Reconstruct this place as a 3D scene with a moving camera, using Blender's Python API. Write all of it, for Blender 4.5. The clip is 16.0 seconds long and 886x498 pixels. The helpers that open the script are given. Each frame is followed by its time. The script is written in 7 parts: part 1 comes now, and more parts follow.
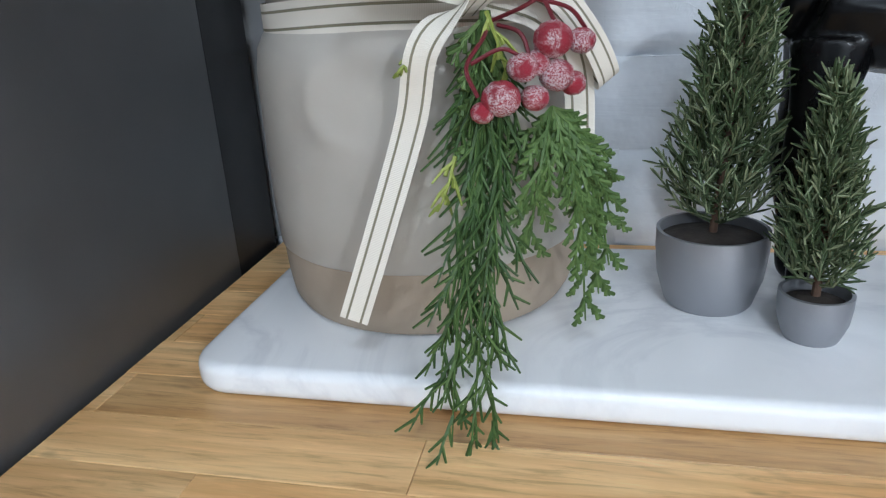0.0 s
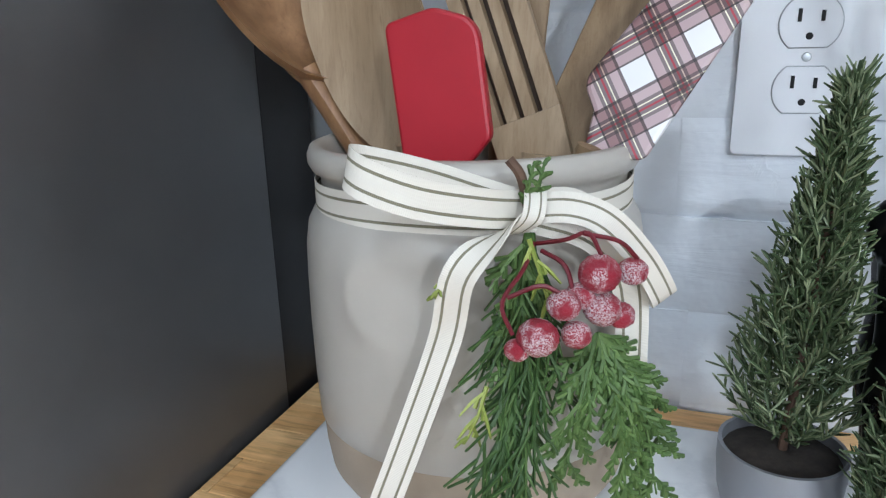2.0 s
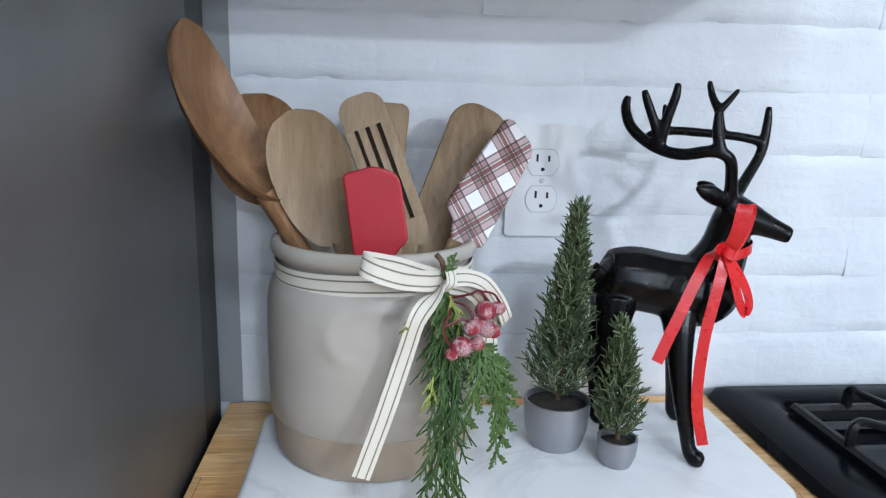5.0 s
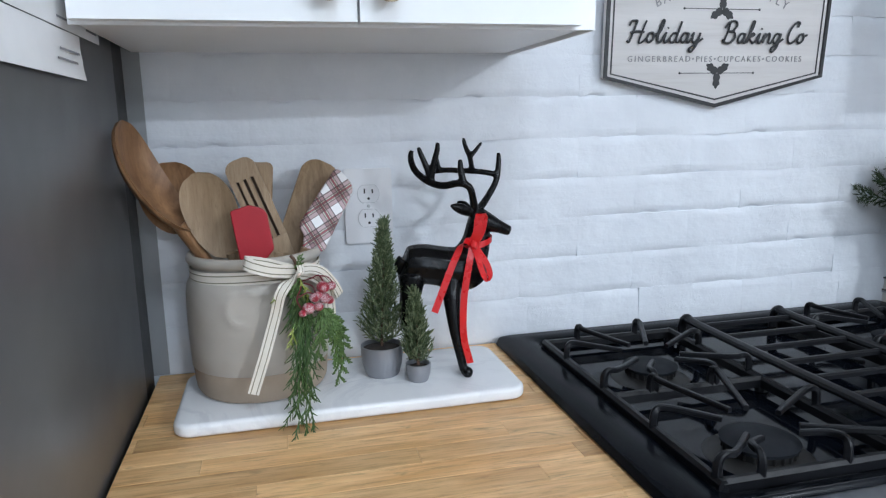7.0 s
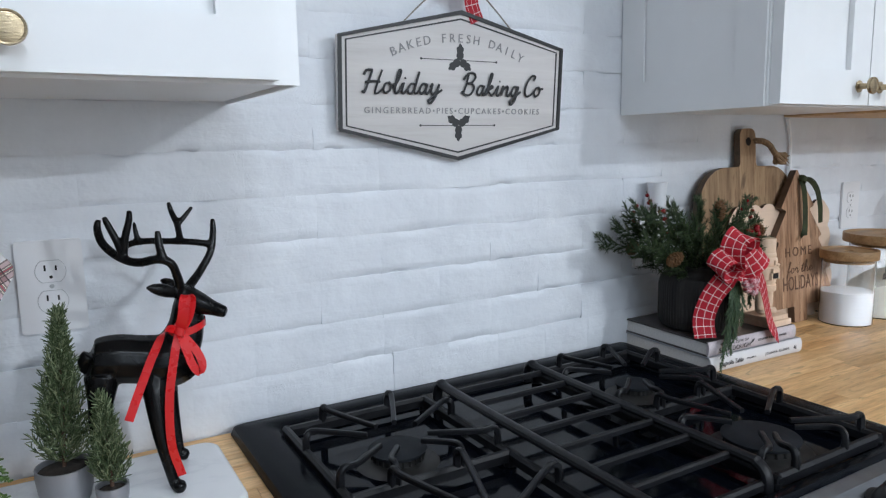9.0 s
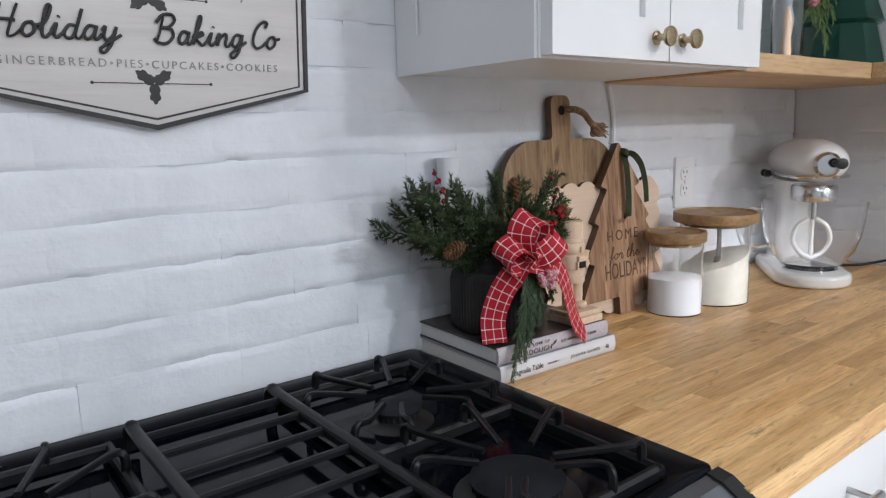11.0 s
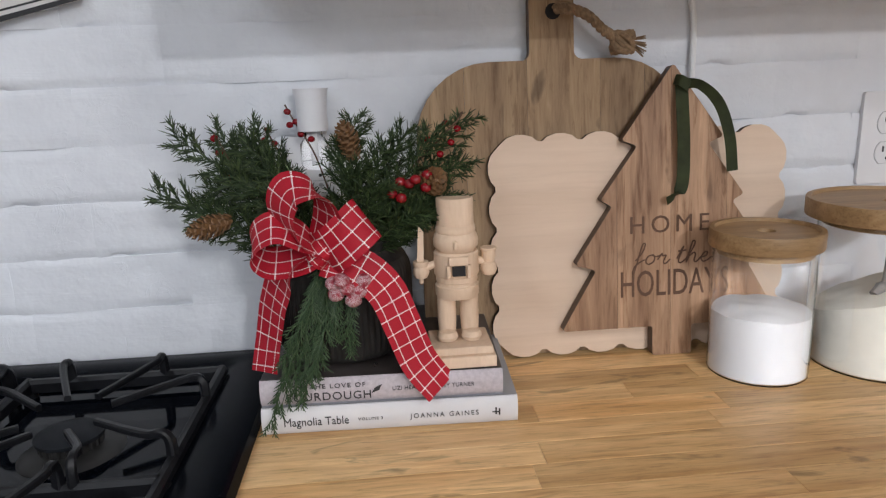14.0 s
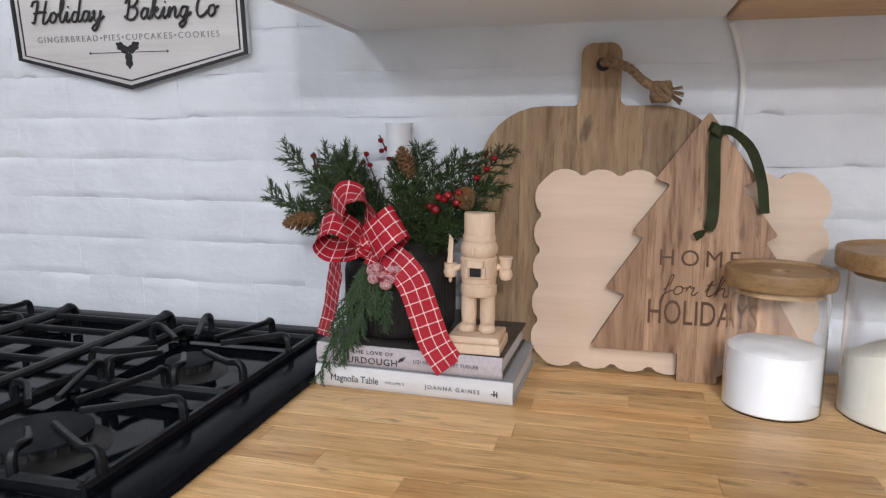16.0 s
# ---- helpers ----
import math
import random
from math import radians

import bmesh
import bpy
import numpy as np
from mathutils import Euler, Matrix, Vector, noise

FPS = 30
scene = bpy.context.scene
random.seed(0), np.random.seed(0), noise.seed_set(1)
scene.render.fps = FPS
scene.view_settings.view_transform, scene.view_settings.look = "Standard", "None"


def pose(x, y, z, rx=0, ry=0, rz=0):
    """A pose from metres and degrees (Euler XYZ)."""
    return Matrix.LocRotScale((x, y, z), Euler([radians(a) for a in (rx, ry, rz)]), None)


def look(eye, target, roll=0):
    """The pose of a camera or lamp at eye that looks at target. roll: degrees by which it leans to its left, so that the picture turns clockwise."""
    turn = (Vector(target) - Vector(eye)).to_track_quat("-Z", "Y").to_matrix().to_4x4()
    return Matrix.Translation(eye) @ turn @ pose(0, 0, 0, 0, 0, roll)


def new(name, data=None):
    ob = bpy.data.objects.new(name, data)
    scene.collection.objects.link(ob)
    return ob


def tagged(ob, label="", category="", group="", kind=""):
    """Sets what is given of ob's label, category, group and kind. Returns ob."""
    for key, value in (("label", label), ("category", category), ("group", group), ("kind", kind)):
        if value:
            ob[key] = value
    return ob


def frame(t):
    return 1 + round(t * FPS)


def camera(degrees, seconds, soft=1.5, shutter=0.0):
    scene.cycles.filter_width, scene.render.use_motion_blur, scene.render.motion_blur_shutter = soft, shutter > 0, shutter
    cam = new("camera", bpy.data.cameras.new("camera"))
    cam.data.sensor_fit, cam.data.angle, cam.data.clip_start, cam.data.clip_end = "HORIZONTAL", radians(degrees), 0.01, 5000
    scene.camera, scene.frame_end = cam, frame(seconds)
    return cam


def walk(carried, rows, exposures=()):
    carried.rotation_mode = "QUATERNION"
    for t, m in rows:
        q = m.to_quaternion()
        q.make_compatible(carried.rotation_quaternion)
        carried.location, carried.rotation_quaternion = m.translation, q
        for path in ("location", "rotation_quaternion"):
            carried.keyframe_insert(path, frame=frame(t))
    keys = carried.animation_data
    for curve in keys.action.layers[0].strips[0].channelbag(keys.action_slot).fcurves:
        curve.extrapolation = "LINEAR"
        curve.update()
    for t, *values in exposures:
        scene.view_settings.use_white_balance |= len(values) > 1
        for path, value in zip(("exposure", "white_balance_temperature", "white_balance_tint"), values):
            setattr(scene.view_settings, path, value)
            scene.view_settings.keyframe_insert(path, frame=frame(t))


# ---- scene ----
cam = camera(65.7, 16.0, 1.25)
PATH = [
    (0, (-0.454, -0.524, 1.105), (-0.873, 1.299, 0.398), -3.2),
    (0.5, (-0.457, -0.49, 1.138), (-0.977, 1.250, 0.297), -4.9),
    (1, (-0.439, -0.479, 1.138), (-1.047, 1.278, 0.401), -4.4),
    (1.5, (-0.438, -0.48, 1.152), (-1.093, 1.296, 0.506), -2.8),
    (2, (-0.442, -0.48, 1.169), (-1.098, 1.321, 0.599), -1.4),
    (2.5, (-0.442, -0.486, 1.179), (-1.071, 1.341, 0.663), -0.4),
    (3, (-0.45, -0.501, 1.187), (-1.033, 1.35, 0.704), 0.4),
    (5.5, (-0.561, -0.799, 1.256), (-0.268, 1.136, 0.846), 0.5),
    (6, (-0.548, -0.895, 1.272), (-0.242, 1.042, 0.879), -0.8),
    (6.5, (-0.528, -1.001, 1.275), (-0.152, 0.925, 0.887), -1.0),
    (7, (-0.52, -1.08, 1.286), (-0.06, 0.831, 0.92), -1.2),
    (7.5, (-0.507, -1.111, 1.297), (0.061, 0.778, 0.97), -1.3),
    (8, (-0.471, -1.107, 1.312), (0.235, 0.74, 1.009), -1.3),
    (8.5, (-0.424, -1.064, 1.322), (0.415, 0.73, 1.041), -1.3),
    (9, (-0.382, -0.998, 1.323), (0.614, 0.711, 1.028), -1.1),
    (9.5, (-0.349, -0.94, 1.316), (0.815, 0.658, 1.012), -1.2),
    (10, (-0.27, -0.954, 1.311), (0.993, 0.565, 0.994), -2.0),
    (12.5, (0.402, -0.905, 1.257), (1.232, 0.867, 0.842), -2.2),
    (13, (0.554, -0.907, 1.258), (1.141, 0.955, 0.827), -3.1),
    (13.5, (0.681, -0.912, 1.252), (1.004, 1.006, 0.788), -2.7),
    (14, (0.761, -0.849, 1.25), (0.915, 1.086, 0.769), -2.2),
    (14.5, (0.842, -0.783, 1.237), (0.822, 1.165, 0.786), -1.6),
    (15, (0.903, -0.823, 1.241), (0.684, 1.115, 0.797), -1.2),
    (15.5, (0.964, -0.915, 1.242), (0.563, 1.0, 0.826), -0.7),
    (16, (0.989, -0.992, 1.228), (0.506, 0.921, 0.9), 0.1),
]
EXPOSURES = [(0.0, 0.12, 6050, 6), (1.0, 0.18, 6050, 6), (3.0, 0.40, 6050, 6), (5.5, 0.22, 6000, 6), (7.0, -0.02, 6100, 7), (8.5, -0.16, 6200, 7), (10.0, -0.31, 6400, 8), (12.5, -0.28, 6850, 13), (14.2, -0.32, 6850, 12), (16.0, -0.18, 6750, 12)]
walk(cam, [(t, look(eye, target, roll)) for t, eye, target, roll in PATH], EXPOSURES)

# ---- light ----
world = bpy.data.worlds.new("world")
scene.world = world
world.use_nodes = True
world.node_tree.nodes["Background"].inputs[0].default_value = (0.75, 0.85, 1.0, 1)
world.node_tree.nodes["Background"].inputs[1].default_value = 0.15


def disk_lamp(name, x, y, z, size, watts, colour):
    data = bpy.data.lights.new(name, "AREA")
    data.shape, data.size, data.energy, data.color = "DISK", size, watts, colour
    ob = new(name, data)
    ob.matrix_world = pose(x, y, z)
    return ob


# First lamp set by the cabinet's shadow; others added unseen to tune brightness.
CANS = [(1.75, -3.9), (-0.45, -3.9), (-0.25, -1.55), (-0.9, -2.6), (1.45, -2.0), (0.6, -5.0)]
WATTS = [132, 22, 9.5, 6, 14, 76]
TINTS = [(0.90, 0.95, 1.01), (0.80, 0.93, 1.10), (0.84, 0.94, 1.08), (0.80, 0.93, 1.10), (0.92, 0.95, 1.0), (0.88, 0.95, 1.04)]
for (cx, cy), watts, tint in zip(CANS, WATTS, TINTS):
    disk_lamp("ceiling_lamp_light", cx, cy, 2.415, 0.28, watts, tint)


# ---- materials ----
class Nodes:
    """A small builder for node materials."""

    def __init__(self, name, rough=0.5, metal=0.0, spec=0.5):
        self.m = bpy.data.materials.new(name)
        self.m.use_nodes = True
        self.t = self.m.node_tree
        self.b = self.t.nodes["Principled BSDF"]
        self.b.inputs["Roughness"].default_value = rough
        self.b.inputs["Metallic"].default_value = metal
        self.b.inputs["Specular IOR Level"].default_value = spec
        self.co = None

    def add(self, kind, **props):
        n = self.t.nodes.new(kind)
        for k, v in props.items():
            n.inputs[k].default_value = v
        return n

    def link(self, a, b):
        self.t.links.new(a, b)

    def coords(self, scale=(1, 1, 1), kind="Object", shift=False):
        tc = self.add("ShaderNodeTexCoord")
        mp = self.add("ShaderNodeMapping")
        mp.inputs["Scale"].default_value = scale
        self.link(tc.outputs[kind], mp.inputs["Vector"])
        if shift:
            info = self.add("ShaderNodeObjectInfo")
            mul = self.t.nodes.new("ShaderNodeMath")
            mul.operation = "MULTIPLY"
            mul.inputs[1].default_value = 37.0
            self.link(info.outputs["Random"], mul.inputs[0])
            cmb = self.add("ShaderNodeCombineXYZ")
            for i in range(3):
                self.link(mul.outputs[0], cmb.inputs[i])
            self.link(cmb.outputs[0], mp.inputs["Location"])
        return mp.outputs["Vector"]

    def noise(self, vec, scale, detail=4, rough=0.55, distort=0.0):
        n = self.add("ShaderNodeTexNoise", Scale=scale, Detail=detail, Roughness=rough, Distortion=distort)
        self.link(vec, n.inputs["Vector"])
        return n.outputs["Fac"]

    def ramp(self, fac, stops):
        r = self.t.nodes.new("ShaderNodeValToRGB")
        els = r.color_ramp.elements
        while len(els) < len(stops):
            els.new(0.5)
        for e, (p, c) in zip(els, stops):
            e.position, e.color = p, (*c, 1) if len(c) == 3 else c
        self.link(fac, r.inputs[0])
        return r.outputs["Color"]

    def mix(self, a, b, fac, blend="MIX"):
        n = self.t.nodes.new("ShaderNodeMix")
        n.data_type, n.blend_type = "RGBA", blend
        for sock, v in ((n.inputs[6], a), (n.inputs[7], b), (n.inputs[0], fac)):
            if isinstance(v, (tuple, list)):
                sock.default_value = (*v, 1)
            elif isinstance(v, (int, float)):
                sock.default_value = v
            else:
                self.link(v, sock)
        return n.outputs[2]

    def colour(self, c):
        if isinstance(c, tuple):
            self.b.inputs["Base Color"].default_value = (*c, 1)
        else:
            self.link(c, self.b.inputs["Base Color"])

    def bump(self, fac, strength, distance=0.002):
        n = self.add("ShaderNodeBump", Strength=strength, Distance=distance)
        self.link(fac, n.inputs["Height"])
        prior = self.b.inputs["Normal"].links
        if prior:
            self.link(prior[0].from_socket, n.inputs["Normal"])
        self.link(n.outputs["Normal"], self.b.inputs["Normal"])

    def rough(self, fac, lo, hi):
        n = self.add("ShaderNodeMapRange")
        n.inputs[3].default_value, n.inputs[4].default_value = lo, hi
        self.link(fac, n.inputs[0])
        self.link(n.outputs[0], self.b.inputs["Roughness"])


def scaled(c, k):
    return tuple(min(1.0, v * k) for v in c)


def plain(name, c, rough=0.5, metal=0.0, vary=0.12, scale=25, bump=0.0, bscale=300, spec=0.5):
    n = Nodes(name, rough, metal, spec)
    v = n.coords()
    f = n.noise(v, scale, 5)
    n.colour(n.ramp(f, [(0.3, scaled(c, 1 - vary)), (0.7, scaled(c, 1 + vary))]))
    n.rough(n.noise(v, scale * 2.3, 3), max(0.02, rough - 0.06), min(1, rough + 0.06))
    if bump:
        n.bump(n.noise(v, bscale, 4), bump, 0.001)
    return n.m


def wood(name, dark, light, grain=(2, 40, 40), rough=0.5, shift=True, spread=0.25, fine=0.4, spec=0.35, streak=0.5, knots=0.0):
    """Wood with grain along the axis of the small factor; each piece its own tint."""
    n = Nodes(name, rough, 0, spec)
    v = n.coords(grain, shift=shift)
    f = n.noise(v, 1.0, 6, 0.6, 0.6)
    big = n.noise(v, 0.25, 3, 0.5, 0.8)
    c1 = n.ramp(f, [(0.3, dark), (0.68, light)])
    c2 = n.mix(c1, scaled(dark, 0.8), n.ramp(big, [(0.55, (0, 0, 0)), (0.75, (0.5, 0.5, 0.5))]))
    pores = n.noise(n.coords(tuple(g * 4 for g in grain), shift=shift), 1.3, 3, 0.6)
    c3 = n.mix(c2, scaled(dark, 0.55), n.ramp(pores, [(0.62, (0, 0, 0)), (0.8, (fine, fine, fine))]))
    lines = n.noise(n.coords(tuple(g * 5.5 for g in grain), shift=shift), 1.0, 5, 0.65, 0.5)
    c3 = n.mix(c3, n.ramp(lines, [(0.34, (0.55, 0.47, 0.40)), (0.47, (0.93, 0.92, 0.90)), (0.58, (1.03, 1.03, 1.03)), (0.72, (1.22, 1.25, 1.28))]), streak, "MULTIPLY")
    if knots:
        spot = n.noise(n.coords(tuple(6 + 0.55 * g for g in grain), shift=shift), 1.0, 3, 0.6, 1.2)
        c3 = n.mix(c3, scaled(dark, 0.30), n.ramp(spot, [(0.63, (0, 0, 0)), (0.72, (knots, knots, knots))]))
    info = n.add("ShaderNodeObjectInfo")
    tint = n.ramp(info.outputs["Random"], [(0.0, (1 - spread, 1 - 1.15 * spread, 1 - 1.35 * spread)), (0.5, (1, 1, 1)), (1.0, (1 + spread * 0.4, 1 + spread * 0.3, 1 + spread * 0.15))])
    n.colour(n.mix(c3, tint, 1.0, "MULTIPLY"))
    n.rough(f, rough - 0.08, rough + 0.1)
    n.bump(pores, 0.12, 0.0006)
    return n.m


def painted_brick():
    n = Nodes("white_painted_brick", 0.55, 0, 0.4)
    v = n.coords()
    tc = n.add("ShaderNodeNewGeometry")
    p = tc.outputs["Position"]
    f = n.noise(p, 9, 5)
    n.colour(n.ramp(f, [(0.25, (0.685, 0.705, 0.745)), (0.7, (0.795, 0.82, 0.86))]))
    n.rough(n.noise(p, 14, 3), 0.42, 0.68)
    n.bump(n.noise(p, 15, 4, 0.6), 0.40, 0.009)
    mp = n.add("ShaderNodeMapping")
    mp.inputs["Scale"].default_value = (7, 7, 42)
    n.link(p, mp.inputs["Vector"])
    strokes = n.noise(mp.outputs["Vector"], 1.0, 5, 0.62, 0.7)
    n.bump(strokes, 0.30, 0.004)
    drip = n.noise(p, 26, 4, 0.6, 1.5)
    edge = n.ramp(drip, [(0.48, (0, 0, 0)), (0.497, (1, 1, 1)), (0.503, (1, 1, 1)), (0.53, (0, 0, 0))])
    where = n.ramp(n.noise(p, 6, 3), [(0.52, (0, 0, 0)), (0.66, (0.8, 0.8, 0.8))])
    n.bump(n.mix((0, 0, 0), edge, where), 0.28, 0.0022)
    return n.m


BRICK = painted_brick()
# Walls out of view go dark grey to cut bounced light; trim shares it.
PAINT = plain("darkened_wall_grey", (0.30, 0.31, 0.32), 0.6, vary=0.03, bump=0.1, bscale=120)
CEILING = plain("ceiling_paint", (0.60, 0.61, 0.62), 0.8, vary=0.02, bump=0.15, bscale=80)
CABINET = plain("white_cabinet_paint", (0.86, 0.87, 0.88), 0.35, vary=0.015, scale=12, bump=0.04, bscale=220)
BLOCK = wood("butcher_block", (0.66, 0.360, 0.138), (0.94, 0.640, 0.320), (4.0, 46, 46), 0.36, spread=0.26, fine=0.5, spec=0.45, streak=0.65, knots=0.6)
FLOORWOOD = wood("floor_wood", (0.17, 0.14, 0.11), (0.28, 0.235, 0.19), (2, 25, 25), 0.45)
FRIDGE = plain("dark_fridge_side", (0.140, 0.141, 0.145), 0.36, 0.45, vary=0.16, scale=5, bump=0.08, bscale=900)
BLACK = plain("black_plastic", (0.012, 0.012, 0.013), 0.35, vary=0.1)
ENAMEL = plain("black_enamel", (0.0025, 0.0035, 0.0065), 0.06, vary=0.1, spec=0.13)
ENAMEL_EDGE = plain("black_enamel_rim", (0.0032, 0.0042, 0.0065), 0.22, vary=0.1, spec=0.05)
IRON = plain("cast_iron", (0.008, 0.0085, 0.0105), 0.38, 0.0, vary=0.25, spec=0.24, bump=0.25, bscale=700)
STEEL = plain("brushed_steel", (0.50, 0.51, 0.52), 0.32, 1.0, vary=0.05)
CAP = plain("burner_cap_enamel", (0.016, 0.018, 0.022), 0.62, vary=0.15, spec=0.12, bump=0.1, bscale=600)
PANEL = plain("dark_brushed_steel", (0.29, 0.31, 0.34), 0.34, 1.0, vary=0.06, scale=40)
ALU = plain("burner_aluminium", (0.050, 0.049, 0.048), 0.5, 0.6, vary=0.25)


def brushed(name, c, rough):
    """Metal with fine straight brush lines that break the shine."""
    n = Nodes(name, rough, 1.0)
    lines = n.noise(n.coords((90, 90, 900)), 1.0, 3, 0.6)
    n.colour(n.ramp(lines, [(0.3, scaled(c, 0.72)), (0.7, scaled(c, 1.15))]))
    n.bump(lines, 0.5, 0.0006)
    n.rough(lines, rough - 0.08, rough + 0.10)
    return n.m


BRASS = brushed("brushed_brass", (0.46, 0.365, 0.235), 0.30)
PLASTIC = plain("white_plastic", (0.80, 0.80, 0.82), 0.35, vary=0.01)
SLOT = plain("dark_slot", (0.022, 0.021, 0.022), 0.7, spec=0.2)


# ---- mesh helpers ----
def thing(name, label, category, m=None, group="", kind=""):
    ob = new(name)
    ob.empty_display_size = 0.05
    if m is not None:
        ob.matrix_world = m
    return tagged(ob, label, category, group, kind)


def mesh_of(bm, material, smooth=35.0):
    me = bpy.data.meshes.new("mesh")
    bm.normal_update()
    bm.to_mesh(me)
    bm.free()
    for m in material if isinstance(material, (list, tuple)) else [material]:
        me.materials.append(m)
    if smooth:
        me.shade_smooth()
        me.set_sharp_from_angle(angle=radians(smooth))
    return me


def part(name, bm, material, parent=None, label="", smooth=35.0):
    ob = new(name, mesh_of(bm, material, smooth) if isinstance(bm, bmesh.types.BMesh) else bm)
    if parent is not None:
        ob.parent = parent
    if label:
        ob["label"] = label
    return ob


def single(name, bm, material, label, category, group="", kind="", smooth=35.0):
    return tagged(part(name, bm, material, None, "", smooth), label, category, group, kind)


def box(x0, x1, y0, y1, z0, z1, bevel=0.0, segs=2, bm=None):
    out = bm or bmesh.new()
    r = bmesh.ops.create_cube(out, size=1.0)
    vs = r["verts"]
    for v in vs:
        v.co = Vector(((x0 + x1) / 2 + v.co.x * (x1 - x0), (y0 + y1) / 2 + v.co.y * (y1 - y0), (z0 + z1) / 2 + v.co.z * (z1 - z0)))
    if bevel:
        es = list({e for v in vs for e in v.link_edges})
        bmesh.ops.bevel(out, geom=es, offset=bevel, segments=segs, profile=0.5, affect="EDGES")
    return out


def lathe(profile, seg=48, bm=None, at=(0, 0, 0), axis=None, closed=True):
    """Turns (radius, height) pairs round the z axis; axis: another direction."""
    out = bm or bmesh.new()
    turn = Vector((0, 0, 1)).rotation_difference(Vector(axis)).to_matrix() if axis else Matrix.Identity(3)
    at = Vector(at)
    rings = []
    for r, z in profile:
        if r < 1e-6:
            rings.append([out.verts.new(at + turn @ Vector((0, 0, z)))])
        else:
            rings.append([out.verts.new(at + turn @ Vector((r * math.cos(2 * math.pi * i / seg), r * math.sin(2 * math.pi * i / seg), z))) for i in range(seg)])
    for a, b in zip(rings, rings[1:]):
        for i in range(seg):
            j = (i + 1) % seg
            if len(a) == 1 and len(b) == 1:
                continue
            if len(a) == 1:
                out.faces.new((a[0], b[j], b[i]))
            elif len(b) == 1:
                out.faces.new((a[i], a[j], b[0]))
            else:
                out.faces.new((a[i], a[j], b[j], b[i]))
    for ring, flip in ((rings[0], True), (rings[-1], False)):
        if closed and len(ring) > 2:
            out.faces.new(ring[::-1] if flip else ring)
    return out


def smooth_path(pts, n=6):
    """Catmull-Rom through points (tuples of any length)."""
    p = [np.array(q, float) for q in pts]
    p = [2 * p[0] - p[1]] + p + [2 * p[-1] - p[-2]]
    out = []
    for i in range(1, len(p) - 2):
        for k in range(n):
            t = k / n
            a, b, c, d = p[i - 1], p[i], p[i + 1], p[i + 2]
            out.append(0.5 * (2 * b + (c - a) * t + (2 * a - 5 * b + 4 * c - d) * t * t + (3 * b - a - 3 * c + d) * t**3))
    out.append(p[-2])
    return out


def tube(pts, radius, seg=8, bm=None, cap=True, squash=1.0):
    """A round bar along points; radius a number or one per point."""
    out = bm or bmesh.new()
    P = [Vector(q[:3]) for q in pts]
    rad = list(radius) if hasattr(radius, "__len__") else [radius] * len(P)
    d0 = (P[1] - P[0]).normalized()
    up = Vector((0, 0, 1)) if abs(d0.z) < 0.9 else Vector((0, 1, 0))
    side = d0.cross(up).normalized()
    rings = []
    for i, q in enumerate(P):
        d = (P[min(i + 1, len(P) - 1)] - P[max(i - 1, 0)]).normalized()
        side = (side - d * side.dot(d)).normalized()
        nor = side.cross(d)
        rings.append([out.verts.new(q + rad[i] * (math.cos(2 * math.pi * k / seg) * side + squash * math.sin(2 * math.pi * k / seg) * nor)) for k in range(seg)])
    for a, b in zip(rings, rings[1:]):
        for k in range(seg):
            j = (k + 1) % seg
            out.faces.new((a[k], b[k], b[j], a[j]))
    if cap and seg > 2:
        out.faces.new(rings[0])
        out.faces.new(rings[-1][::-1])
    return out


def plate(outline, thick, bevel=0.0, segs=2, bm=None):
    """An outline in x, z made solid: front at y = 0, back at y = thick."""
    out = bm or bmesh.new()
    vs = [out.verts.new((x, 0, z)) for x, z in outline]
    f = out.faces.new(vs)
    f.normal_update()
    if f.normal.y > 0:
        f.normal_flip()
    r = bmesh.ops.extrude_face_region(out, geom=[f])
    moved = [v for v in r["geom"] if isinstance(v, bmesh.types.BMVert)]
    bmesh.ops.translate(out, vec=(0, thick, 0), verts=moved)
    bmesh.ops.recalc_face_normals(out, faces=out.faces[:])
    if bevel:
        caps = [g for g in out.faces if len(g.verts) == len(outline)]
        es = list({e for g in caps for e in g.edges})
        bmesh.ops.bevel(out, geom=es, offset=bevel, segments=segs, profile=0.5, affect="EDGES")
    return out


def rounded(corners, n=6):
    """Corners (x, z, radius) to an outline with arcs."""
    out = []
    m = len(corners)
    for i, (x, z, r) in enumerate(corners):
        p = Vector((x, z))
        if r <= 0:
            out.append((x, z))
            continue
        a = (Vector(corners[i - 1][:2]) - p).normalized()
        b = (Vector(corners[(i + 1) % m][:2]) - p).normalized()
        half = a.angle(b) / 2
        d = r / math.tan(half)
        c = p + (a + b).normalized() * r / math.sin(half)
        s, e = p + a * d - c, p + b * d - c
        t0, t1 = math.atan2(s.y, s.x), math.atan2(e.y, e.x)
        dt = (t1 - t0 + math.pi) % (2 * math.pi) - math.pi
        for k in range(n + 1):
            t = t0 + dt * k / n
            out.append((c.x + r * math.cos(t), c.y + r * math.sin(t)))
    return out


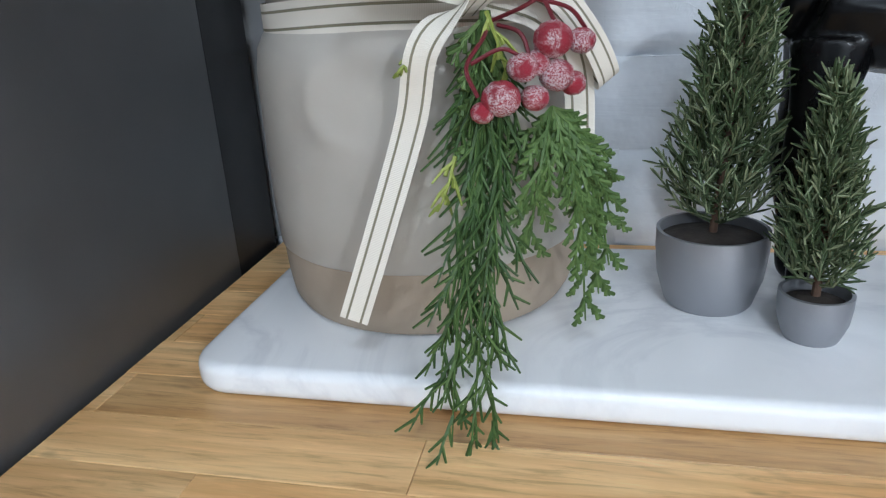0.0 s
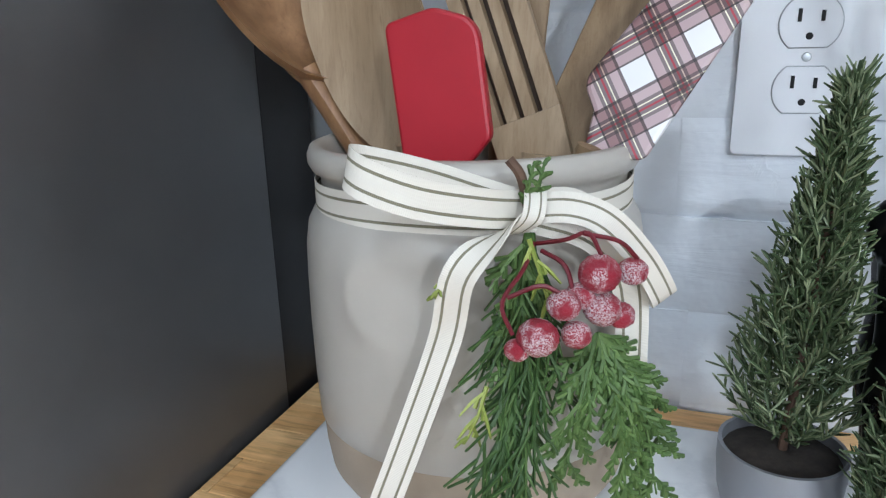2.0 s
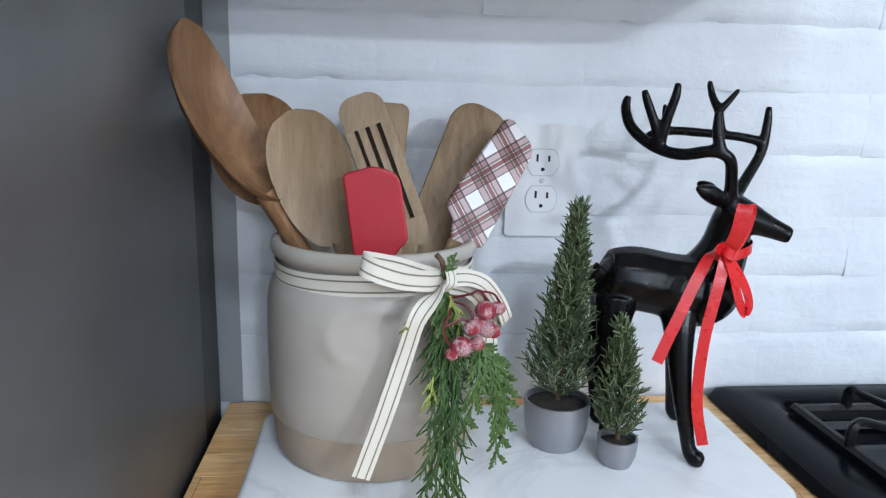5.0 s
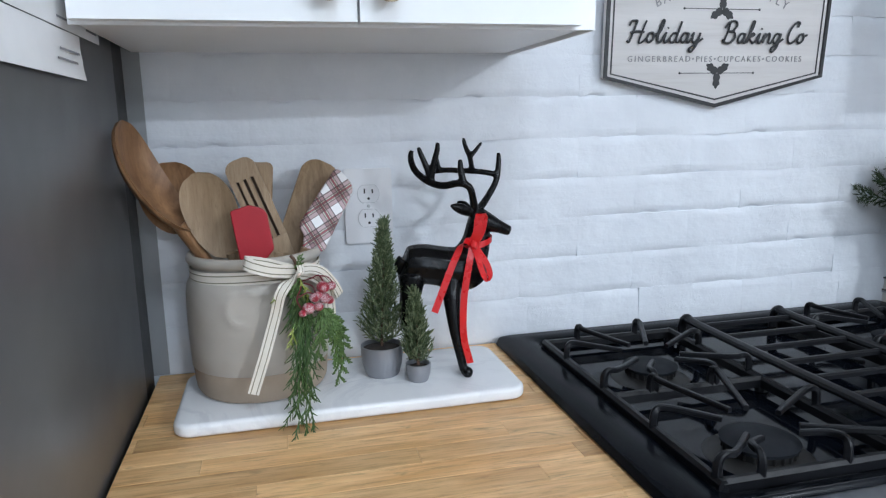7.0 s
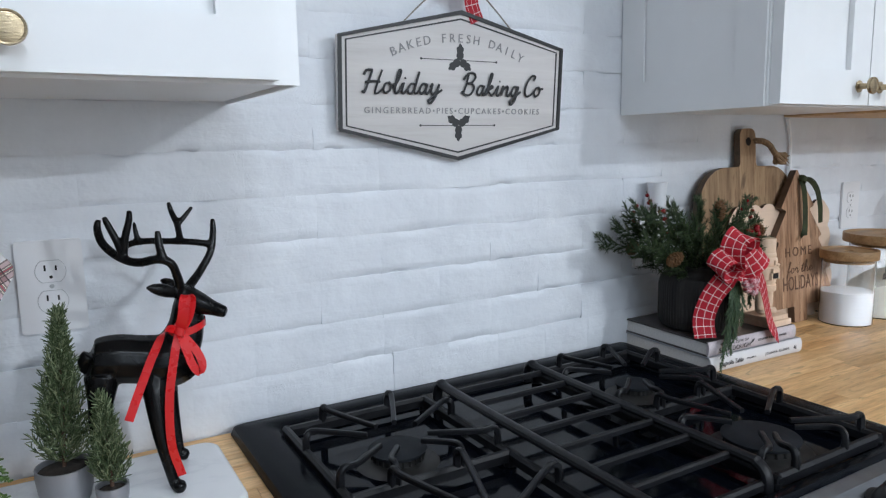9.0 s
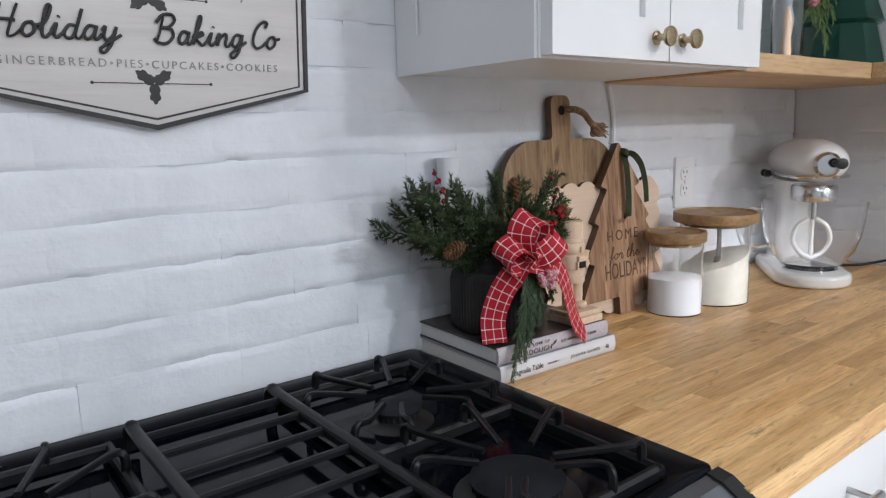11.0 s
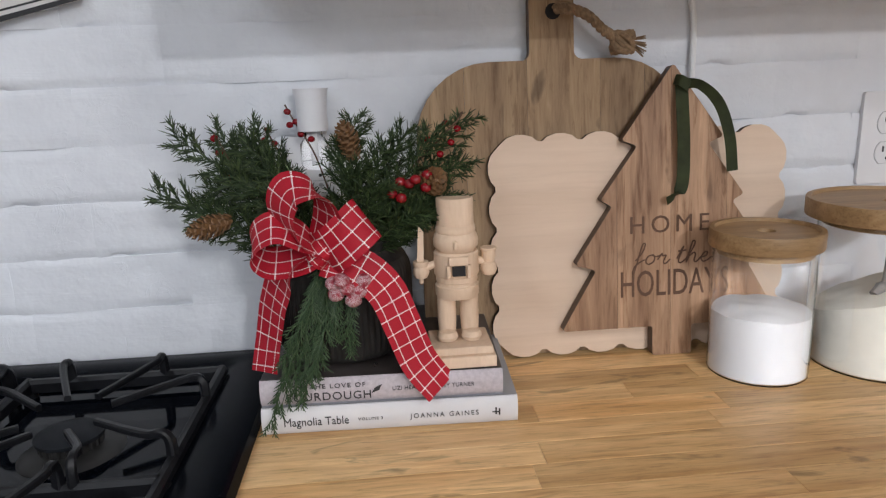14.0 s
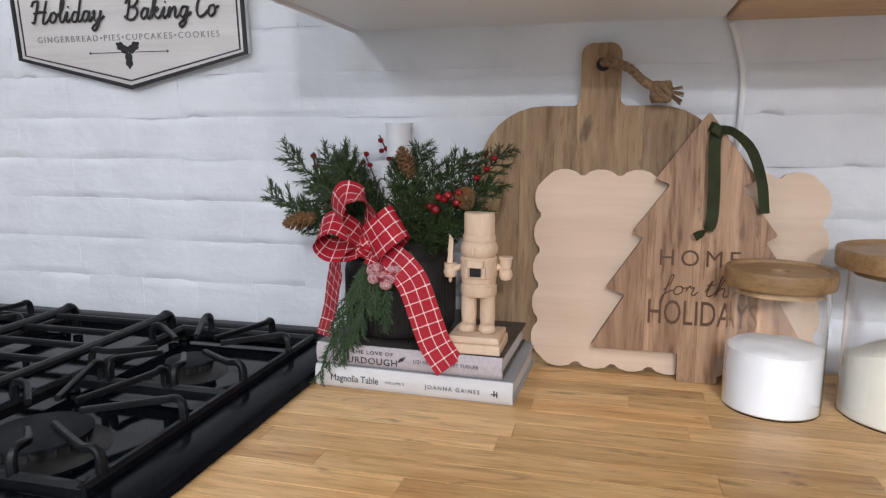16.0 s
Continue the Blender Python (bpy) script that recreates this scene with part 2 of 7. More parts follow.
def strip(pts, across, width, bm=None, thick=0.0005, n=6):
    """A ribbon along points; across: its width direction, one for all or one per point. UVs: metres along, 0 to 1 across."""
    out = bm or bmesh.new()
    uv = out.loops.layers.uv.verify()
    if not hasattr(across[0], "__len__"):
        across = [across] * len(pts)
    P = smooth_path(pts, n)
    A = smooth_path(across, n)
    P, A = [Vector(p) for p in P], [Vector(a).normalized() for a in A]
    along, rows, cols = 0.0, [], 5
    for i, (p, a) in enumerate(zip(P, A)):
        if i:
            along += (p - P[i - 1]).length
        d = (P[min(i + 1, len(P) - 1)] - P[max(i - 1, 0)]).normalized()
        a = (a - d * a.dot(d)).normalized()
        nor = d.cross(a)
        rows.append((along, [[out.verts.new(p + a * width * (c / (cols - 1) - 0.5) + nor * h) for c in range(cols)] for h in (thick / 2, -thick / 2)]))
    for (l0, r0), (l1, r1) in zip(rows, rows[1:]):
        for side in (0, 1):
            for c in range(cols - 1):
                q = [(r0[side][c], l0, c), (r1[side][c], l1, c), (r1[side][c + 1], l1, c + 1), (r0[side][c + 1], l0, c + 1)]
                if side == 0:
                    q = q[::-1]
                f = out.faces.new([v for v, _, _ in q])
                for loop, (_, l, k) in zip(f.loops, q):
                    loop[uv].uv = (l, k / (cols - 1))
        for c in (0, cols - 1):
            f = out.faces.new((r0[0][c], r1[0][c], r1[1][c], r0[1][c]))
            for loop, l in zip(f.loops, (l0, l1, l1, l0)):
                loop[uv].uv = (l, c / (cols - 1))
    return out


def lettering(text, size, parent, m, material, depth=0.0004, shear=0.0, spacing=1.0, align="CENTER", name="lettering", bold=0.0):
    cu = bpy.data.curves.new("text", "FONT")
    cu.body, cu.size, cu.extrude, cu.shear, cu.space_character, cu.align_x, cu.offset = text, size, depth, shear, spacing, align, bold
    cu.align_y = "CENTER"
    cu.resolution_u = 3
    tmp = bpy.data.objects.new("tmp", cu)
    me = bpy.data.meshes.new_from_object(tmp)
    bpy.data.objects.remove(tmp)
    me.materials.append(material)
    ob = part(name, me, material, parent)
    ob.matrix_local = m
    return ob


# ---- the setting ----
Z = 0.91
X0, X1 = -0.718, 1.95
HOB0, HOB1 = -0.176, 0.620


def slab(name, label, cat, material, *b):
    return single(name, box(*b), material, label, cat, kind="structure", smooth=0)


slab("floor", "brown wooden kitchen floor", "floor", FLOORWOOD, -1.9, 2.1, -5.7, 0.2, -0.05, 0.0)
slab("ceiling", "plain white painted ceiling", "ceiling", CEILING, -1.9, 2.1, -5.7, 0.2, 2.44, 2.5)
wall_north = slab("wall_north", "white painted brick backsplash wall", "wall", BRICK, -1.9, 2.1, 0.0036, 0.15, 0.0, 2.44)
wall_east = slab("wall_east", "white painted brick wall in the corner", "wall", BRICK, X1 + 0.0036, 2.1, -5.7, 0.0045, 0.0, 2.44)
slab("wall_west", "plain unseen wall, darkened to cut bounced light", "wall", PAINT, -1.9, -1.75, -5.7, 0.0045, 0.0, 2.44)
slab("wall_south", "plain unseen wall behind the walker, darkened to cut bounced light", "wall", PAINT, -1.75, X1, -5.7, -5.55, 0.0, 2.44)
# Trim takes the dark grey in place of the shade beside the fridge.
slab("trim", "plaster edge between the fridge and the brick, shade in its grey", "trim", PAINT, -0.760, -0.6975, 0.0005, 0.0045, Z, 2.44)


# ---- counter ----
def counter(name, x0, x1, label):
    top = single(name, box(x0 + 0.001, x1 - 0.001, -0.606, -0.002, Z - 0.04, Z - 0.003), BLOCK, label, "worktop", kind="structure", smooth=0)
    return top


counter_left = counter("worktop_left", X0 + 0.004, HOB0 + 0.004, "oiled butcher block worktop between fridge and range")
counter_right = counter("worktop_right", HOB1 - 0.004, X1 - 0.002, "oiled butcher block worktop with many staves")


def base_cabinet(x0, x1):
    ob = thing("base_cabinet", "white base cabinet with a steel bar pull", "cabinet", pose(x0, 0, 0), "base cabinets under the worktop")
    w = x1 - x0
    part("body", box(0.001, w - 0.001, -0.575, -0.01, 0.1, Z - 0.041), CABINET, ob)
    part("toe_kick", box(0.001, w - 0.001, -0.51, -0.05, 0.0, 0.1), CABINET, ob)
    for name, z0, z1 in (("drawer", 0.70, 0.855), ("door", 0.11, 0.69)):
        d = part(name, box(0.004, w - 0.004, -0.595, -0.576, z0, z1, 0.002), CABINET, ob)
        zz = z1 - 0.05 if name == "drawer" else z1 - 0.05
        bm = tube([(w / 2 - 0.08, -0.628, zz), (w / 2 + 0.08, -0.628, zz)], 0.006, 12)
        for s in (-0.06, 0.06):
            tube([(w / 2 + s, -0.594, zz), (w / 2 + s, -0.628, zz)], 0.0045, 8, bm)
        part("handle", bm, STEEL, d, "steel bar pull")
    return ob


for a, b in ((X0 + 0.004, HOB0), (HOB1, 1.05), (1.05, 1.5), (1.5, X1 - 0.002)):
    base_cabinet(a, b)


# ---- fridge at the end of the worktop ----
def fridge():
    ob = thing("refrigerator", "dark grey refrigerator with a satin metal side", "refrigerator", pose(0, 0, 0))
    part("body", box(-1.62, X0, -0.70, -0.076, 0.02, 1.78, 0.002, 2), FRIDGE, ob)
    # Black edge made wide to stand for the shade near the wall.
    part("rear_seal", box(-1.62, X0 - 0.001, -0.0755, -0.012, 0.02, 1.775), BLACK, ob, "black rear edge, widened for the shade at the back")
    for a, b in ((-1.60, -1.148), (-1.142, X0)):
        d = part("door", box(a, b, -0.775, -0.705, 0.62, 1.78, 0.012, 3), FRIDGE, ob)
        hx = -1.19 if b < -1 else -1.10
        part("handle", tube([(hx, -0.82, 0.75), (hx, -0.82, 1.6)], 0.012, 12), STEEL, d, "steel door handle")
    dr = part("drawer", box(-1.60, X0, -0.775, -0.705, 0.06, 0.61, 0.012, 3), FRIDGE, ob)
    part("handle", tube([(-1.5, -0.82, 0.55), (-0.8, -0.82, 0.55)], 0.012, 12), STEEL, dr, "steel drawer handle")
    for fx in (-1.5, -0.8):
        for fy in (-0.65, -0.1):
            part("foot", lathe([(0.02, 0), (0.02, 0.022)], 16, at=(fx, fy, 0)), BLACK, ob)
    return ob


fridge()


# ---- wall cabinets ----
def knob(parent, x, y, z):
    bm = lathe([(0.010, 0), (0.010, 0.002), (0.0050, 0.004), (0.0048, 0.014), (0.008, 0.017), (0.0132, 0.020), (0.0141, 0.0235), (0.0134, 0.0258), (0.0122, 0.0256), (0.0116, 0.0250), (0, 0.0268)], 32, at=(x, y, z), axis=(0, -1, 0))
    part("knob", bm, BRASS, parent, "round brushed brass knob")


def shaker(name, x0, x1, y, z0, z1, parent, rail=0.057):
    """A door: four proud rails round a sunk panel."""
    d = part(name, box(x0 + rail - 0.004, x1 - rail + 0.004, y - 0.011, y - 0.002, z0 + rail - 0.004, z1 - rail + 0.004), CABINET, parent, smooth=0)
    for n, b in (("stile", (x0, x0 + rail, z0, z1)), ("stile", (x1 - rail, x1, z0, z1)), ("rail", (x0 + rail, x1 - rail, z0, z0 + rail)), ("rail", (x0 + rail, x1 - rail, z1 - rail, z1))):
        part(n, box(b[0], b[1], y - 0.020, y - 0.001, b[2], b[3]), CABINET, d, smooth=0)
    return d


def wall_cabinet(x0, x1, split, z0, label, side):
    ob = thing("wall_cabinet", label, "cabinet", pose(0, 0, 0), "white wall cabinets beside the range")
    z1, y = 2.14, -0.308
    part("body", box(x0, x1, y, 0.002, z0 + 0.004, z1, 0.001, 1), CABINET, ob, smooth=0)
    part("face_frame", box(x0 - 0.001, x1 + 0.001, y - 0.003, y, z0, z1), CABINET, ob, smooth=0)
    lo, hi = (x0 + 0.004, x1 - 0.022) if side == "left" else (x0 + 0.003, x1 - 0.002)
    a = shaker("door", lo, split - 0.0015, y - 0.003, z0 + 0.003, z1 - 0.01, ob)
    b = shaker("door", split + 0.0015, hi, y - 0.003, z0 + 0.003, z1 - 0.01, ob)
    knob(a, split - 0.032, y - 0.023, z0 + 0.034)
    knob(b, split + 0.032, y - 0.023, z0 + 0.034)
    # side panel: a sunk field between flat stiles on the exposed end
    sx = x1 + 0.0012 if side == "left" else x0 - 0.0012
    t = 0.004 if side == "left" else -0.004
    for n, (ya, yb, za, zb) in (("side_stile", (y + 0.0, y + 0.055, z0, z1)), ("side_stile", (-0.058, -0.003, z0, z1)), ("side_rail", (y + 0.055, -0.058, z0, z0 + 0.058))):
        part(n, box(min(sx, sx + t), max(sx, sx + t), ya, yb, za, zb), CABINET, ob, smooth=0)
    return ob


wall_cabinet(X0 + 0.01, -0.150, -0.425, 1.387, "white shaker wall cabinet with two doors above the crock", "left")
wall_cabinet(0.609, 1.116, 0.857, 1.376, "white shaker wall cabinet with two doors above the boards", "right")

# ---- open corner shelf ----
SHELFWOOD = wood("shelf_oak", (0.50, 0.33, 0.18), (0.66, 0.47, 0.28), (3, 30, 30), 0.5)


def corner_shelf():
    ob = thing("corner_shelf", "light oak floating shelf running round the corner", "shelf")
    part("board", box(1.1185, X1 - 0.002, -0.305, -0.002, 1.375, 1.409, 0.002, 1), SHELFWOOD, ob, smooth=0)
    part("board", box(1.64, X1 - 0.002, -1.0, -0.3055, 1.375, 1.409, 0.002, 1), SHELFWOOD, ob, smooth=0)


corner_shelf()


# ---- ceiling lamps, added out of view ----
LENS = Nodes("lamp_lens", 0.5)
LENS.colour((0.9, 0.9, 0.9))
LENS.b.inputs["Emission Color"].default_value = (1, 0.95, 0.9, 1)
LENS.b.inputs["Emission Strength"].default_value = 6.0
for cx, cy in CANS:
    lamp = thing("ceiling_lamp", "round white recessed ceiling lamp, lit, added out of view", "lamp", pose(cx, cy, 2.44), "recessed ceiling lamps")
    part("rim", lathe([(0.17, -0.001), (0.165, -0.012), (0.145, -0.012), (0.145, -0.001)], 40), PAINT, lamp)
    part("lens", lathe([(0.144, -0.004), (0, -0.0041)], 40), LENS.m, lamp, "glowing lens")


# ---- range ----
BURNERS = [(-0.004, -0.220, 0.034), (-0.012, -0.466, 0.038), (0.440, -0.212, 0.027), (0.428, -0.452, 0.046)]


def finger(bm, pts, r=0.0052):
    """A flat-topped cast finger along a path: its section a softened rectangle, thinner at the tip."""
    P = [Vector(q) for q in pts]
    prof = [(-1, -0.7), (-0.7, -1), (0.7, -1), (1, -0.7), (1, 0.6), (0.55, 1), (-0.55, 1), (-1, 0.6)]
    level = Vector((P[-1].x - P[0].x, P[-1].y - P[0].y, 0)).normalized()
    side = Vector((-level.y, level.x, 0))
    rings = []
    for i, q in enumerate(P):
        d = (P[min(i + 1, len(P) - 1)] - P[max(i - 1, 0)]).normalized()
        up = side.cross(-d).normalized()
        k = r * (1.15 - 0.30 * i / (len(P) - 1))
        rings.append([bm.verts.new(q + side * k * a + up * k * b) for a, b in prof])
    n = len(prof)
    for a, b in zip(rings, rings[1:]):
        for k in range(n):
            bm.faces.new((a[k], a[(k + 1) % n], b[(k + 1) % n], b[k]))
    bm.faces.new(rings[0][::-1])
    bm.faces.new(rings[-1])
    bmesh.ops.recalc_face_normals(bm, faces=bm.faces[:])
    return bm


def bar(bm, a, b, w=0.010, h=0.011):
    """A square bar with softened edges from a to b (level)."""
    a, b = Vector(a), Vector(b)
    d = (b - a).normalized()
    s = Vector((-d.y, d.x, 0)) * w / 2
    u = Vector((0, 0, h / 2))
    c = 0.28
    prof = [(-1, -1), (1, -1), (1, 1 - c * 2), (1 - c * 2, 1), (-1 + c * 2, 1), (-1, 1 - c * 2)]
    rings = [[bm.verts.new(p + s * i + u * j) for i, j in prof] for p in (a, b)]
    n = len(prof)
    for k in range(n):
        j = (k + 1) % n
        bm.faces.new((rings[0][k], rings[0][j], rings[1][j], rings[1][k]))
    bm.faces.new(rings[0][::-1])
    bm.faces.new(rings[1])
    return bm


def side_grate(x0, x1, ys):
    """A cast grate: a low frame, a cross bar, and fingers that rise and reach over two burners."""
    ob = thing("side_grate", "black cast iron pan grate with raised fingers", "grate", group="cast iron grates on the range")
    lo, hi = 0.926, 0.947
    y0, y1 = -0.080, -0.535
    bm = bmesh.new()
    for a, b in (((x0, y0), (x1, y0)), ((x0, y1), (x1, y1)), ((x0, y0 + 0.005), (x0, y1 - 0.005)), ((x1, y0 + 0.005), (x1, y1 - 0.005)), ((x0, -0.31), (x1, -0.31))):
        bar(bm, (*a, lo - 0.001), (*b, lo - 0.001), 0.011, 0.015)
    part("frame", bm, IRON, ob)
    for fx in (x0, x1):
        for fy in (y0, -0.31, y1):
            part("foot", lathe([(0.009, 0), (0.008, lo - 0.914)], 10, at=(fx, fy, 0.9105)), IRON, ob)
    for bx, by in ys:
        back = by > -0.31
        ey, sgn = (y0, -1) if back else (y1, 1)
        roots = [((sx, by + dy), (1 if sx == x0 else -1, 0)) for sx in (x0, x1) for dy in (-0.062, 0.058)]
        roots += [((bx + dx, ey), (0, sgn)) for dx in (-0.052, 0.052)]
        roots += [((bx + dx, -0.31), (0, -sgn)) for dx in (-0.045, 0.045)]
        for (rx, ry), (ux, uy) in roots:
            way = Vector((bx - rx, by - ry))
            reach = way.length - 0.040
            way.normalize()
            u = Vector((ux, uy))
            tip = Vector((rx, ry)) + way * reach
            knee = Vector((rx, ry)) + u * 0.016 + way * 0.010
            path = smooth_path([(rx, ry, lo), (rx, ry, hi - 0.004), (rx + ux * 0.003, ry + uy * 0.003, hi + 0.004), (rx + ux * 0.010, ry + uy * 0.010, hi + 0.0065), (knee.x, knee.y, hi + 0.0045), (tip.x, tip.y, hi + 0.001)], 5)
            part("finger", finger(bmesh.new(), path, 0.0040), IRON, ob)
    return ob


def bridge_grate():
    ob = thing("center_grate", "black cast iron centre grate with seven cross bars", "grate", group="cast iron grates on the range")
    for x in (0.138, 0.318):
        path = smooth_path([(x, -0.080, 0.917), (x, -0.081, 0.938), (x, -0.092, 0.952), (x, -0.12, 0.949), (x, -0.3, 0.948), (x, -0.5, 0.949), (x, -0.524, 0.947), (x, -0.536, 0.936), (x, -0.538, 0.917)], 5)
        part("rail", tube(path, 0.0082, 10, squash=0.8), IRON, ob)
    for i in range(7):
        y = -0.125 - i * 0.0605
        part("cross_bar", bar(bmesh.new(), (0.140, y, 0.9465), (0.316, y, 0.9465), 0.0085, 0.008), IRON, ob)
    part("end_bar", bar(bmesh.new(), (0.14, -0.534, 0.926), (0.316, -0.534, 0.926)), IRON, ob)
    return ob


def range_cooker():
    ob = thing("range_cooker", "black gas range with a steel control panel", "range")
    x0, x1 = HOB0 + 0.001, HOB1 - 0.001
    part("body", box(x0 + 0.004, x1 - 0.004, -0.60, -0.012, 0.03, 0.885), BLACK, ob, smooth=0)
    # top: raised rim that slopes into a sunk well
    bm = bmesh.new()
    hw = [(0.0, 0.9125), (0.004, 0.9225), (0.012, 0.9255), (0.048, 0.9245), (0.058, 0.9215), (0.066, 0.9105), (0.078, 0.9085)]
    rings = []
    for d, z in hw:
        a, b, c, e = x0 + d, x1 - d, -0.567 + d * (0.30 if d < 0.05 else 0.34), -0.006 - d * 0.72
        r = 0.012 if d < 0.04 else 0.018
        rings.append([bm.verts.new((x, y, z)) for x, y in rounded([(a, c, r), (b, c, r), (b, e, r), (a, e, r)], 4)])
    for p, q in zip(rings, rings[1:]):
        for k in range(len(p)):
            j = (k + 1) % len(p)
            bm.faces.new((p[k], p[j], q[j], q[k]))
    part("top_rim", bm, ENAMEL_EDGE, ob, "matt black enamel rim")
    part("well", box(x0 + 0.07, x1 - 0.07, -0.545, -0.055, 0.900, 0.909), ENAMEL, ob, "glossy black enamel well", smooth=0)
    part("top_base", box(x0 + 0.002, x1 - 0.002, -0.566, -0.008, 0.886, 0.8995), BLACK, ob, smooth=0)
    for bx, by, r in BURNERS:
        b = part("burner", lathe([(r + 0.022, 0.9092), (r + 0.016, 0.9125), (r + 0.004, 0.914), (r, 0.916), (r, 0.9245), (r - 0.006, 0.9245)], 36, at=(bx, by, 0)), ALU, ob, "cast aluminium burner ring")
        part("burner_cap", lathe([(r + 0.004, 0.925), (r + 0.005, 0.929), (r - 0.004, 0.932), (r * 0.5, 0.9325), (0, 0.933)], 36, at=(bx, by, 0)), CAP, b, "matt black burner cap")
        ribs = bmesh.new()
        for k in range(24):
            a = 2 * math.pi * k / 24
            c, s = math.cos(a), math.sin(a)
            tube([(bx + c * (r + 0.001), by + s * (r + 0.001), 0.9165), (bx + c * (r + 0.001), by + s * (r + 0.001), 0.9245)], 0.0016, 4, ribs)
        part("burner_teeth", ribs, ALU, b)
    # control panel that slopes down to the front
    side = [(-0.567, 0.921), (-0.585, 0.918), (-0.64, 0.885), (-0.672, 0.855), (-0.685, 0.82), (-0.672, 0.79), (-0.60, 0.78), (-0.567, 0.80)]
    for name, a, b, mat, k in (("end_cap", x0, x0 + 0.022, BLACK, 1.0), ("end_cap", x1 - 0.022, x1, BLACK, 1.0), ("control_panel", x0 + 0.0222, x1 - 0.0222, PANEL, 0.955)):
        bm = bmesh.new()
        f = bm.faces.new([bm.verts.new((a, -0.567 + (y + 0.567) * k, 0.86 + (z - 0.86) * k)) for y, z in side])
        r = bmesh.ops.extrude_face_region(bm, geom=[f])
        bmesh.ops.translate(bm, vec=(b - a, 0, 0), verts=[v for v in r["geom"] if isinstance(v, bmesh.types.BMVert)])
        bmesh.ops.recalc_face_normals(bm, faces=bm.faces[:])
        part(name, bm, mat, ob, smooth=20)
    for kx in (-0.10, 0.0, 0.211, 0.43, 0.515):
        n = Vector((0, -0.5, 0.86)).normalized()
        c = Vector((kx, -0.612, 0.8995))
        k = part("control_knob", lathe([(0.024, 0), (0.024, 0.004), (0.019, 0.006), (0.0175, 0.022), (0.015, 0.025), (0, 0.0255)], 28, at=c, axis=n), BLACK, ob, "black control knob")
        q = c + n * 0.027
        part("pointer", tube([q + Vector((0, 0.015, 0.008)), q - Vector((0, 0.015, 0.008))], 0.004, 6), BLACK, k)
        part("mark", lathe([(0.003, 0), (0, 0.0006)], 8, at=c + Vector((-0.03, 0.012, 0.008)), axis=n), SLOT, ob)
    door = part("oven_door", box(x0 + 0.004, x1 - 0.004, -0.635, -0.601, 0.2, 0.765, 0.004, 2), STEEL, ob)
    part("door_glass", box(x0 + 0.12, x1 - 0.12, -0.638, -0.6355, 0.33, 0.62), ENAMEL, door, "dark oven glass")
    bm = tube([(x0 + 0.06, -0.685, 0.725), (x1 - 0.06, -0.685, 0.725)], 0.011, 12)
    for hx in (x0 + 0.09, x1 - 0.09):
        tube([(hx, -0.635, 0.725), (hx, -0.685, 0.725)], 0.008, 8, bm)
    part("door_handle", bm, STEEL, door)
    part("drawer", box(x0 + 0.004, x1 - 0.004, -0.63, -0.601, 0.05, 0.19, 0.004, 2), STEEL, ob)
    part("plinth", box(x0 + 0.03, x1 - 0.03, -0.58, -0.03, 0.0, 0.031), BLACK, ob)


range_cooker()
side_grate(-0.110, 0.114, [b[:2] for b in BURNERS[:2]])
side_grate(0.338, 0.556, [b[:2] for b in BURNERS[2:]])
bridge_grate()


# ---- wall outlets ----
# Grey line drawn for the shadow gap round each receptacle.
GAP_SHADE = plain("shadow_groove", (0.48, 0.48, 0.50), 0.6)
def outlet(xc, zc, label):
    ob = thing("wall_outlet", label, "outlet", pose(xc, -0.0006, zc), "wall outlets on the backsplash")
    part("plate", plate(rounded([(-0.0375, -0.059, 0.004), (0.0375, -0.059, 0.004), (0.0375, 0.059, 0.004), (-0.0375, 0.059, 0.004)], 4), -0.006, 0.0), PLASTIC, ob)
    for s in (-1, 1):
        zo = s * 0.0192
        o = [(0.0168 * math.cos(a) * (1.0), zo + max(-0.0135, min(0.0135, 0.0168 * math.sin(a)))) for a in (2 * math.pi * k / 40 for k in range(40))]
        rec = part("receptacle", plate(o, -0.0012), PLASTIC, ob)
        rec.location = (0, -0.0060, 0)
        for hx, h in ((-0.0062, 0.0075), (0.0062, 0.0062)):
            part("slot", box(hx - 0.0011, hx + 0.0011, -0.0076, -0.0071, zo + 0.001, zo + 0.001 + h), SLOT, rec).location = (0, 0.006, 0)
        part("ground_hole", lathe([(0.0026, 0), (0, 0.0005)], 14, at=(0, -0.0011, zo - 0.0072), axis=(0, -1, 0)), SLOT, rec)
        ring = [(0.0172 * math.cos(a), zo + max(-0.0139, min(0.0139, 0.0172 * math.sin(a)))) for a in (2 * math.pi * k / 40 for k in range(41))]
        part("groove", tube([(x, -0.0061, z) for x, z in ring], 0.0004, 4, cap=False), GAP_SHADE, ob)
    part("screw", lathe([(0.0028, 0), (0.0022, 0.001), (0, 0.0012)], 16, at=(0, -0.006, 0), axis=(0, -1, 0)), STEEL, ob)
    return ob


outlet(-0.3805, 1.157, "white duplex wall outlet with a plain plate")
outlet(1.411, 1.155, "white duplex wall outlet on the brick near the corner")
outlet(0.682, 1.130, "white duplex wall outlet behind the evergreen arrangement")
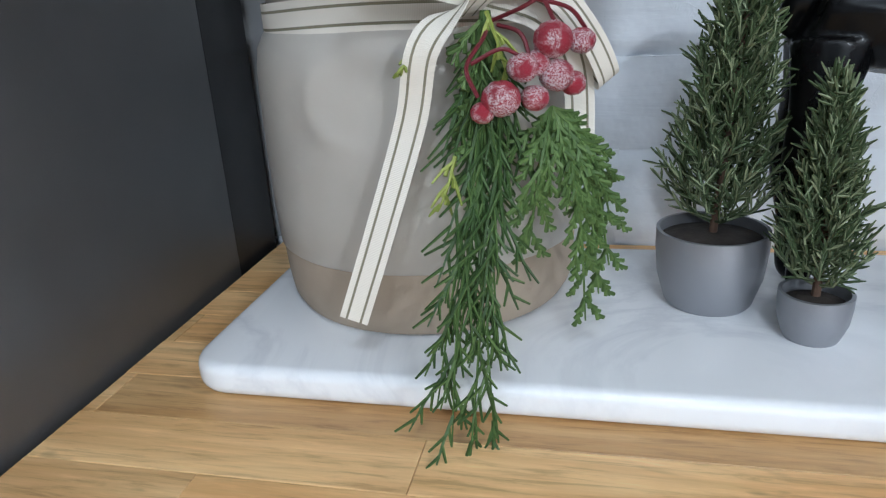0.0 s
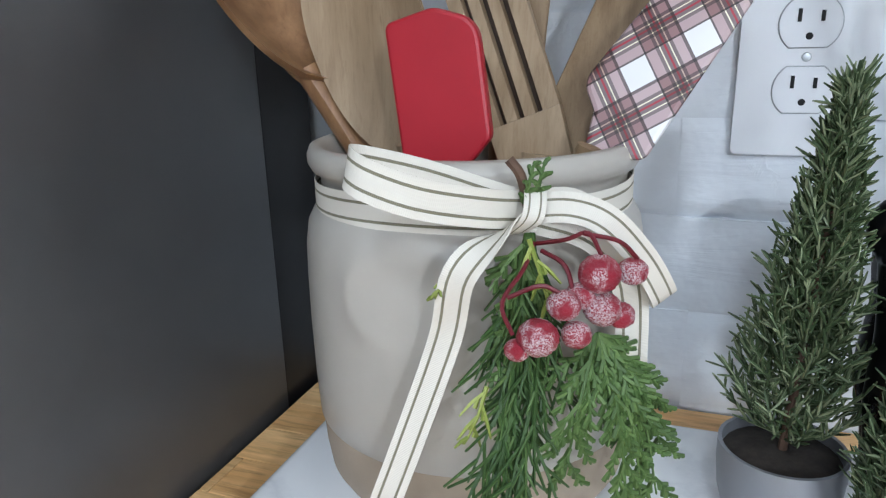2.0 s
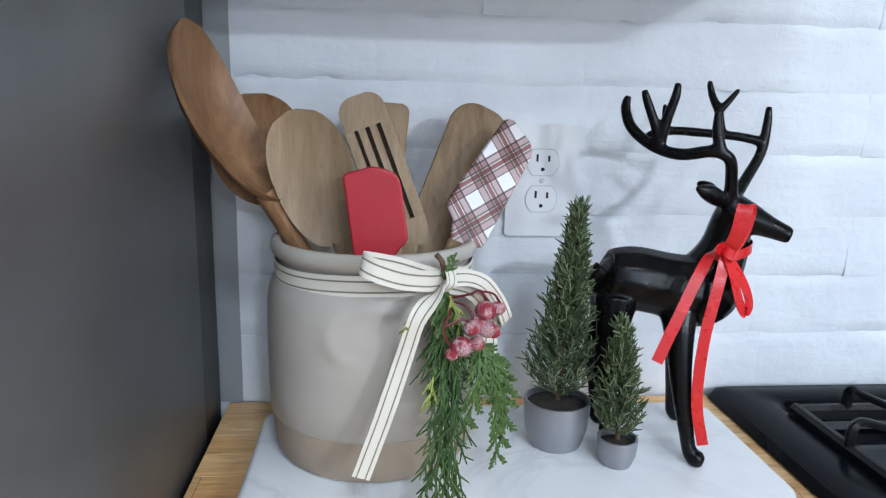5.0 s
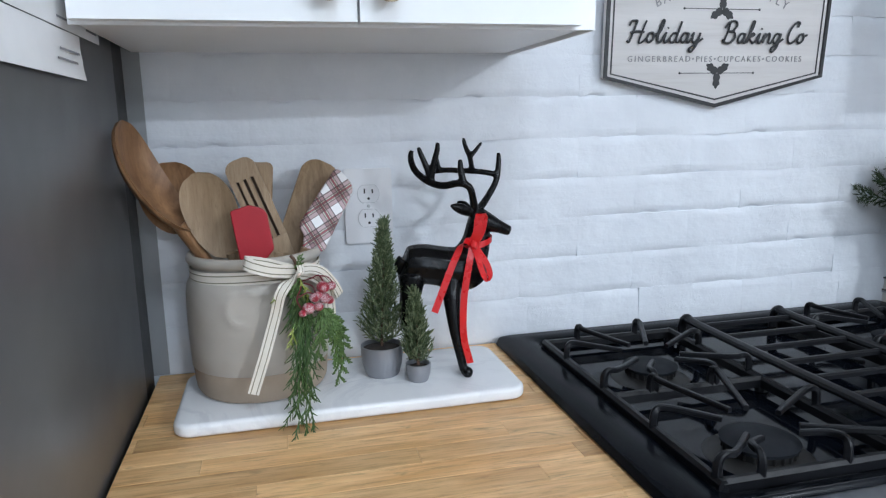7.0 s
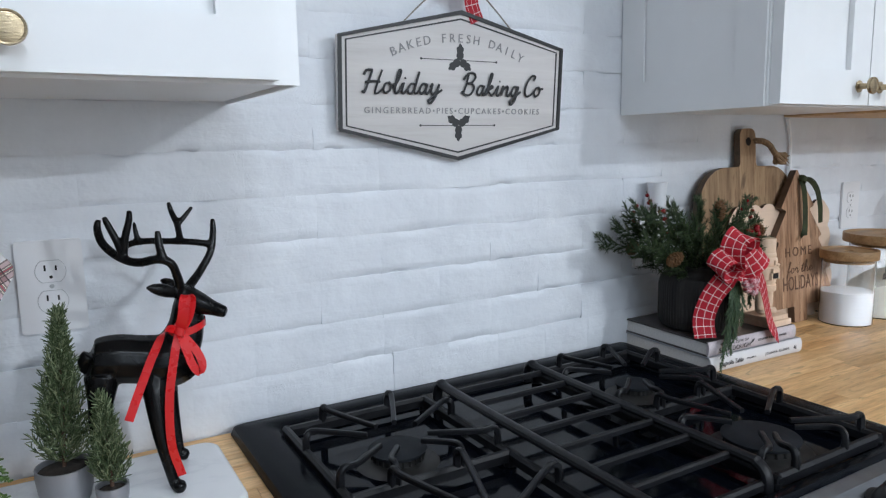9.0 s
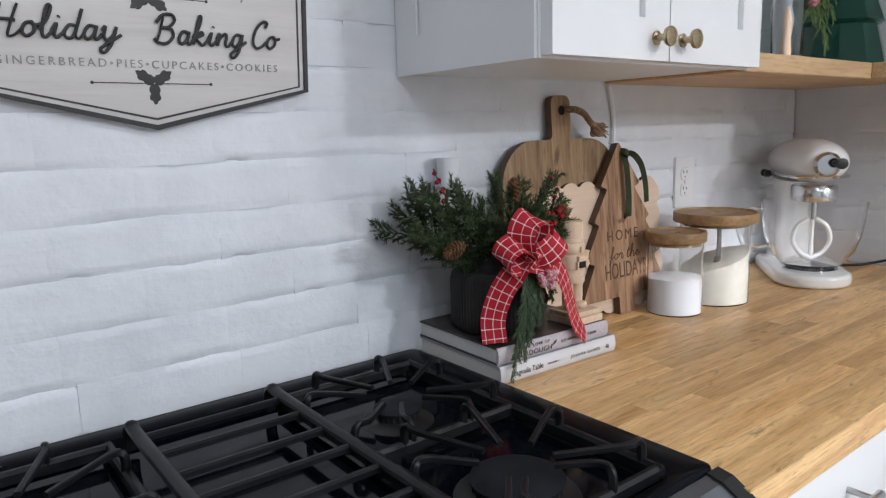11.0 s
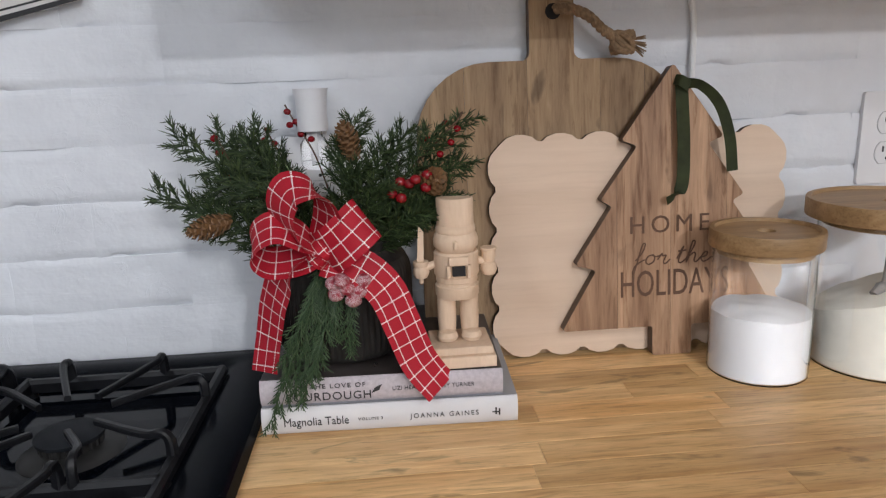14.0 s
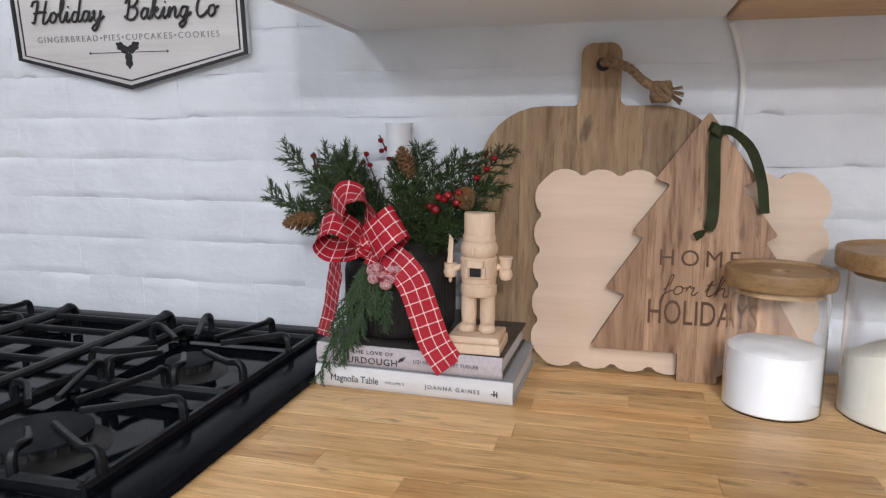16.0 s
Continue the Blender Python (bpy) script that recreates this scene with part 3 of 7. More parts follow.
# ---- marble board and crock ----
def marble(name):
    n = Nodes(name, 0.22, 0, 0.5)
    v = n.coords()
    a = n.noise(v, 6, 6, 0.6, 1.6)
    vein = n.ramp(a, [(0.44, (0, 0, 0)), (0.5, (0.55, 0.55, 0.55)), (0.56, (0, 0, 0))])
    big = n.noise(v, 3.2, 3)
    mask = n.mix((0, 0, 0), vein, n.ramp(big, [(0.5, (0, 0, 0)), (0.68, (0.7, 0.7, 0.7))]))
    n.colour(n.mix((0.85, 0.855, 0.865), (0.55, 0.56, 0.60), mask))
    n.rough(n.noise(v, 30, 3), 0.18, 0.3)
    return n.m


MARBLE = marble("white_marble")
bm = plate(rounded([(-0.663, -0.2465, 0.024), (-0.2035, -0.2465, 0.024), (-0.2035, -0.055, 0.024), (-0.663, -0.055, 0.024)], 8), 0.018, 0.006, 4)
for v in bm.verts:
    v.co = Vector((v.co.x, v.co.z, Z + 0.0185 - v.co.y))
bmesh.ops.recalc_face_normals(bm, faces=bm.faces[:])
single("marble_board", bm, MARBLE, "white marble serving board with rounded corners on the worktop", "board")
ZB = Z + 0.0186
CX, CY = -0.5345, -0.110


def on_board():
    """Moves the crock and all that stands with it to its place and size on the board."""
    m = pose(-0.5545, -0.120, ZB) @ Matrix.Scale(1.058, 4) @ pose(CX, CY, ZB).inverted()
    for o in bpy.data.objects:
        if o.parent is None and o.name not in BEFORE_BOARD:
            o.matrix_world = m @ o.matrix_world


BEFORE_BOARD = {o.name for o in bpy.data.objects}


def crock_material():
    n = Nodes("glazed_stoneware", 0.33, 0, 0.45)
    v = n.coords()
    f = n.noise(v, 14, 4)
    glaze = n.ramp(f, [(0.3, (0.425, 0.390, 0.342)), (0.7, (0.485, 0.448, 0.396))])
    n.colour(glaze)
    n.rough(n.noise(v, 9, 3), 0.25, 0.42)
    n.bump(n.noise(v, 35, 3), 0.06, 0.002)
    return n.m


GLAZE = crock_material()
RAW = plain("raw_stoneware", (0.36, 0.285, 0.215), 0.8, vary=0.12, scale=18, bump=0.15, bscale=400)


def crock():
    ob = thing("utensil_crock", "grey glazed stoneware crock with a bare clay foot", "crock", pose(CX, CY, ZB))
    part("foot_band", lathe([(0.0, 0.0), (0.074, 0.0), (0.080, 0.002), (0.0835, 0.008), (0.0852, 0.02), (0.0862, 0.0375)], 96, closed=False), RAW, ob, "unglazed tan clay band")
    prof = [(0.0864, 0.0375), (0.0874, 0.0385), (0.0884, 0.06), (0.0888, 0.09), (0.0886, 0.115), (0.0880, 0.132), (0.0862, 0.143), (0.0825, 0.150), (0.0795, 0.1535), (0.0785, 0.157), (0.0785, 0.165), (0.0798, 0.168), (0.0826, 0.1695), (0.0845, 0.173), (0.0846, 0.177), (0.083, 0.1808), (0.0795, 0.182), (0.0765, 0.180), (0.075, 0.174), (0.074, 0.16), (0.079, 0.145), (0.082, 0.12), (0.082, 0.02), (0.0, 0.018)]
    # extra rings round the shoulder so that the lug can swell out of the wall
    fine = [prof[0], prof[1]]
    for (r0, z0), (r1, z1) in zip(prof[1:], prof[2:]):
        k = max(1, int(abs(z1 - z0) / 0.004)) if r0 > 0.0785 and 0.08 < z1 < 0.157 and r1 > 0.0785 and len(fine) < 40 else 1
        fine += [(r0 + (r1 - r0) * i / k, z0 + (z1 - z0) * i / k) for i in range(1, k + 1)]
    bm = lathe(fine, 192, closed=False)
    for v in bm.verts:
        r = math.hypot(v.co.x, v.co.y)
        if r < 0.078 or v.co.z < 0.08:
            continue
        ang = math.atan2(v.co.y, v.co.x)
        for lug in (-1.56, 1.58):
            u = (ang - lug) * r / 0.042
            w = (v.co.z - 0.121) / 0.029
            d = math.hypot(u, w)
            arch = math.exp(-((d - 0.85) / 0.16) ** 2) * (1.0 if w > -0.5 else math.exp(-((w + 0.5) / 0.25) ** 2))
            dish = math.exp(-((d / 0.6) ** 2)) * -0.0002
            k = arch * 0.0016 + dish
            v.co.x += math.cos(ang) * k
            v.co.y += math.sin(ang) * k
    part("glazed_wall", bm, GLAZE, ob, "warm grey glazed wall with a pressed lug", smooth=60)
    return ob


crock()


# ---- utensils in the crock ----
SPOON_BROWN = wood("acacia_spoon", (0.17, 0.085, 0.038), (0.36, 0.20, 0.10), (60, 60, 9), 0.42, spread=0.05, streak=0.3)
SLOT_BACKING = plain("slot_backing_brown", (0.055, 0.030, 0.016), 0.7)
SPOON_PALE = wood("beech_spoon", (0.26, 0.175, 0.100), (0.42, 0.305, 0.195), (70, 70, 8), 0.55, spread=0.08, streak=0.3)
SPOON_TAN = wood("mango_spatula", (0.20, 0.125, 0.066), (0.37, 0.255, 0.150), (70, 70, 8), 0.5, spread=0.08, streak=0.3)
RED_RUBBER = plain("red_silicone", (0.36, 0.012, 0.022), 0.42, vary=0.06, spec=0.4)


def handle_in(ob, top, foot, r0, r1, material):
    part("handle", tube(smooth_path([top, [(a + b) / 2 for a, b in zip(top, foot)], foot], 4), [r0 + (r1 - r0) * i / 8 for i in range(9)], 12, squash=0.7), material, ob)


def spoon_bowl(centre, axis, normal, half_l, half_w, depth, thick=0.005, bend=0.0):
    a = Vector(axis).normalized()
    n = Vector(normal)
    n = (n - a * n.dot(a)).normalized()
    s = a.cross(n)
    c = Vector(centre)
    bm = bmesh.new()
    R, C = 22, 13
    sheets = []
    for side in (0, 1):
        rows = []
        for i in range(R + 1):
            v = -1 + 2 * i / R
            w = half_w * (max(0.0, 1 - abs(v) ** 2.3) ** 0.55) * (1.0 + 0.10 * v) + 0.0035
            row = []
            for j in range(C):
                u = -1 + 2 * j / (C - 1)
                d = depth * (1 - u * u) * max(0, 1 - v * v) ** 0.7
                edge = 0.55 + 0.45 * (1 - abs(u) ** 4)
                row.append(bm.verts.new(c + a * v * half_l + s * u * w - n * (d + side * thick * edge + bend * v * v)))
            rows.append(row)
        sheets.append(rows)
    for side, rows in enumerate(sheets):
        for i in range(R):
            for j in range(C - 1):
                q = (rows[i][j], rows[i][j + 1], rows[i + 1][j + 1], rows[i + 1][j])
                bm.faces.new(q if side else q[::-1])
    t, b = sheets
    rim = lambda rows: [rows[0][j] for j in range(C)] + [rows[i][C - 1] for i in range(1, R + 1)] + [rows[R][j] for j in range(C - 2, -1, -1)] + [rows[i][0] for i in range(R - 1, 0, -1)]
    p, q = rim(t), rim(b)
    for k in range(len(p)):
        j = (k + 1) % len(p)
        bm.faces.new((p[k], p[j], q[j], q[k]))
    bmesh.ops.recalc_face_normals(bm, faces=bm.faces[:])
    return bm


IN = (CX, CY)
ob = thing("wooden_spoon", "dark brown carved wooden spoon leaning in the crock", "spoon", group="utensils in the crock")
part("bowl", spoon_bowl((-0.650, -0.118, 1.203), (-0.47, 0.0, 0.88), (0.80, -0.40, 0.42), 0.076, 0.030, 0.016, 0.008, -0.012), SPOON_BROWN, ob)
handle_in(ob, (-0.622, -0.118, 1.146), (-0.515, -0.09, 0.955), 0.0125, 0.008, SPOON_BROWN)
ob = thing("serving_spoon", "reddish brown wooden serving spoon with a wide bowl", "spoon", group="utensils in the crock")
part("bowl", spoon_bowl((-0.631, -0.082, 1.176), (-0.30, 0.05, 0.95), (0.12, -0.95, 0.2), 0.047, 0.036, 0.014, 0.005), SPOON_BROWN, ob)
handle_in(ob, (-0.617, -0.083, 1.135), (-0.56, -0.075, 0.955), 0.008, 0.007, SPOON_BROWN)
ob = thing("wooden_spoon", "pale greyish wooden spoon with an oval bowl", "spoon", group="utensils in the crock")
part("bowl", spoon_bowl((-0.581, -0.130, 1.157), (-0.30, -0.02, 0.95), (-0.12, -0.98, 0.16), 0.056, 0.029, 0.007, 0.005), SPOON_PALE, ob)
handle_in(ob, (-0.560, -0.130, 1.11), (-0.52, -0.10, 0.955), 0.009, 0.007, SPOON_PALE)


def tilted_outline(base, tip, w0, w1, round_tip, lean=0.0):
    """A paddle outline in x, z from base to tip, widths at both ends."""
    b, t = Vector(base), Vector(tip)
    a = (t - b).normalized()
    s = Vector((a.y, -a.x))
    l, r = t - s * w1 / 2, t + s * w1 / 2
    lb, rb = b - s * w0 / 2, b + s * w0 / 2
    return rounded([(lb.x, lb.y, 0), (rb.x, rb.y, 0), (r.x, r.y, round_tip), (l.x, l.y, round_tip)], 8)


def slab_at(outline, y, thick, bevel, y_lean=0.0, z0=1.1):
    bm = plate(outline, thick, bevel)
    for v in bm.verts:
        v.co.y += y + y_lean * (v.co.z - z0)
    return bm


# slotted turner: strips left between three slots
ob = thing("slotted_turner", "pale wooden slotted turner with three slots", "spatula", group="utensils in the crock")
b, t = Vector((-0.503, 1.098)), Vector((-0.550, 1.223))
a = (t - b).normalized()
s = Vector((a.y, -a.x))
P = lambda u, v: tuple(b + s * u + a * v)
L = (t - b).length
bm = slab_at(rounded([(*P(-0.020, -0.01), 0), (*P(0.017, -0.01), 0), (*P(0.0195, 0.022), 0), (*P(-0.0205, 0.022), 0)], 2), -0.098, 0.007, 0.0, 0.12)
part("blade", bm, SPOON_PALE, ob, smooth=20)
for u0, u1 in ((-0.0205, -0.0130), (-0.0095, -0.0035), (0.0005, 0.0065), (0.0105, 0.0195)):
    part("tine", slab_at([P(u0, 0.0221), P(u1, 0.0221), P(u1, 0.106), P(u0, 0.106)], -0.098, 0.007, 0, 0.12), SPOON_PALE, ob, smooth=20)
part("blade_tip", slab_at(rounded([(*P(-0.0205, 0.1061), 0), (*P(0.0195, 0.1061), 0), (*P(0.019, L), 0.014), (*P(-0.020, L), 0.014)], 8), -0.098, 0.007, 0, 0.12), SPOON_PALE, ob, smooth=20)
# Thin dark sheet added behind the blade so the open slots look dark.
back = slab_at([P(-0.0195, 0.018), P(0.0185, 0.018), P(0.0185, 0.110), P(-0.0195, 0.110)], -0.0905, 0.0015, 0, 0.12)
part("slot_backing", back, SLOT_BACKING, ob, "added dark sheet that makes the slots read dark", smooth=0)
handle_in(ob, (-0.502, -0.094, 1.10), (-0.515, -0.10, 0.955), 0.011, 0.007, SPOON_PALE)

ob = thing("wooden_turner", "brown wooden turner standing at the back", "spatula", group="utensils in the crock")
part("blade", slab_at(tilted_outline((-0.528, 1.10), (-0.522, 1.217), 0.028, 0.036, 0.008), -0.058, 0.006, 0.0015, 0.05), SPOON_TAN, ob)
handle_in(ob, (-0.531, -0.055, 1.105), (-0.54, -0.07, 0.955), 0.010, 0.007, SPOON_BROWN)

ob = thing("wooden_spatula", "flat grained wooden spatula with a rounded end", "spatula", group="utensils in the crock")
part("blade", slab_at(tilted_outline((-0.492, 1.095), (-0.434, 1.214), 0.040, 0.058, 0.022), -0.088, 0.006, 0.0018, 0.30), SPOON_TAN, ob)
handle_in(ob, (-0.497, -0.085, 1.105), (-0.53, -0.10, 0.955), 0.010, 0.007, SPOON_TAN)

ob = thing("silicone_spatula", "red silicone spatula with a wooden handle", "spatula", group="utensils in the crock")
red = rounded([(-0.5495, 1.100, 0.0), (-0.523, 1.100, 0.006), (-0.5090, 1.117, 0.006), (-0.5160, 1.166, 0.013), (-0.536, 1.1715, 0.012), (-0.5585, 1.165, 0.004)], 6)
part("blade", slab_at(red, -0.166, 0.007, 0.0016, 0.06), RED_RUBBER, ob, "red silicone blade", 20)
handle_in(ob, (-0.536, -0.158, 1.105), (-0.53, -0.12, 0.955), 0.0075, 0.006, SPOON_TAN)


def plaid():
    """White cloth-print plaid: wide taupe and black bands with thin red and cream lines, both ways."""
    n = Nodes("plaid_silicone", 0.45)
    tc = n.add("ShaderNodeTexCoord")
    mp = n.add("ShaderNodeMapping")
    mp.inputs["Rotation"].default_value = (0, radians(29), 0)
    mp.inputs["Scale"].default_value = (33, 33, 33)
    n.link(tc.outputs["Object"], mp.inputs[0])
    sep = n.add("ShaderNodeSeparateXYZ")
    n.link(mp.outputs[0], sep.inputs[0])
    col = None
    for out in (sep.outputs[0], sep.outputs[2]):
        fr = n.t.nodes.new("ShaderNodeMath")
        fr.operation = "FRACT"
        n.link(out, fr.inputs[0])
        r = n.t.nodes.new("ShaderNodeValToRGB")
        r.color_ramp.interpolation = "CONSTANT"
        stops = [(0.0, (0.90, 0.89, 0.89)), (0.38, (0.13, 0.10, 0.10)), (0.41, (0.50, 0.36, 0.36)), (0.55, (0.20, 0.15, 0.15)), (0.60, (0.85, 0.80, 0.62)), (0.62, (0.20, 0.15, 0.15)), (0.67, (0.40, 0.03, 0.05)), (0.70, (0.20, 0.15, 0.15)), (0.74, (0.85, 0.80, 0.62)), (0.76, (0.20, 0.15, 0.15)), (0.81, (0.54, 0.40, 0.40)), (0.94, (0.16, 0.12, 0.12)), (0.985, (0.90, 0.89, 0.89))]
        els = r.color_ramp.elements
        while len(els) < len(stops):
            els.new(0.5)
        for e, (p, c) in zip(els, stops):
            e.position, e.color = p, (*c, 1)
        n.link(fr.outputs[0], r.inputs[0])
        col = r.outputs[0] if col is None else n.mix(col, r.outputs[0], 1.0, "MULTIPLY")
    n.colour(col)
    return n.m


ob = thing("silicone_spatula", "red, black and white plaid silicone spatula", "spatula", group="utensils in the crock")
out = rounded([(-0.4750, 1.104, 0.003), (-0.4470, 1.104, 0.006), (-0.4000, 1.182, 0.016), (-0.4220, 1.2105, 0.007), (-0.4775, 1.138, 0.010), (-0.4715, 1.125, 0.004)], 6)
part("blade", slab_at(out, -0.136, 0.008, 0.0025, 0.42), plaid(), ob, "plaid printed blade", 20)
handle_in(ob, (-0.470, -0.137, 1.110), (-0.53, -0.12, 0.955), 0.0065, 0.006, SPOON_TAN)


# ---- striped ribbon, greenery and berries tied round the crock ----
def ribbon_material():
    n = Nodes("ticking_ribbon", 0.75, 0, 0.2)
    uv = n.add("ShaderNodeTexCoord").outputs["UV"]
    sep = n.add("ShaderNodeSeparateXYZ")
    n.link(uv, sep.inputs[0])
    r = n.t.nodes.new("ShaderNodeValToRGB")
    r.color_ramp.interpolation = "CONSTANT"
    cream, olive = (0.74, 0.69, 0.61), (0.14, 0.125, 0.07)
    els = r.color_ramp.elements
    stops = [(0.0, cream), (0.20, olive), (0.285, cream), (0.70, olive), (0.785, cream)]
    while len(els) < len(stops):
        els.new(0.5)
    for e, (p, c) in zip(els, stops):
        e.position, e.color = p, (*c, 1)
    n.link(sep.outputs[1], r.inputs[0])
    weave = n.add("ShaderNodeTexWave", Scale=420.0)
    weave.bands_direction = "X"
    n.link(uv, weave.inputs[0])
    n.colour(n.mix(r.outputs[0], (0.70, 0.65, 0.55), n.ramp(weave.outputs["Fac"], [(0.0, (0, 0, 0)), (1.0, (0.3, 0.3, 0.3))])))
    n.bump(weave.outputs["Fac"], 0.25, 0.0004)
    return n.m


TICKING = ribbon_material()
K = Vector((-0.488, -0.197, 1.0945))
N = Vector((0.506, -0.862, 0))
T = Vector((0.862, 0.506, 0))
U = Vector((0, 0, 1))


def at(t, n, z):
    return tuple(K + T * t + N * n + U * z)


ob = thing("ribbon_bow", "cream ribbon with olive stripes tied in a bow round the crock", "ribbon")
ring = [(CX + 0.0815 * math.cos(a), CY + 0.0815 * math.sin(a), ZB + 0.1575 + 0.0012 * math.sin(3 * a)) for a in (2 * math.pi * k / 40 for k in range(41))]
part("band", strip(ring, (0, 0, 1), 0.0162, n=2), TICKING, ob)
part("loop", strip([at(0, 0.002, 0), at(-0.018, 0.012, 0.004), at(-0.042, 0.017, 0.010), at(-0.060, 0.014, 0.017), at(-0.066, 0.006, 0.021), at(-0.060, 0.0, 0.020), at(-0.038, 0.001, 0.014), at(-0.014, 0.001, 0.005), at(0, 0, 0)], [tuple(U * 0.95 + T * 0.2)] * 9, 0.0148), TICKING, ob)
part("loop", strip([at(0, 0.002, 0), at(0.016, 0.012, 0.002), at(0.030, 0.016, -0.004), at(0.046, 0.014, -0.021), at(0.057, 0.010, -0.037), at(0.060, 0.003, -0.041), at(0.055, -0.002, -0.033), at(0.038, 0.0, -0.012), at(0.02, 0.0, 0.001), at(0, 0, 0)], [tuple(U * 0.8 + T * 0.45)] * 3 + [tuple(T * 0.75 + U * 0.5)] * 7, 0.0118), TICKING, ob)
part("tail", strip([at(0, 0.004, -0.002), at(-0.012, 0.013, -0.006), at(-0.028, 0.015, -0.020), (-0.513, -0.218, 1.045), (-0.528, -0.224, 1.0), (-0.5435, -0.228, 0.957)], [tuple(U * 0.7 + T * 0.7), tuple(U * 0.5 + T * 0.8), (0.95, 0.1, 0.25), (0.95, 0.1, 0.2), (0.96, 0.1, 0.15), (0.97, 0.1, -0.1)], 0.0132), TICKING, ob)
part("tail", strip([at(0.004, 0.0, -0.002), at(0.03, 0.004, -0.012), at(0.046, 0.002, -0.035), at(0.050, 0.0, -0.08)], [tuple(U * 0.6 + T * 0.7), tuple(T + U * 0.3), tuple(T), tuple(T)], 0.015), TICKING, ob)
bm = strip([at(-0.003, -0.002, -0.010), at(-0.004, 0.008, -0.007), at(0.0, 0.0145, 0.0), at(0.003, 0.008, 0.0085), at(0.003, -0.002, 0.010)], tuple(T), 0.0085)
part("knot", bm, TICKING, ob, "knotted cream ribbon")


def foliage(name, a, b, rough=0.55):
    n = Nodes(name, rough, 0, 0.35)
    f = n.noise(n.coords(), 60, 3)
    g = n.add("ShaderNodeNewGeometry")
    col = n.ramp(g.outputs["Random Per Island"], [(0.0, scaled(a, 0.75)), (0.5, a), (1.0, b)])
    n.colour(n.mix(col, scaled(a, 0.7), n.ramp(f, [(0.5, (0, 0, 0)), (0.75, (0.5, 0.5, 0.5))])))
    return n.m


CEDAR = foliage("cedar_green", (0.072, 0.128, 0.034), (0.125, 0.195, 0.060))
CYPRESS = foliage("cypress_green", (0.042, 0.086, 0.022), (0.095, 0.155, 0.045))
LIME = foliage("lime_tips", (0.20, 0.25, 0.045), (0.32, 0.36, 0.09))
ROSEMARY = foliage("rosemary_green", (0.062, 0.095, 0.040), (0.30, 0.34, 0.20))
BARK = plain("dark_bark", (0.10, 0.055, 0.035), 0.8, vary=0.3, scale=80)
rng = random.Random(7)


def rand_dir(d, spread):
    v = Vector((rng.gauss(0, 1), rng.gauss(0, 1), rng.gauss(0, 1)))
    return (d.normalized() + v * spread).normalized()


def hanging(bm, pts, r, twigs, length, spread, sub=4, flat=None, sublen=0.30, blunt=0.5):
    """A drooping shoot: a stem, side twigs both ways, and short scales on each twig."""
    P = [Vector(p) for p in smooth_path(pts, 5)]
    tube(P, [r * (1 - 0.6 * i / (len(P) - 1)) for i in range(len(P))], 5, bm)
    for k in range(twigs):
        f = (k + 0.6) / twigs
        i = min(len(P) - 2, int(f * (len(P) - 1)))
        p, d = P[i], (P[i + 1] - P[i]).normalized()
        side = (flat or Vector((1, 0, 0))).normalized()
        side = (side - d * side.dot(d)).normalized() * (1 if k % 2 else -1)
        w = rand_dir(d * 0.85 + side * spread, 0.14)
        ln = length * rng.uniform(0.6, 1.1) * (1 - 0.45 * f)
        droop = Vector((0, 0, -0.25 * ln))
        q = [p, p + w * ln * 0.5 + droop * 0.2, p + w * ln + droop]
        tube(q, [r * 0.9, r * 0.85, r * 0.45], 4, bm)
        for m in range(sub):
            g = 0.25 + 0.7 * m / sub
            o = q[0].lerp(q[1], g * 2) if g < 0.5 else q[1].lerp(q[2], g * 2 - 1)
            e = (q[2] - q[0]).normalized()
            sd = (side - e * side.dot(e)).normalized() * (1 if m % 2 else -1)
            x = rand_dir(e * 0.9 + sd * 0.5, 0.10)
            tube([o, o + x * ln * sublen * rng.uniform(0.7, 1.1)], [r * 0.85, r * blunt], 5, bm)


def hang(t, n, z):
    return at(t - 0.30 * n + 0.006, n - 0.003, z)


ob = thing("greenery_sprig", "hanging green cedar and cypress sprigs under the bow", "greenery")
tips = [(-0.036, 0.044, -0.152), (-0.030, 0.052, -0.166), (-0.022, 0.056, -0.178), (-0.008, 0.054, -0.172), (-0.026, 0.038, -0.118), (-0.004, 0.046, -0.130), (-0.026, 0.044, -0.140)]
for t, n, z in tips:
    t, z = t * 0.8, z * 1.07
    j = rng.uniform(-0.004, 0.004)
    bm = bmesh.new()
    hanging(bm, [hang(t * 0.1, 0.010, -0.008), hang(t * 0.22 + 0.002 + j, 0.018, z * 0.33), hang(t * 0.75 - j, n * 0.8, z * 0.66), hang(t * 1.1, n, z)], 0.00098, 15, 0.038, 0.27, 4, T, 0.48)
    part("cypress_shoot", bm, CYPRESS, ob)
for t, n, z in ((0.043, 0.026, -0.148), (0.056, 0.022, -0.124), (0.058, 0.018, -0.106), (0.014, 0.026, -0.106), (0.050, 0.025, -0.136)):
    bm = bmesh.new()
    hanging(bm, [hang(0.026, 0.020, -0.048), hang(0.026 + (t - 0.026) * 0.62, n + 0.006, -0.045 + (z + 0.045) * 0.42), hang(t, n, z)], 0.00112, 17, 0.023, 0.55, 6, T, 0.32, 0.95)
    part("cedar_fan", bm, CEDAR, ob)
for t, n, z in ((-0.014, 0.018, -0.076), (-0.012, 0.014, -0.054)):
    bm = bmesh.new()
    hanging(bm, [hang(-0.004, 0.012, -0.012), hang(t * 0.6, n, z * 0.6), hang(t, n, z)], 0.0011, 11, 0.018, 0.6, 5, T, 0.34, 1.0)
    part("cedar_fan", bm, CEDAR, ob)
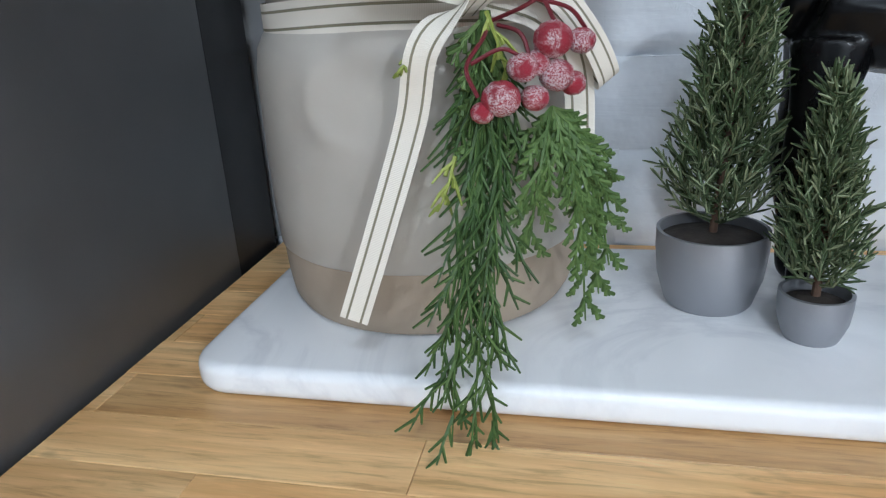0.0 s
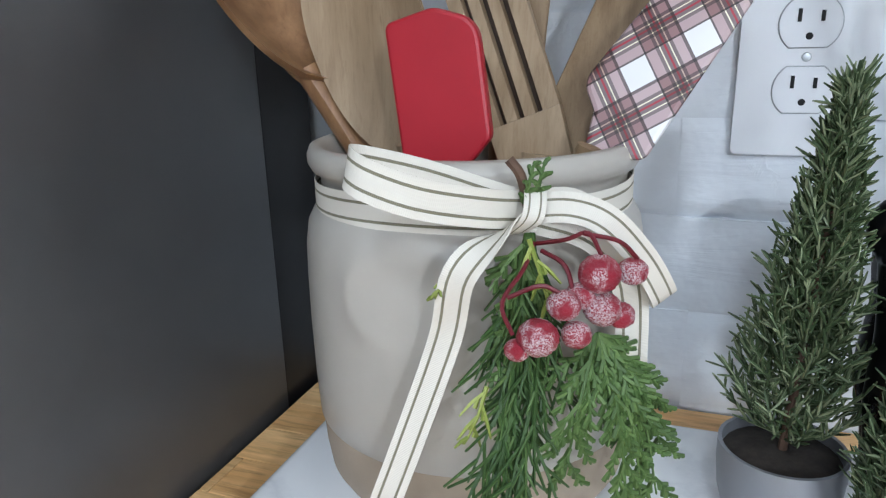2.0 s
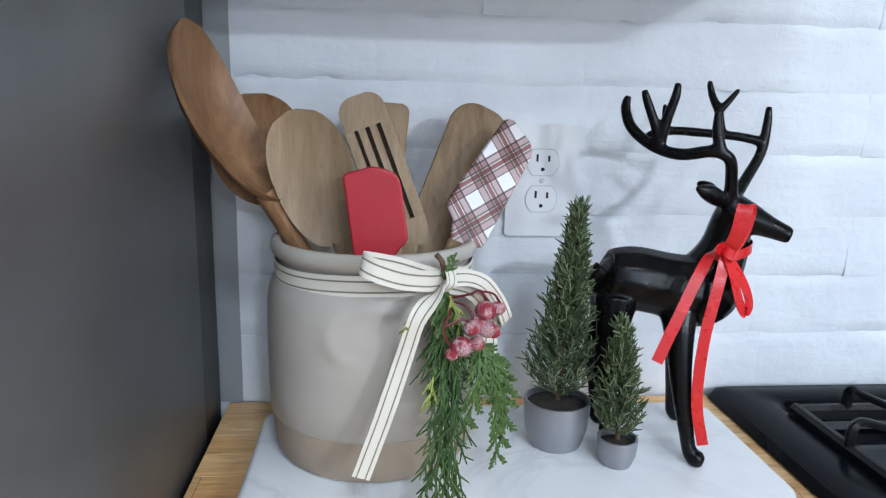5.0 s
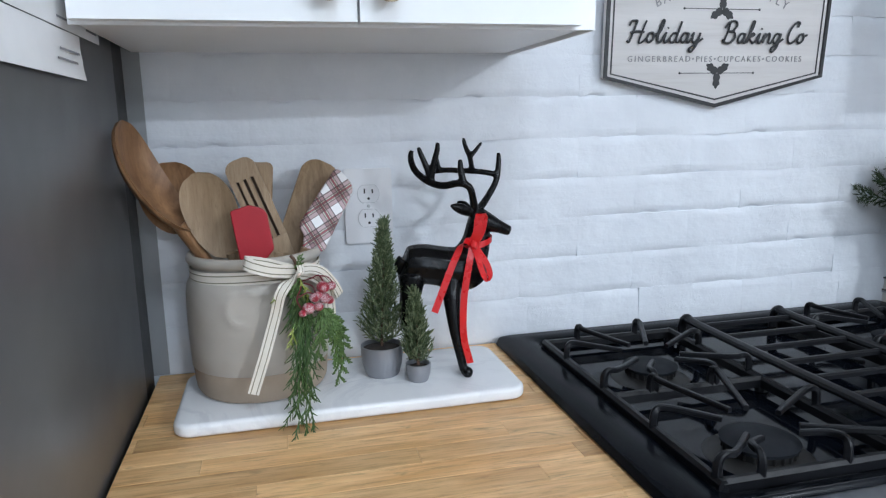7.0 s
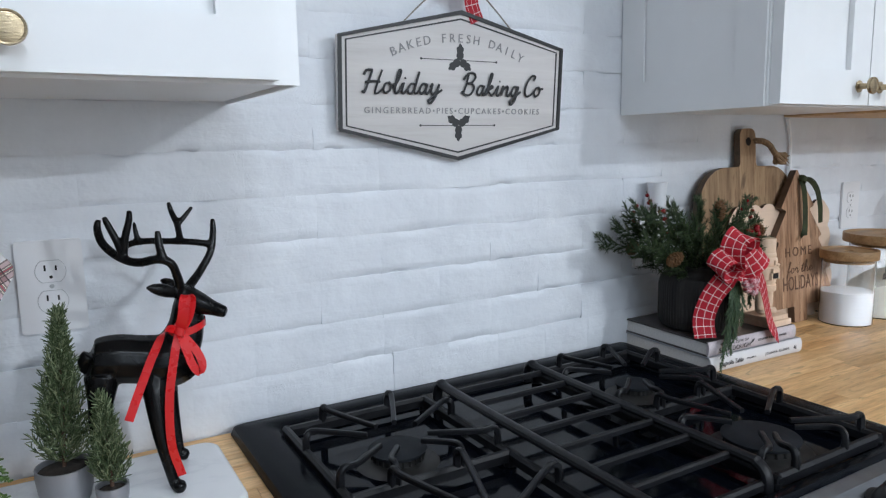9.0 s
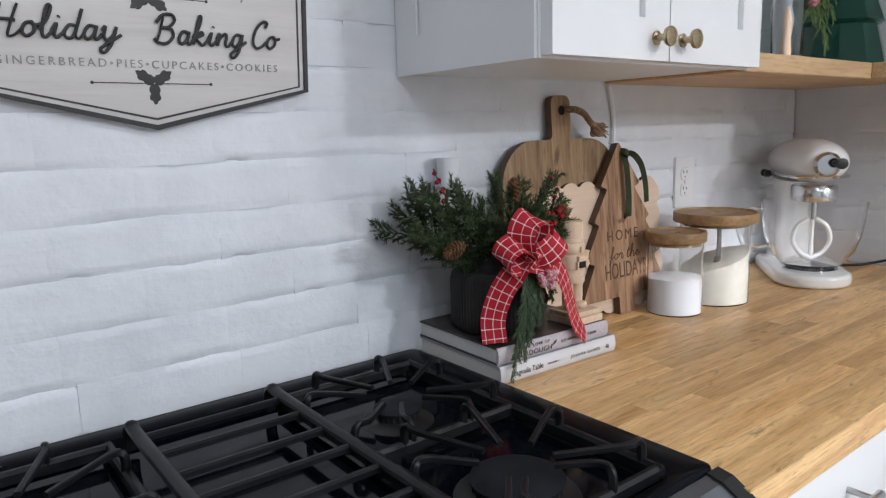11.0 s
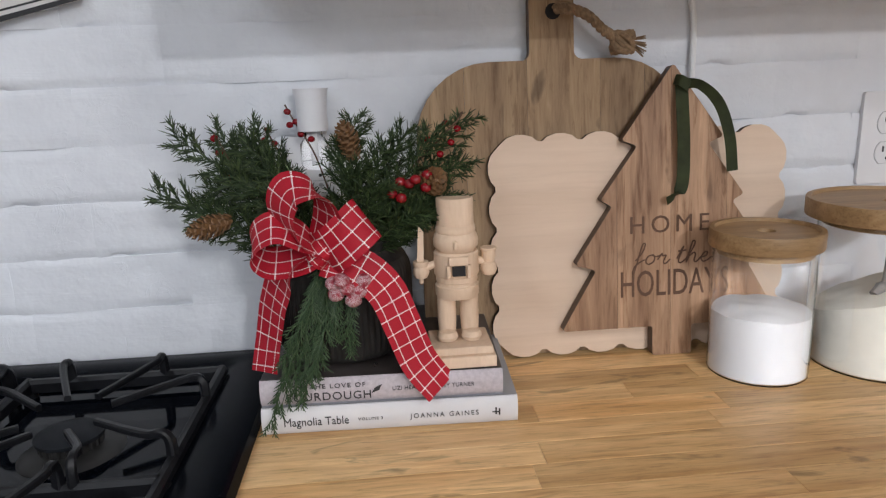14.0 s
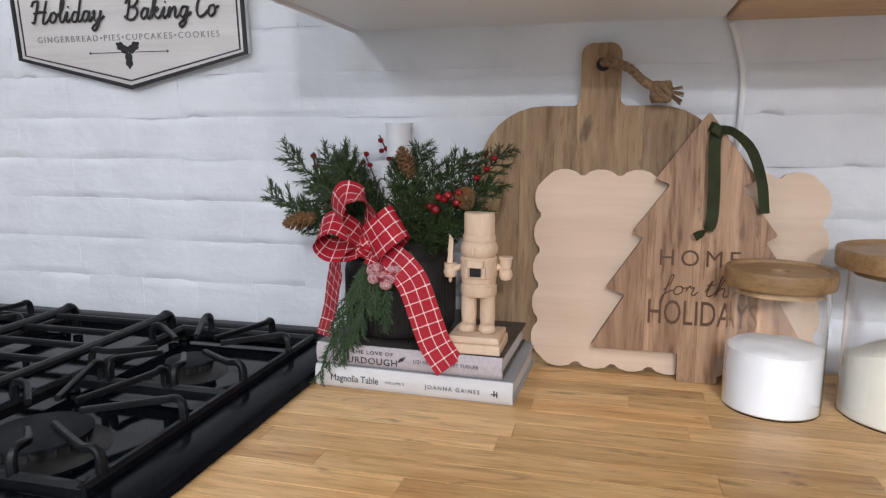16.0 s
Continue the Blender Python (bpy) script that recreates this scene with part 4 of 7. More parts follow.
for a, b in ((hang(-0.002, 0.018, -0.008), hang(0.006, 0.022, -0.034)), (hang(-0.018, 0.026, -0.062), hang(-0.026, 0.030, -0.082)), (hang(-0.036, 0.012, -0.024), hang(-0.040, 0.012, -0.030))):
    bm = bmesh.new()
    ln = (Vector(a) - Vector(b)).length
    hanging(bm, [a, tuple((Vector(a) + Vector(b)) / 2 + N * 0.002), b], 0.0010, 5, min(0.012, 0.6 * ln), 0.7, 1, T, 0.34, 1.0)
    part("lime_tip", bm, LIME, ob, "yellow-green tip")


def frosted():
    n = Nodes("frosted_berry", 0.35)
    v = n.coords()
    f = n.noise(v, 1500, 3, 0.75)
    big = n.noise(v, 110, 2)
    m = n.mix(n.ramp(f, [(0.45, (0, 0, 0)), (0.56, (0.95, 0.95, 0.95))]), (0, 0, 0), n.ramp(big, [(0.48, (0, 0, 0)), (0.58, (0.95, 0.95, 0.95))]))
    n.colour(n.mix((0.38, 0.012, 0.035), (0.82, 0.70, 0.72), m))
    n.bump(f, 0.9, 0.0015)
    return n.m


FROST = frosted()
STEM_RED = plain("wine_red_stem", (0.13, 0.010, 0.018), 0.45)


def berry(parent, p, r, material, name="berry"):
    bm = bmesh.new()
    bmesh.ops.create_icosphere(bm, subdivisions=4 if material == FROST else 3, radius=r)
    for v in bm.verts:
        v.co *= 1 + 0.05 * noise.noise(v.co * 160 + Vector(p) * 50) + (0.07 * noise.noise(v.co * 900 + Vector(p) * 50) if material == FROST else 0)
        v.co.z *= 0.9
        v.co += Vector(p)
    part(name, bm, material, parent, smooth=60)


ob = thing("berry_spray", "spray of sugar-frosted red berries on dark red stems", "berries")
spots = [(0.024, 0.030, -0.038, 0.0112), (0.040, 0.026, -0.037, 0.0082), (0.026, 0.030, -0.053, 0.0100), (0.008, 0.034, -0.051, 0.0088), (-0.003, 0.036, -0.064, 0.0108), (0.014, 0.034, -0.064, 0.0080), (-0.012, 0.034, -0.068, 0.0066), (0.035, 0.028, -0.056, 0.0078), (0.016, 0.028, -0.046, 0.0080)]
for t, n, z, r in spots:
    berry(ob, hang(t * 0.86 + 0.004, n, (z + 0.72 * n) * 0.92 - 0.0045), r * 0.70, FROST)
for path in ([hang(0.000, 0.010, -0.008), hang(0.012, 0.024, -0.003), hang(0.020, 0.028, 0.000), hang(0.025, 0.030, -0.008)], [hang(0.018, 0.028, 0.000), hang(0.032, 0.028, -0.004), hang(0.040, 0.026, -0.012)], [hang(0.000, 0.012, -0.007), hang(-0.004, 0.024, -0.013), hang(-0.012, 0.030, -0.023), hang(-0.008, 0.034, -0.034)], [hang(-0.010, 0.028, -0.022), hang(0.002, 0.032, -0.017), hang(0.010, 0.034, -0.020)], [hang(0.003, 0.016, -0.009), hang(0.012, 0.026, -0.013), hang(0.016, 0.030, -0.028)]):
    part("stem", tube(smooth_path([(x, y, z - 0.0045) for x, y, z in path], 5), 0.0009, 6), STEM_RED, ob)
ob = thing("twig_tie", "short brown twig end tucked behind the bow", "twig")
part("twig", tube(smooth_path([at(-0.006, 0.004, 0.020), at(-0.002, 0.006, 0.014), at(0.001, 0.006, 0.002)], 4), 0.002, 8), BARK, ob)
bm = bmesh.new()
for t in (-0.001, 0.003):
    hanging(bm, [at(t, 0.006, 0.004), at(t + 0.001, 0.010, 0.012), at(t + 0.003, 0.010, 0.020)], 0.0012, 6, 0.008, 0.6, 2, T)
part("green_tip", bm, CEDAR, ob)


# ---- small rosemary trees in grey pots ----
POT = plain("grey_metal_pot", (0.30, 0.305, 0.325), 0.42, 0.55, vary=0.08, scale=14)
SOIL = plain("dark_soil", (0.03, 0.022, 0.017), 0.95, vary=0.4, scale=140, bump=0.6, bscale=300)


def potted_tree(x, y, pot_r, pot_h, top, crown_r, count, lean_x, label):
    ob = thing("potted_tree", label, "plant", pose(x, y, ZB), "small potted evergreens on the marble board")
    part("pot", lathe([(0, 0), (pot_r * 0.74, 0), (pot_r * 0.80, 0.002), (pot_r * 0.95, pot_h * 0.4), (pot_r, pot_h * 0.75), (pot_r, pot_h), (pot_r - 0.0018, pot_h), (pot_r - 0.002, pot_h - 0.006), (0, pot_h - 0.006)], 48, closed=False), POT, ob)
    part("soil", lathe([(pot_r - 0.0022, pot_h - 0.0058), (pot_r * 0.5, pot_h - 0.003), (0, pot_h - 0.002)], 24, closed=False), SOIL, ob)
    part("trunk", tube([(0, 0, pot_h - 0.006), (0.001 + lean_x / 2, 0, (pot_h + top) / 2), (lean_x * 0.95, 0.001, top - 0.008)], [0.0022, 0.0016, 0.0008], 8), BARK, ob)
    bm = bmesh.new()
    for i in range(count):
        f = (i + rng.random()) / count
        f = f ** 0.9
        z = pot_h + 0.001 + (top - pot_h - 0.014) * f
        ang = i * 2.39996 + rng.uniform(-0.3, 0.3)
        reach = crown_r * (1 - f) ** 1.1 * rng.uniform(0.7, 1.12) + 0.004
        d = Vector((math.cos(ang), math.sin(ang), 0))
        p0 = Vector((0, 0, z))
        p2 = p0 + d * reach + U * (reach * 0.55 + 0.006)
        p1 = p0 + d * reach * 0.55 + U * reach * 0.18
        tube([p0, p1, p2], [0.0008, 0.0007, 0.0005], 4, bm)
        nn = int(6 + reach * 420)
        for k in range(nn):
            g = 0.25 + 0.8 * k / nn
            o = p0.lerp(p1, min(1, g * 2)) if g < 0.5 else p1.lerp(p2, min(1, g * 2 - 1))
            e = (p2 - p1).normalized()
            w = rand_dir(e * 0.75 + U * 0.12, 0.42)
            ln = rng.uniform(0.006, 0.011)
            tube([o, o + w * ln * 0.6, o + w * ln], [0.0004, 0.00066, 0.0003], 4, bm)
    for k in range(26):
        o = Vector((0, 0.001, top - 0.03 + 0.026 * k / 26))
        w = rand_dir(Vector((math.cos(k * 2.4), math.sin(k * 2.4), 1.6)), 0.15)
        tube([o, o + w * 0.008], [0.0007, 0.0003], 3, bm)
    for v in bm.verts:
        v.co.x += lean_x * max(0.0, (v.co.z - pot_h) / (top - pot_h))
    part("crown", bm, ROSEMARY, ob)


potted_tree(-0.3765, -0.129, 0.0285, 0.042, 0.218, 0.0275, 260, 0.009, "small bushy evergreen tree in a grey pot")
potted_tree(-0.334, -0.166, 0.0166, 0.0238, 0.129, 0.0185, 170, -0.003, "smaller evergreen tree in a grey pot beside another")


# ---- black deer figure ----
def black_resin():
    n = Nodes("black_resin", 0.24, 0, 0.2)
    v = n.coords()
    n.colour((0.004, 0.004, 0.0045))
    n.rough(n.noise(v, 30, 3), 0.18, 0.36)
    return n.m


def deer():
    bm = bmesh.new()

    def limb(pts, n=5, seg=12):
        q = smooth_path([(x + 0.007 * min(1.0, max(0.0, (z - 1.155) / 0.03)), y, z, r) for x, y, z, r in pts], n)
        tube([p[:3] for p in q], [float(p[3]) for p in q], seg, bm)

    limb([(-0.342, -0.122, 1.079, 0.014), (-0.338, -0.122, 1.078, 0.023), (-0.318, -0.124, 1.077, 0.0275), (-0.290, -0.127, 1.072, 0.0280), (-0.266, -0.129, 1.067, 0.0315), (-0.249, -0.130, 1.070, 0.028), (-0.242, -0.131, 1.078, 0.017)])
    limb([(-0.268, -0.129, 1.062, 0.028), (-0.250, -0.130, 1.085, 0.0245), (-0.242, -0.131, 1.105, 0.0200), (-0.239, -0.132, 1.125, 0.0170), (-0.237, -0.134, 1.138, 0.0150)])
    limb([(-0.249, -0.130, 1.139, 0.010), (-0.242, -0.133, 1.137, 0.0155), (-0.230, -0.142, 1.132, 0.0135), (-0.217, -0.152, 1.1265, 0.0092), (-0.206, -0.160, 1.122, 0.0072), (-0.203, -0.162, 1.121, 0.0055)])
    # legs
    limb([(-0.280, -0.140, 1.055, 0.018), (-0.283, -0.152, 1.035, 0.0125), (-0.282, -0.162, 0.995, 0.0086), (-0.276, -0.168, 0.955, 0.0064), (-0.272, -0.170, 0.938, 0.0064), (-0.267, -0.174, 0.934, 0.0078), (-0.263, -0.177, 0.9325, 0.0045)])
    limb([(-0.268, -0.116, 1.055, 0.018), (-0.264, -0.106, 1.03, 0.012), (-0.259, -0.096, 0.99, 0.0082), (-0.255, -0.090, 0.955, 0.0062), (-0.253, -0.089, 0.938, 0.0062), (-0.248, -0.090, 0.934, 0.0076), (-0.244, -0.092, 0.9325, 0.0045)])
    limb([(-0.332, -0.132, 1.062, 0.019), (-0.336, -0.138, 1.035, 0.0135), (-0.342, -0.142, 1.0, 0.0085), (-0.337, -0.142, 0.965, 0.0064), (-0.335, -0.142, 0.938, 0.0062), (-0.330, -0.144, 0.934, 0.0076), (-0.326, -0.146, 0.9325, 0.0045)])
    limb([(-0.330, -0.112, 1.062, 0.019), (-0.332, -0.104, 1.035, 0.013), (-0.337, -0.096, 1.0, 0.0085), (-0.331, -0.092, 0.965, 0.0064), (-0.329, -0.092, 0.938, 0.0062), (-0.324, -0.093, 0.934, 0.0076), (-0.320, -0.094, 0.9325, 0.0045)])
    limb([(-0.342, -0.122, 1.085, 0.008), (-0.348, -0.121, 1.078, 0.007), (-0.350, -0.120, 1.066, 0.003)])
    # ears
    limb([(-0.250, -0.140, 1.143, 0.004), (-0.262, -0.146, 1.150, 0.0075), (-0.274, -0.152, 1.155, 0.0062), (-0.284, -0.156, 1.158, 0.002)])
    limb([(-0.247, -0.124, 1.146, 0.004), (-0.255, -0.118, 1.153, 0.0065), (-0.264, -0.114, 1.158, 0.002)])
    # antlers
    near = [(-0.246, -0.140, 1.148, 0.0060), (-0.252, -0.145, 1.165, 0.0052), (-0.262, -0.150, 1.181, 0.0050), (-0.276, -0.146, 1.186, 0.0052), (-0.293, -0.130, 1.182, 0.0052), (-0.310, -0.112, 1.187, 0.0050), (-0.324, -0.096, 1.201, 0.0050), (-0.328, -0.088, 1.217, 0.0045), (-0.326, -0.086, 1.228, 0.0034)]
    limb(near)
    limb([(-0.270, -0.149, 1.186, 0.0050), (-0.273, -0.146, 1.202, 0.0046), (-0.273, -0.144, 1.217, 0.0032)])
    limb([(-0.306, -0.116, 1.186, 0.0050), (-0.311, -0.114, 1.204, 0.0044), (-0.318, -0.112, 1.222, 0.0040), (-0.322, -0.111, 1.233, 0.0030)])
    limb([(-0.306, -0.116, 1.190, 0.0046), (-0.303, -0.118, 1.210, 0.0044), (-0.298, -0.119, 1.228, 0.0040), (-0.297, -0.119, 1.239, 0.0030)])
    far = [(-0.236, -0.128, 1.148, 0.0058), (-0.222, -0.115, 1.162, 0.0050), (-0.211, -0.105, 1.183, 0.0046), (-0.206, -0.100, 1.205, 0.0042), (-0.205, -0.098, 1.222, 0.0030)]
    limb(far)
    limb([(-0.209, -0.103, 1.192, 0.0044), (-0.230, -0.098, 1.196, 0.0042), (-0.256, -0.088, 1.198, 0.0042), (-0.280, -0.080, 1.199, 0.0042), (-0.296, -0.074, 1.196, 0.0040), (-0.306, -0.070, 1.188, 0.0028)])
    limb([(-0.242, -0.093, 1.197, 0.0040), (-0.243, -0.085, 1.216, 0.0040), (-0.247, -0.078, 1.230, 0.0036), (-0.250, -0.076, 1.243, 0.0026)])
    limb([(-0.243, -0.085, 1.216, 0.0036), (-0.233, -0.082, 1.226, 0.0032), (-0.224, -0.080, 1.236, 0.0024)])
    limb([(-0.286, -0.078, 1.199, 0.0038), (-0.288, -0.077, 1.212, 0.0030), (-0.289, -0.077, 1.222, 0.0022)])
    ob = single("deer_figurine", bm, black_resin(), "glossy black standing deer figure with branching antlers", "figurine")
    m = ob.modifiers.new("union", "REMESH")
    m.mode, m.voxel_size, m.use_smooth_shade = "VOXEL", 0.0013, True
    s = ob.modifiers.new("smooth", "SMOOTH")
    s.factor, s.iterations = 0.6, 12


deer()
SATIN = plain("red_satin", (0.60, 0.011, 0.014), 0.28, vary=0.05, spec=0.6)
ob = thing("satin_bow", "red satin ribbon bow tied round the deer's neck", "ribbon")
H = Vector((-0.254, -0.159, 1.106))


def hat(x, y, z):
    return tuple(H + Vector((x, y, z)))


part("neck_band", strip([(-0.243 + 0.0225 * math.cos(a), -0.131 + 0.0225 * math.sin(a), 1.103 + 0.006 * math.cos(a)) for a in (2 * math.pi * k / 16 for k in range(17))], (0, 0, 1), 0.008, n=3), SATIN, ob)
part("loop", strip([hat(0, 0, 0), hat(0.004, -0.006, 0.016), hat(0.007, -0.006, 0.034), hat(0.010, -0.003, 0.040), hat(0.014, 0.0, 0.034), hat(0.010, 0.0, 0.016), hat(0, 0, 0)], (0.9, -0.4, 0.0), 0.012), SATIN, ob)
part("loop", strip([hat(0, 0, 0), hat(0.004, -0.008, -0.018), hat(0.010, -0.010, -0.038), hat(0.016, -0.009, -0.046), hat(0.021, -0.005, -0.040), hat(0.016, -0.002, -0.024), hat(0, 0, 0)], (0.8, 0.45, 0.2), 0.010), SATIN, ob)
part("tail", strip([hat(0, 0, 0), hat(-0.014, -0.008, 0.006), hat(-0.028, -0.014, -0.014), hat(-0.044, -0.020, -0.046), hat(-0.060, -0.024, -0.082)], [(0.5, -0.2, 0.7), (0.5, -0.2, 0.8), (0.9, -0.2, 0.35), (0.9, -0.2, 0.3), (0.9, -0.2, 0.2)], 0.009), SATIN, ob)
part("tail", strip([hat(0, 0, 0), hat(-0.008, -0.008, -0.024), hat(-0.017, -0.012, -0.07), hat(-0.019, -0.015, -0.12), hat(-0.011, -0.017, -0.158)], [(0.95, -0.25, 0)] * 5, 0.009), SATIN, ob)
part("knot", strip([hat(-0.004, 0.004, 0.006), hat(-0.004, -0.005, 0.003), hat(0.003, -0.006, -0.001), hat(0.006, 0.002, -0.004)], (0.2, 0, 1), 0.008), SATIN, ob)


on_board()

# ---- papers on the fridge side ----
PAPER = plain("white_paper", (0.80, 0.80, 0.80), 0.7, vary=0.02)
INK = plain("grey_ink", (0.25, 0.25, 0.27), 0.7)


def paper(y0, y1, z0, z1, curl, label, lines):
    ob = thing("paper_sheet", label, "paper", group="papers on the fridge")
    bm = bmesh.new()
    n = 14
    rows = []
    for i in range(n + 1):
        z = z0 + (z1 - z0) * i / n
        off = 0.0015 + curl * (1 - i / n) ** 2
        rows.append([[bm.verts.new((X0 + off + h + 0.0012 * math.sin(j * 1.7 + i) * curl * 60, y0 + (y1 - y0) * j / 8, z)) for j in range(9)] for h in (0, 0.0003)])
    for a, b in zip(rows, rows[1:]):
        for s in (0, 1):
            for j in range(8):
                q = (a[s][j], a[s][j + 1], b[s][j + 1], b[s][j])
                bm.faces.new(q if s else q[::-1])
    part("sheet", bm, PAPER, ob)
    for k, (ly0, ly1, lz) in enumerate(lines):
        part("print_line", box(X0 + 0.0020 + curl * 0.9, X0 + 0.0024 + curl * 0.9, ly0, ly1, lz, lz + 0.0022), INK, ob)


paper(-0.46, -0.152, 1.384, 1.64, 0.0004, "white printed sheet stuck to the fridge side", [(-0.30 + 0.01 * (k % 3), -0.20 - 0.02 * (k % 2), 1.43 + 0.016 * k) for k in range(9)] + [(-0.21, -0.165, 1.393), (-0.32, -0.27, 1.393)])
paper(-0.50, -0.242, 1.337, 1.383, 0.003, "smaller curled white note under the printed sheet", [(-0.34, -0.27, 1.352), (-0.33, -0.26, 1.362)])

# ---- hanging sign ----
SIGN_FACE = wood("whitewashed_sign", (0.60, 0.575, 0.565), (0.70, 0.675, 0.66), (2, 30, 30), 0.6, spread=0.02, fine=0.12, streak=0.12)
SIGN_BLACK = plain("sign_black", (0.018, 0.018, 0.02), 0.5)
SIGN_GREY = plain("sign_grey_print", (0.27, 0.265, 0.27), 0.6)
SC = Vector((0.224, 0, 1.4195))


def hexagon(w, h, top, bot):
    return [(-w, -h), (0, -bot), (w, -h), (w, h), (0, top), (-w, h)]


SCRIPT = {
    "H": (0.82, [[(-0.20, 0.76), (-0.12, 0.96), (0.06, 0.98), (0.14, 0.94), (0.06, 0.4), (-0.02, 0.02), (-0.14, 0.06)], [(0.60, 1.0), (0.52, 0.5), (0.48, 0.0), (0.66, 0.02), (0.82, 0.22)], [(-0.06, 0.44), (0.3, 0.50), (0.62, 0.48)]]),
    "o": (0.50, [[(0.28, 0.46), (0.08, 0.40), (0.02, 0.16), (0.16, 0.0), (0.34, 0.14), (0.32, 0.38), (0.22, 0.46), (0.34, 0.36), (0.52, 0.40)]]),
    "l": (0.34, [[(-0.02, 0.22), (0.16, 0.62), (0.20, 0.98), (0.10, 1.0), (0.06, 0.6), (0.08, 0.12), (0.20, 0.0), (0.36, 0.20)]]),
    "i": (0.34, [[(-0.02, 0.20), (0.10, 0.46), (0.08, 0.12), (0.18, 0.0), (0.36, 0.20)], [(0.12, 0.66), (0.14, 0.70)]]),
    "d": (0.58, [[(0.34, 0.42), (0.12, 0.42), (0.02, 0.18), (0.14, 0.0), (0.32, 0.14), (0.42, 0.98)], [(0.38, 0.5), (0.36, 0.1), (0.48, 0.0), (0.60, 0.20)]]),
    "a": (0.54, [[(0.34, 0.42), (0.12, 0.44), (0.02, 0.18), (0.14, 0.0), (0.30, 0.14), (0.36, 0.44), (0.34, 0.12), (0.44, 0.0), (0.56, 0.20)]]),
    "y": (0.58, [[(0.0, 0.30), (0.08, 0.46), (0.08, 0.14), (0.20, 0.0), (0.36, 0.16), (0.42, 0.46), (0.36, -0.10), (0.18, -0.42), (0.04, -0.30), (0.30, -0.06), (0.62, 0.20)]]),
    "B": (0.80, [[(0.14, 0.94), (0.12, 0.5), (0.04, 0.0)], [(-0.08, 0.70), (0.10, 0.98), (0.42, 1.02), (0.56, 0.82), (0.40, 0.58), (0.20, 0.54), (0.50, 0.50), (0.60, 0.24), (0.40, 0.0), (0.10, 0.02), (-0.06, 0.16)]]),
    "k": (0.56, [[(-0.02, 0.22), (0.14, 0.62), (0.18, 0.98), (0.10, 1.0), (0.06, 0.5), (0.04, 0.0)], [(0.06, 0.22), (0.24, 0.46), (0.34, 0.38), (0.12, 0.24), (0.28, 0.06), (0.40, 0.0), (0.58, 0.20)]]),
    "n": (0.60, [[(-0.02, 0.24), (0.08, 0.46), (0.06, 0.0), (0.10, 0.26), (0.28, 0.46), (0.36, 0.34), (0.36, 0.06), (0.48, 0.0), (0.62, 0.20)]]),
    "g": (0.54, [[(0.34, 0.42), (0.12, 0.44), (0.02, 0.18), (0.14, 0.0), (0.30, 0.14), (0.38, 0.46), (0.34, -0.16), (0.16, -0.42), (0.04, -0.28), (0.30, -0.04), (0.58, 0.20)]]),
    "f": (0.40, [[(0.0, 0.2), (0.2, 0.6), (0.24, 0.98), (0.14, 1.0), (0.1, 0.5), (0.06, -0.35), (0.0, -0.4), (0.02, -0.1), (0.16, 0.1), (0.36, 0.24)]]),
    "r": (0.46, [[(-0.02, 0.2), (0.1, 0.5), (0.14, 0.38), (0.28, 0.4), (0.24, 0.1), (0.34, 0.0), (0.48, 0.2)]]),
    "t": (0.38, [[(0.0, 0.2), (0.16, 0.8), (0.08, 0.14), (0.2, 0.0), (0.4, 0.2)], [(-0.02, 0.56), (0.3, 0.6)]]),
    "h": (0.56, [[(0.0, 0.2), (0.16, 0.62), (0.2, 0.98), (0.1, 1.0), (0.06, 0.5), (0.04, 0.0), (0.1, 0.28), (0.26, 0.46), (0.34, 0.34), (0.34, 0.08), (0.44, 0.0), (0.58, 0.2)]]),
    "e": (0.44, [[(0.0, 0.2), (0.2, 0.26), (0.26, 0.42), (0.14, 0.46), (0.04, 0.2), (0.16, 0.0), (0.32, 0.06), (0.46, 0.22)]]),
    "C": (0.62, [[(0.46, 0.78), (0.50, 0.98), (0.30, 1.0), (0.08, 0.68), (0.04, 0.26), (0.20, 0.0), (0.42, 0.06), (0.62, 0.26)]]),
}


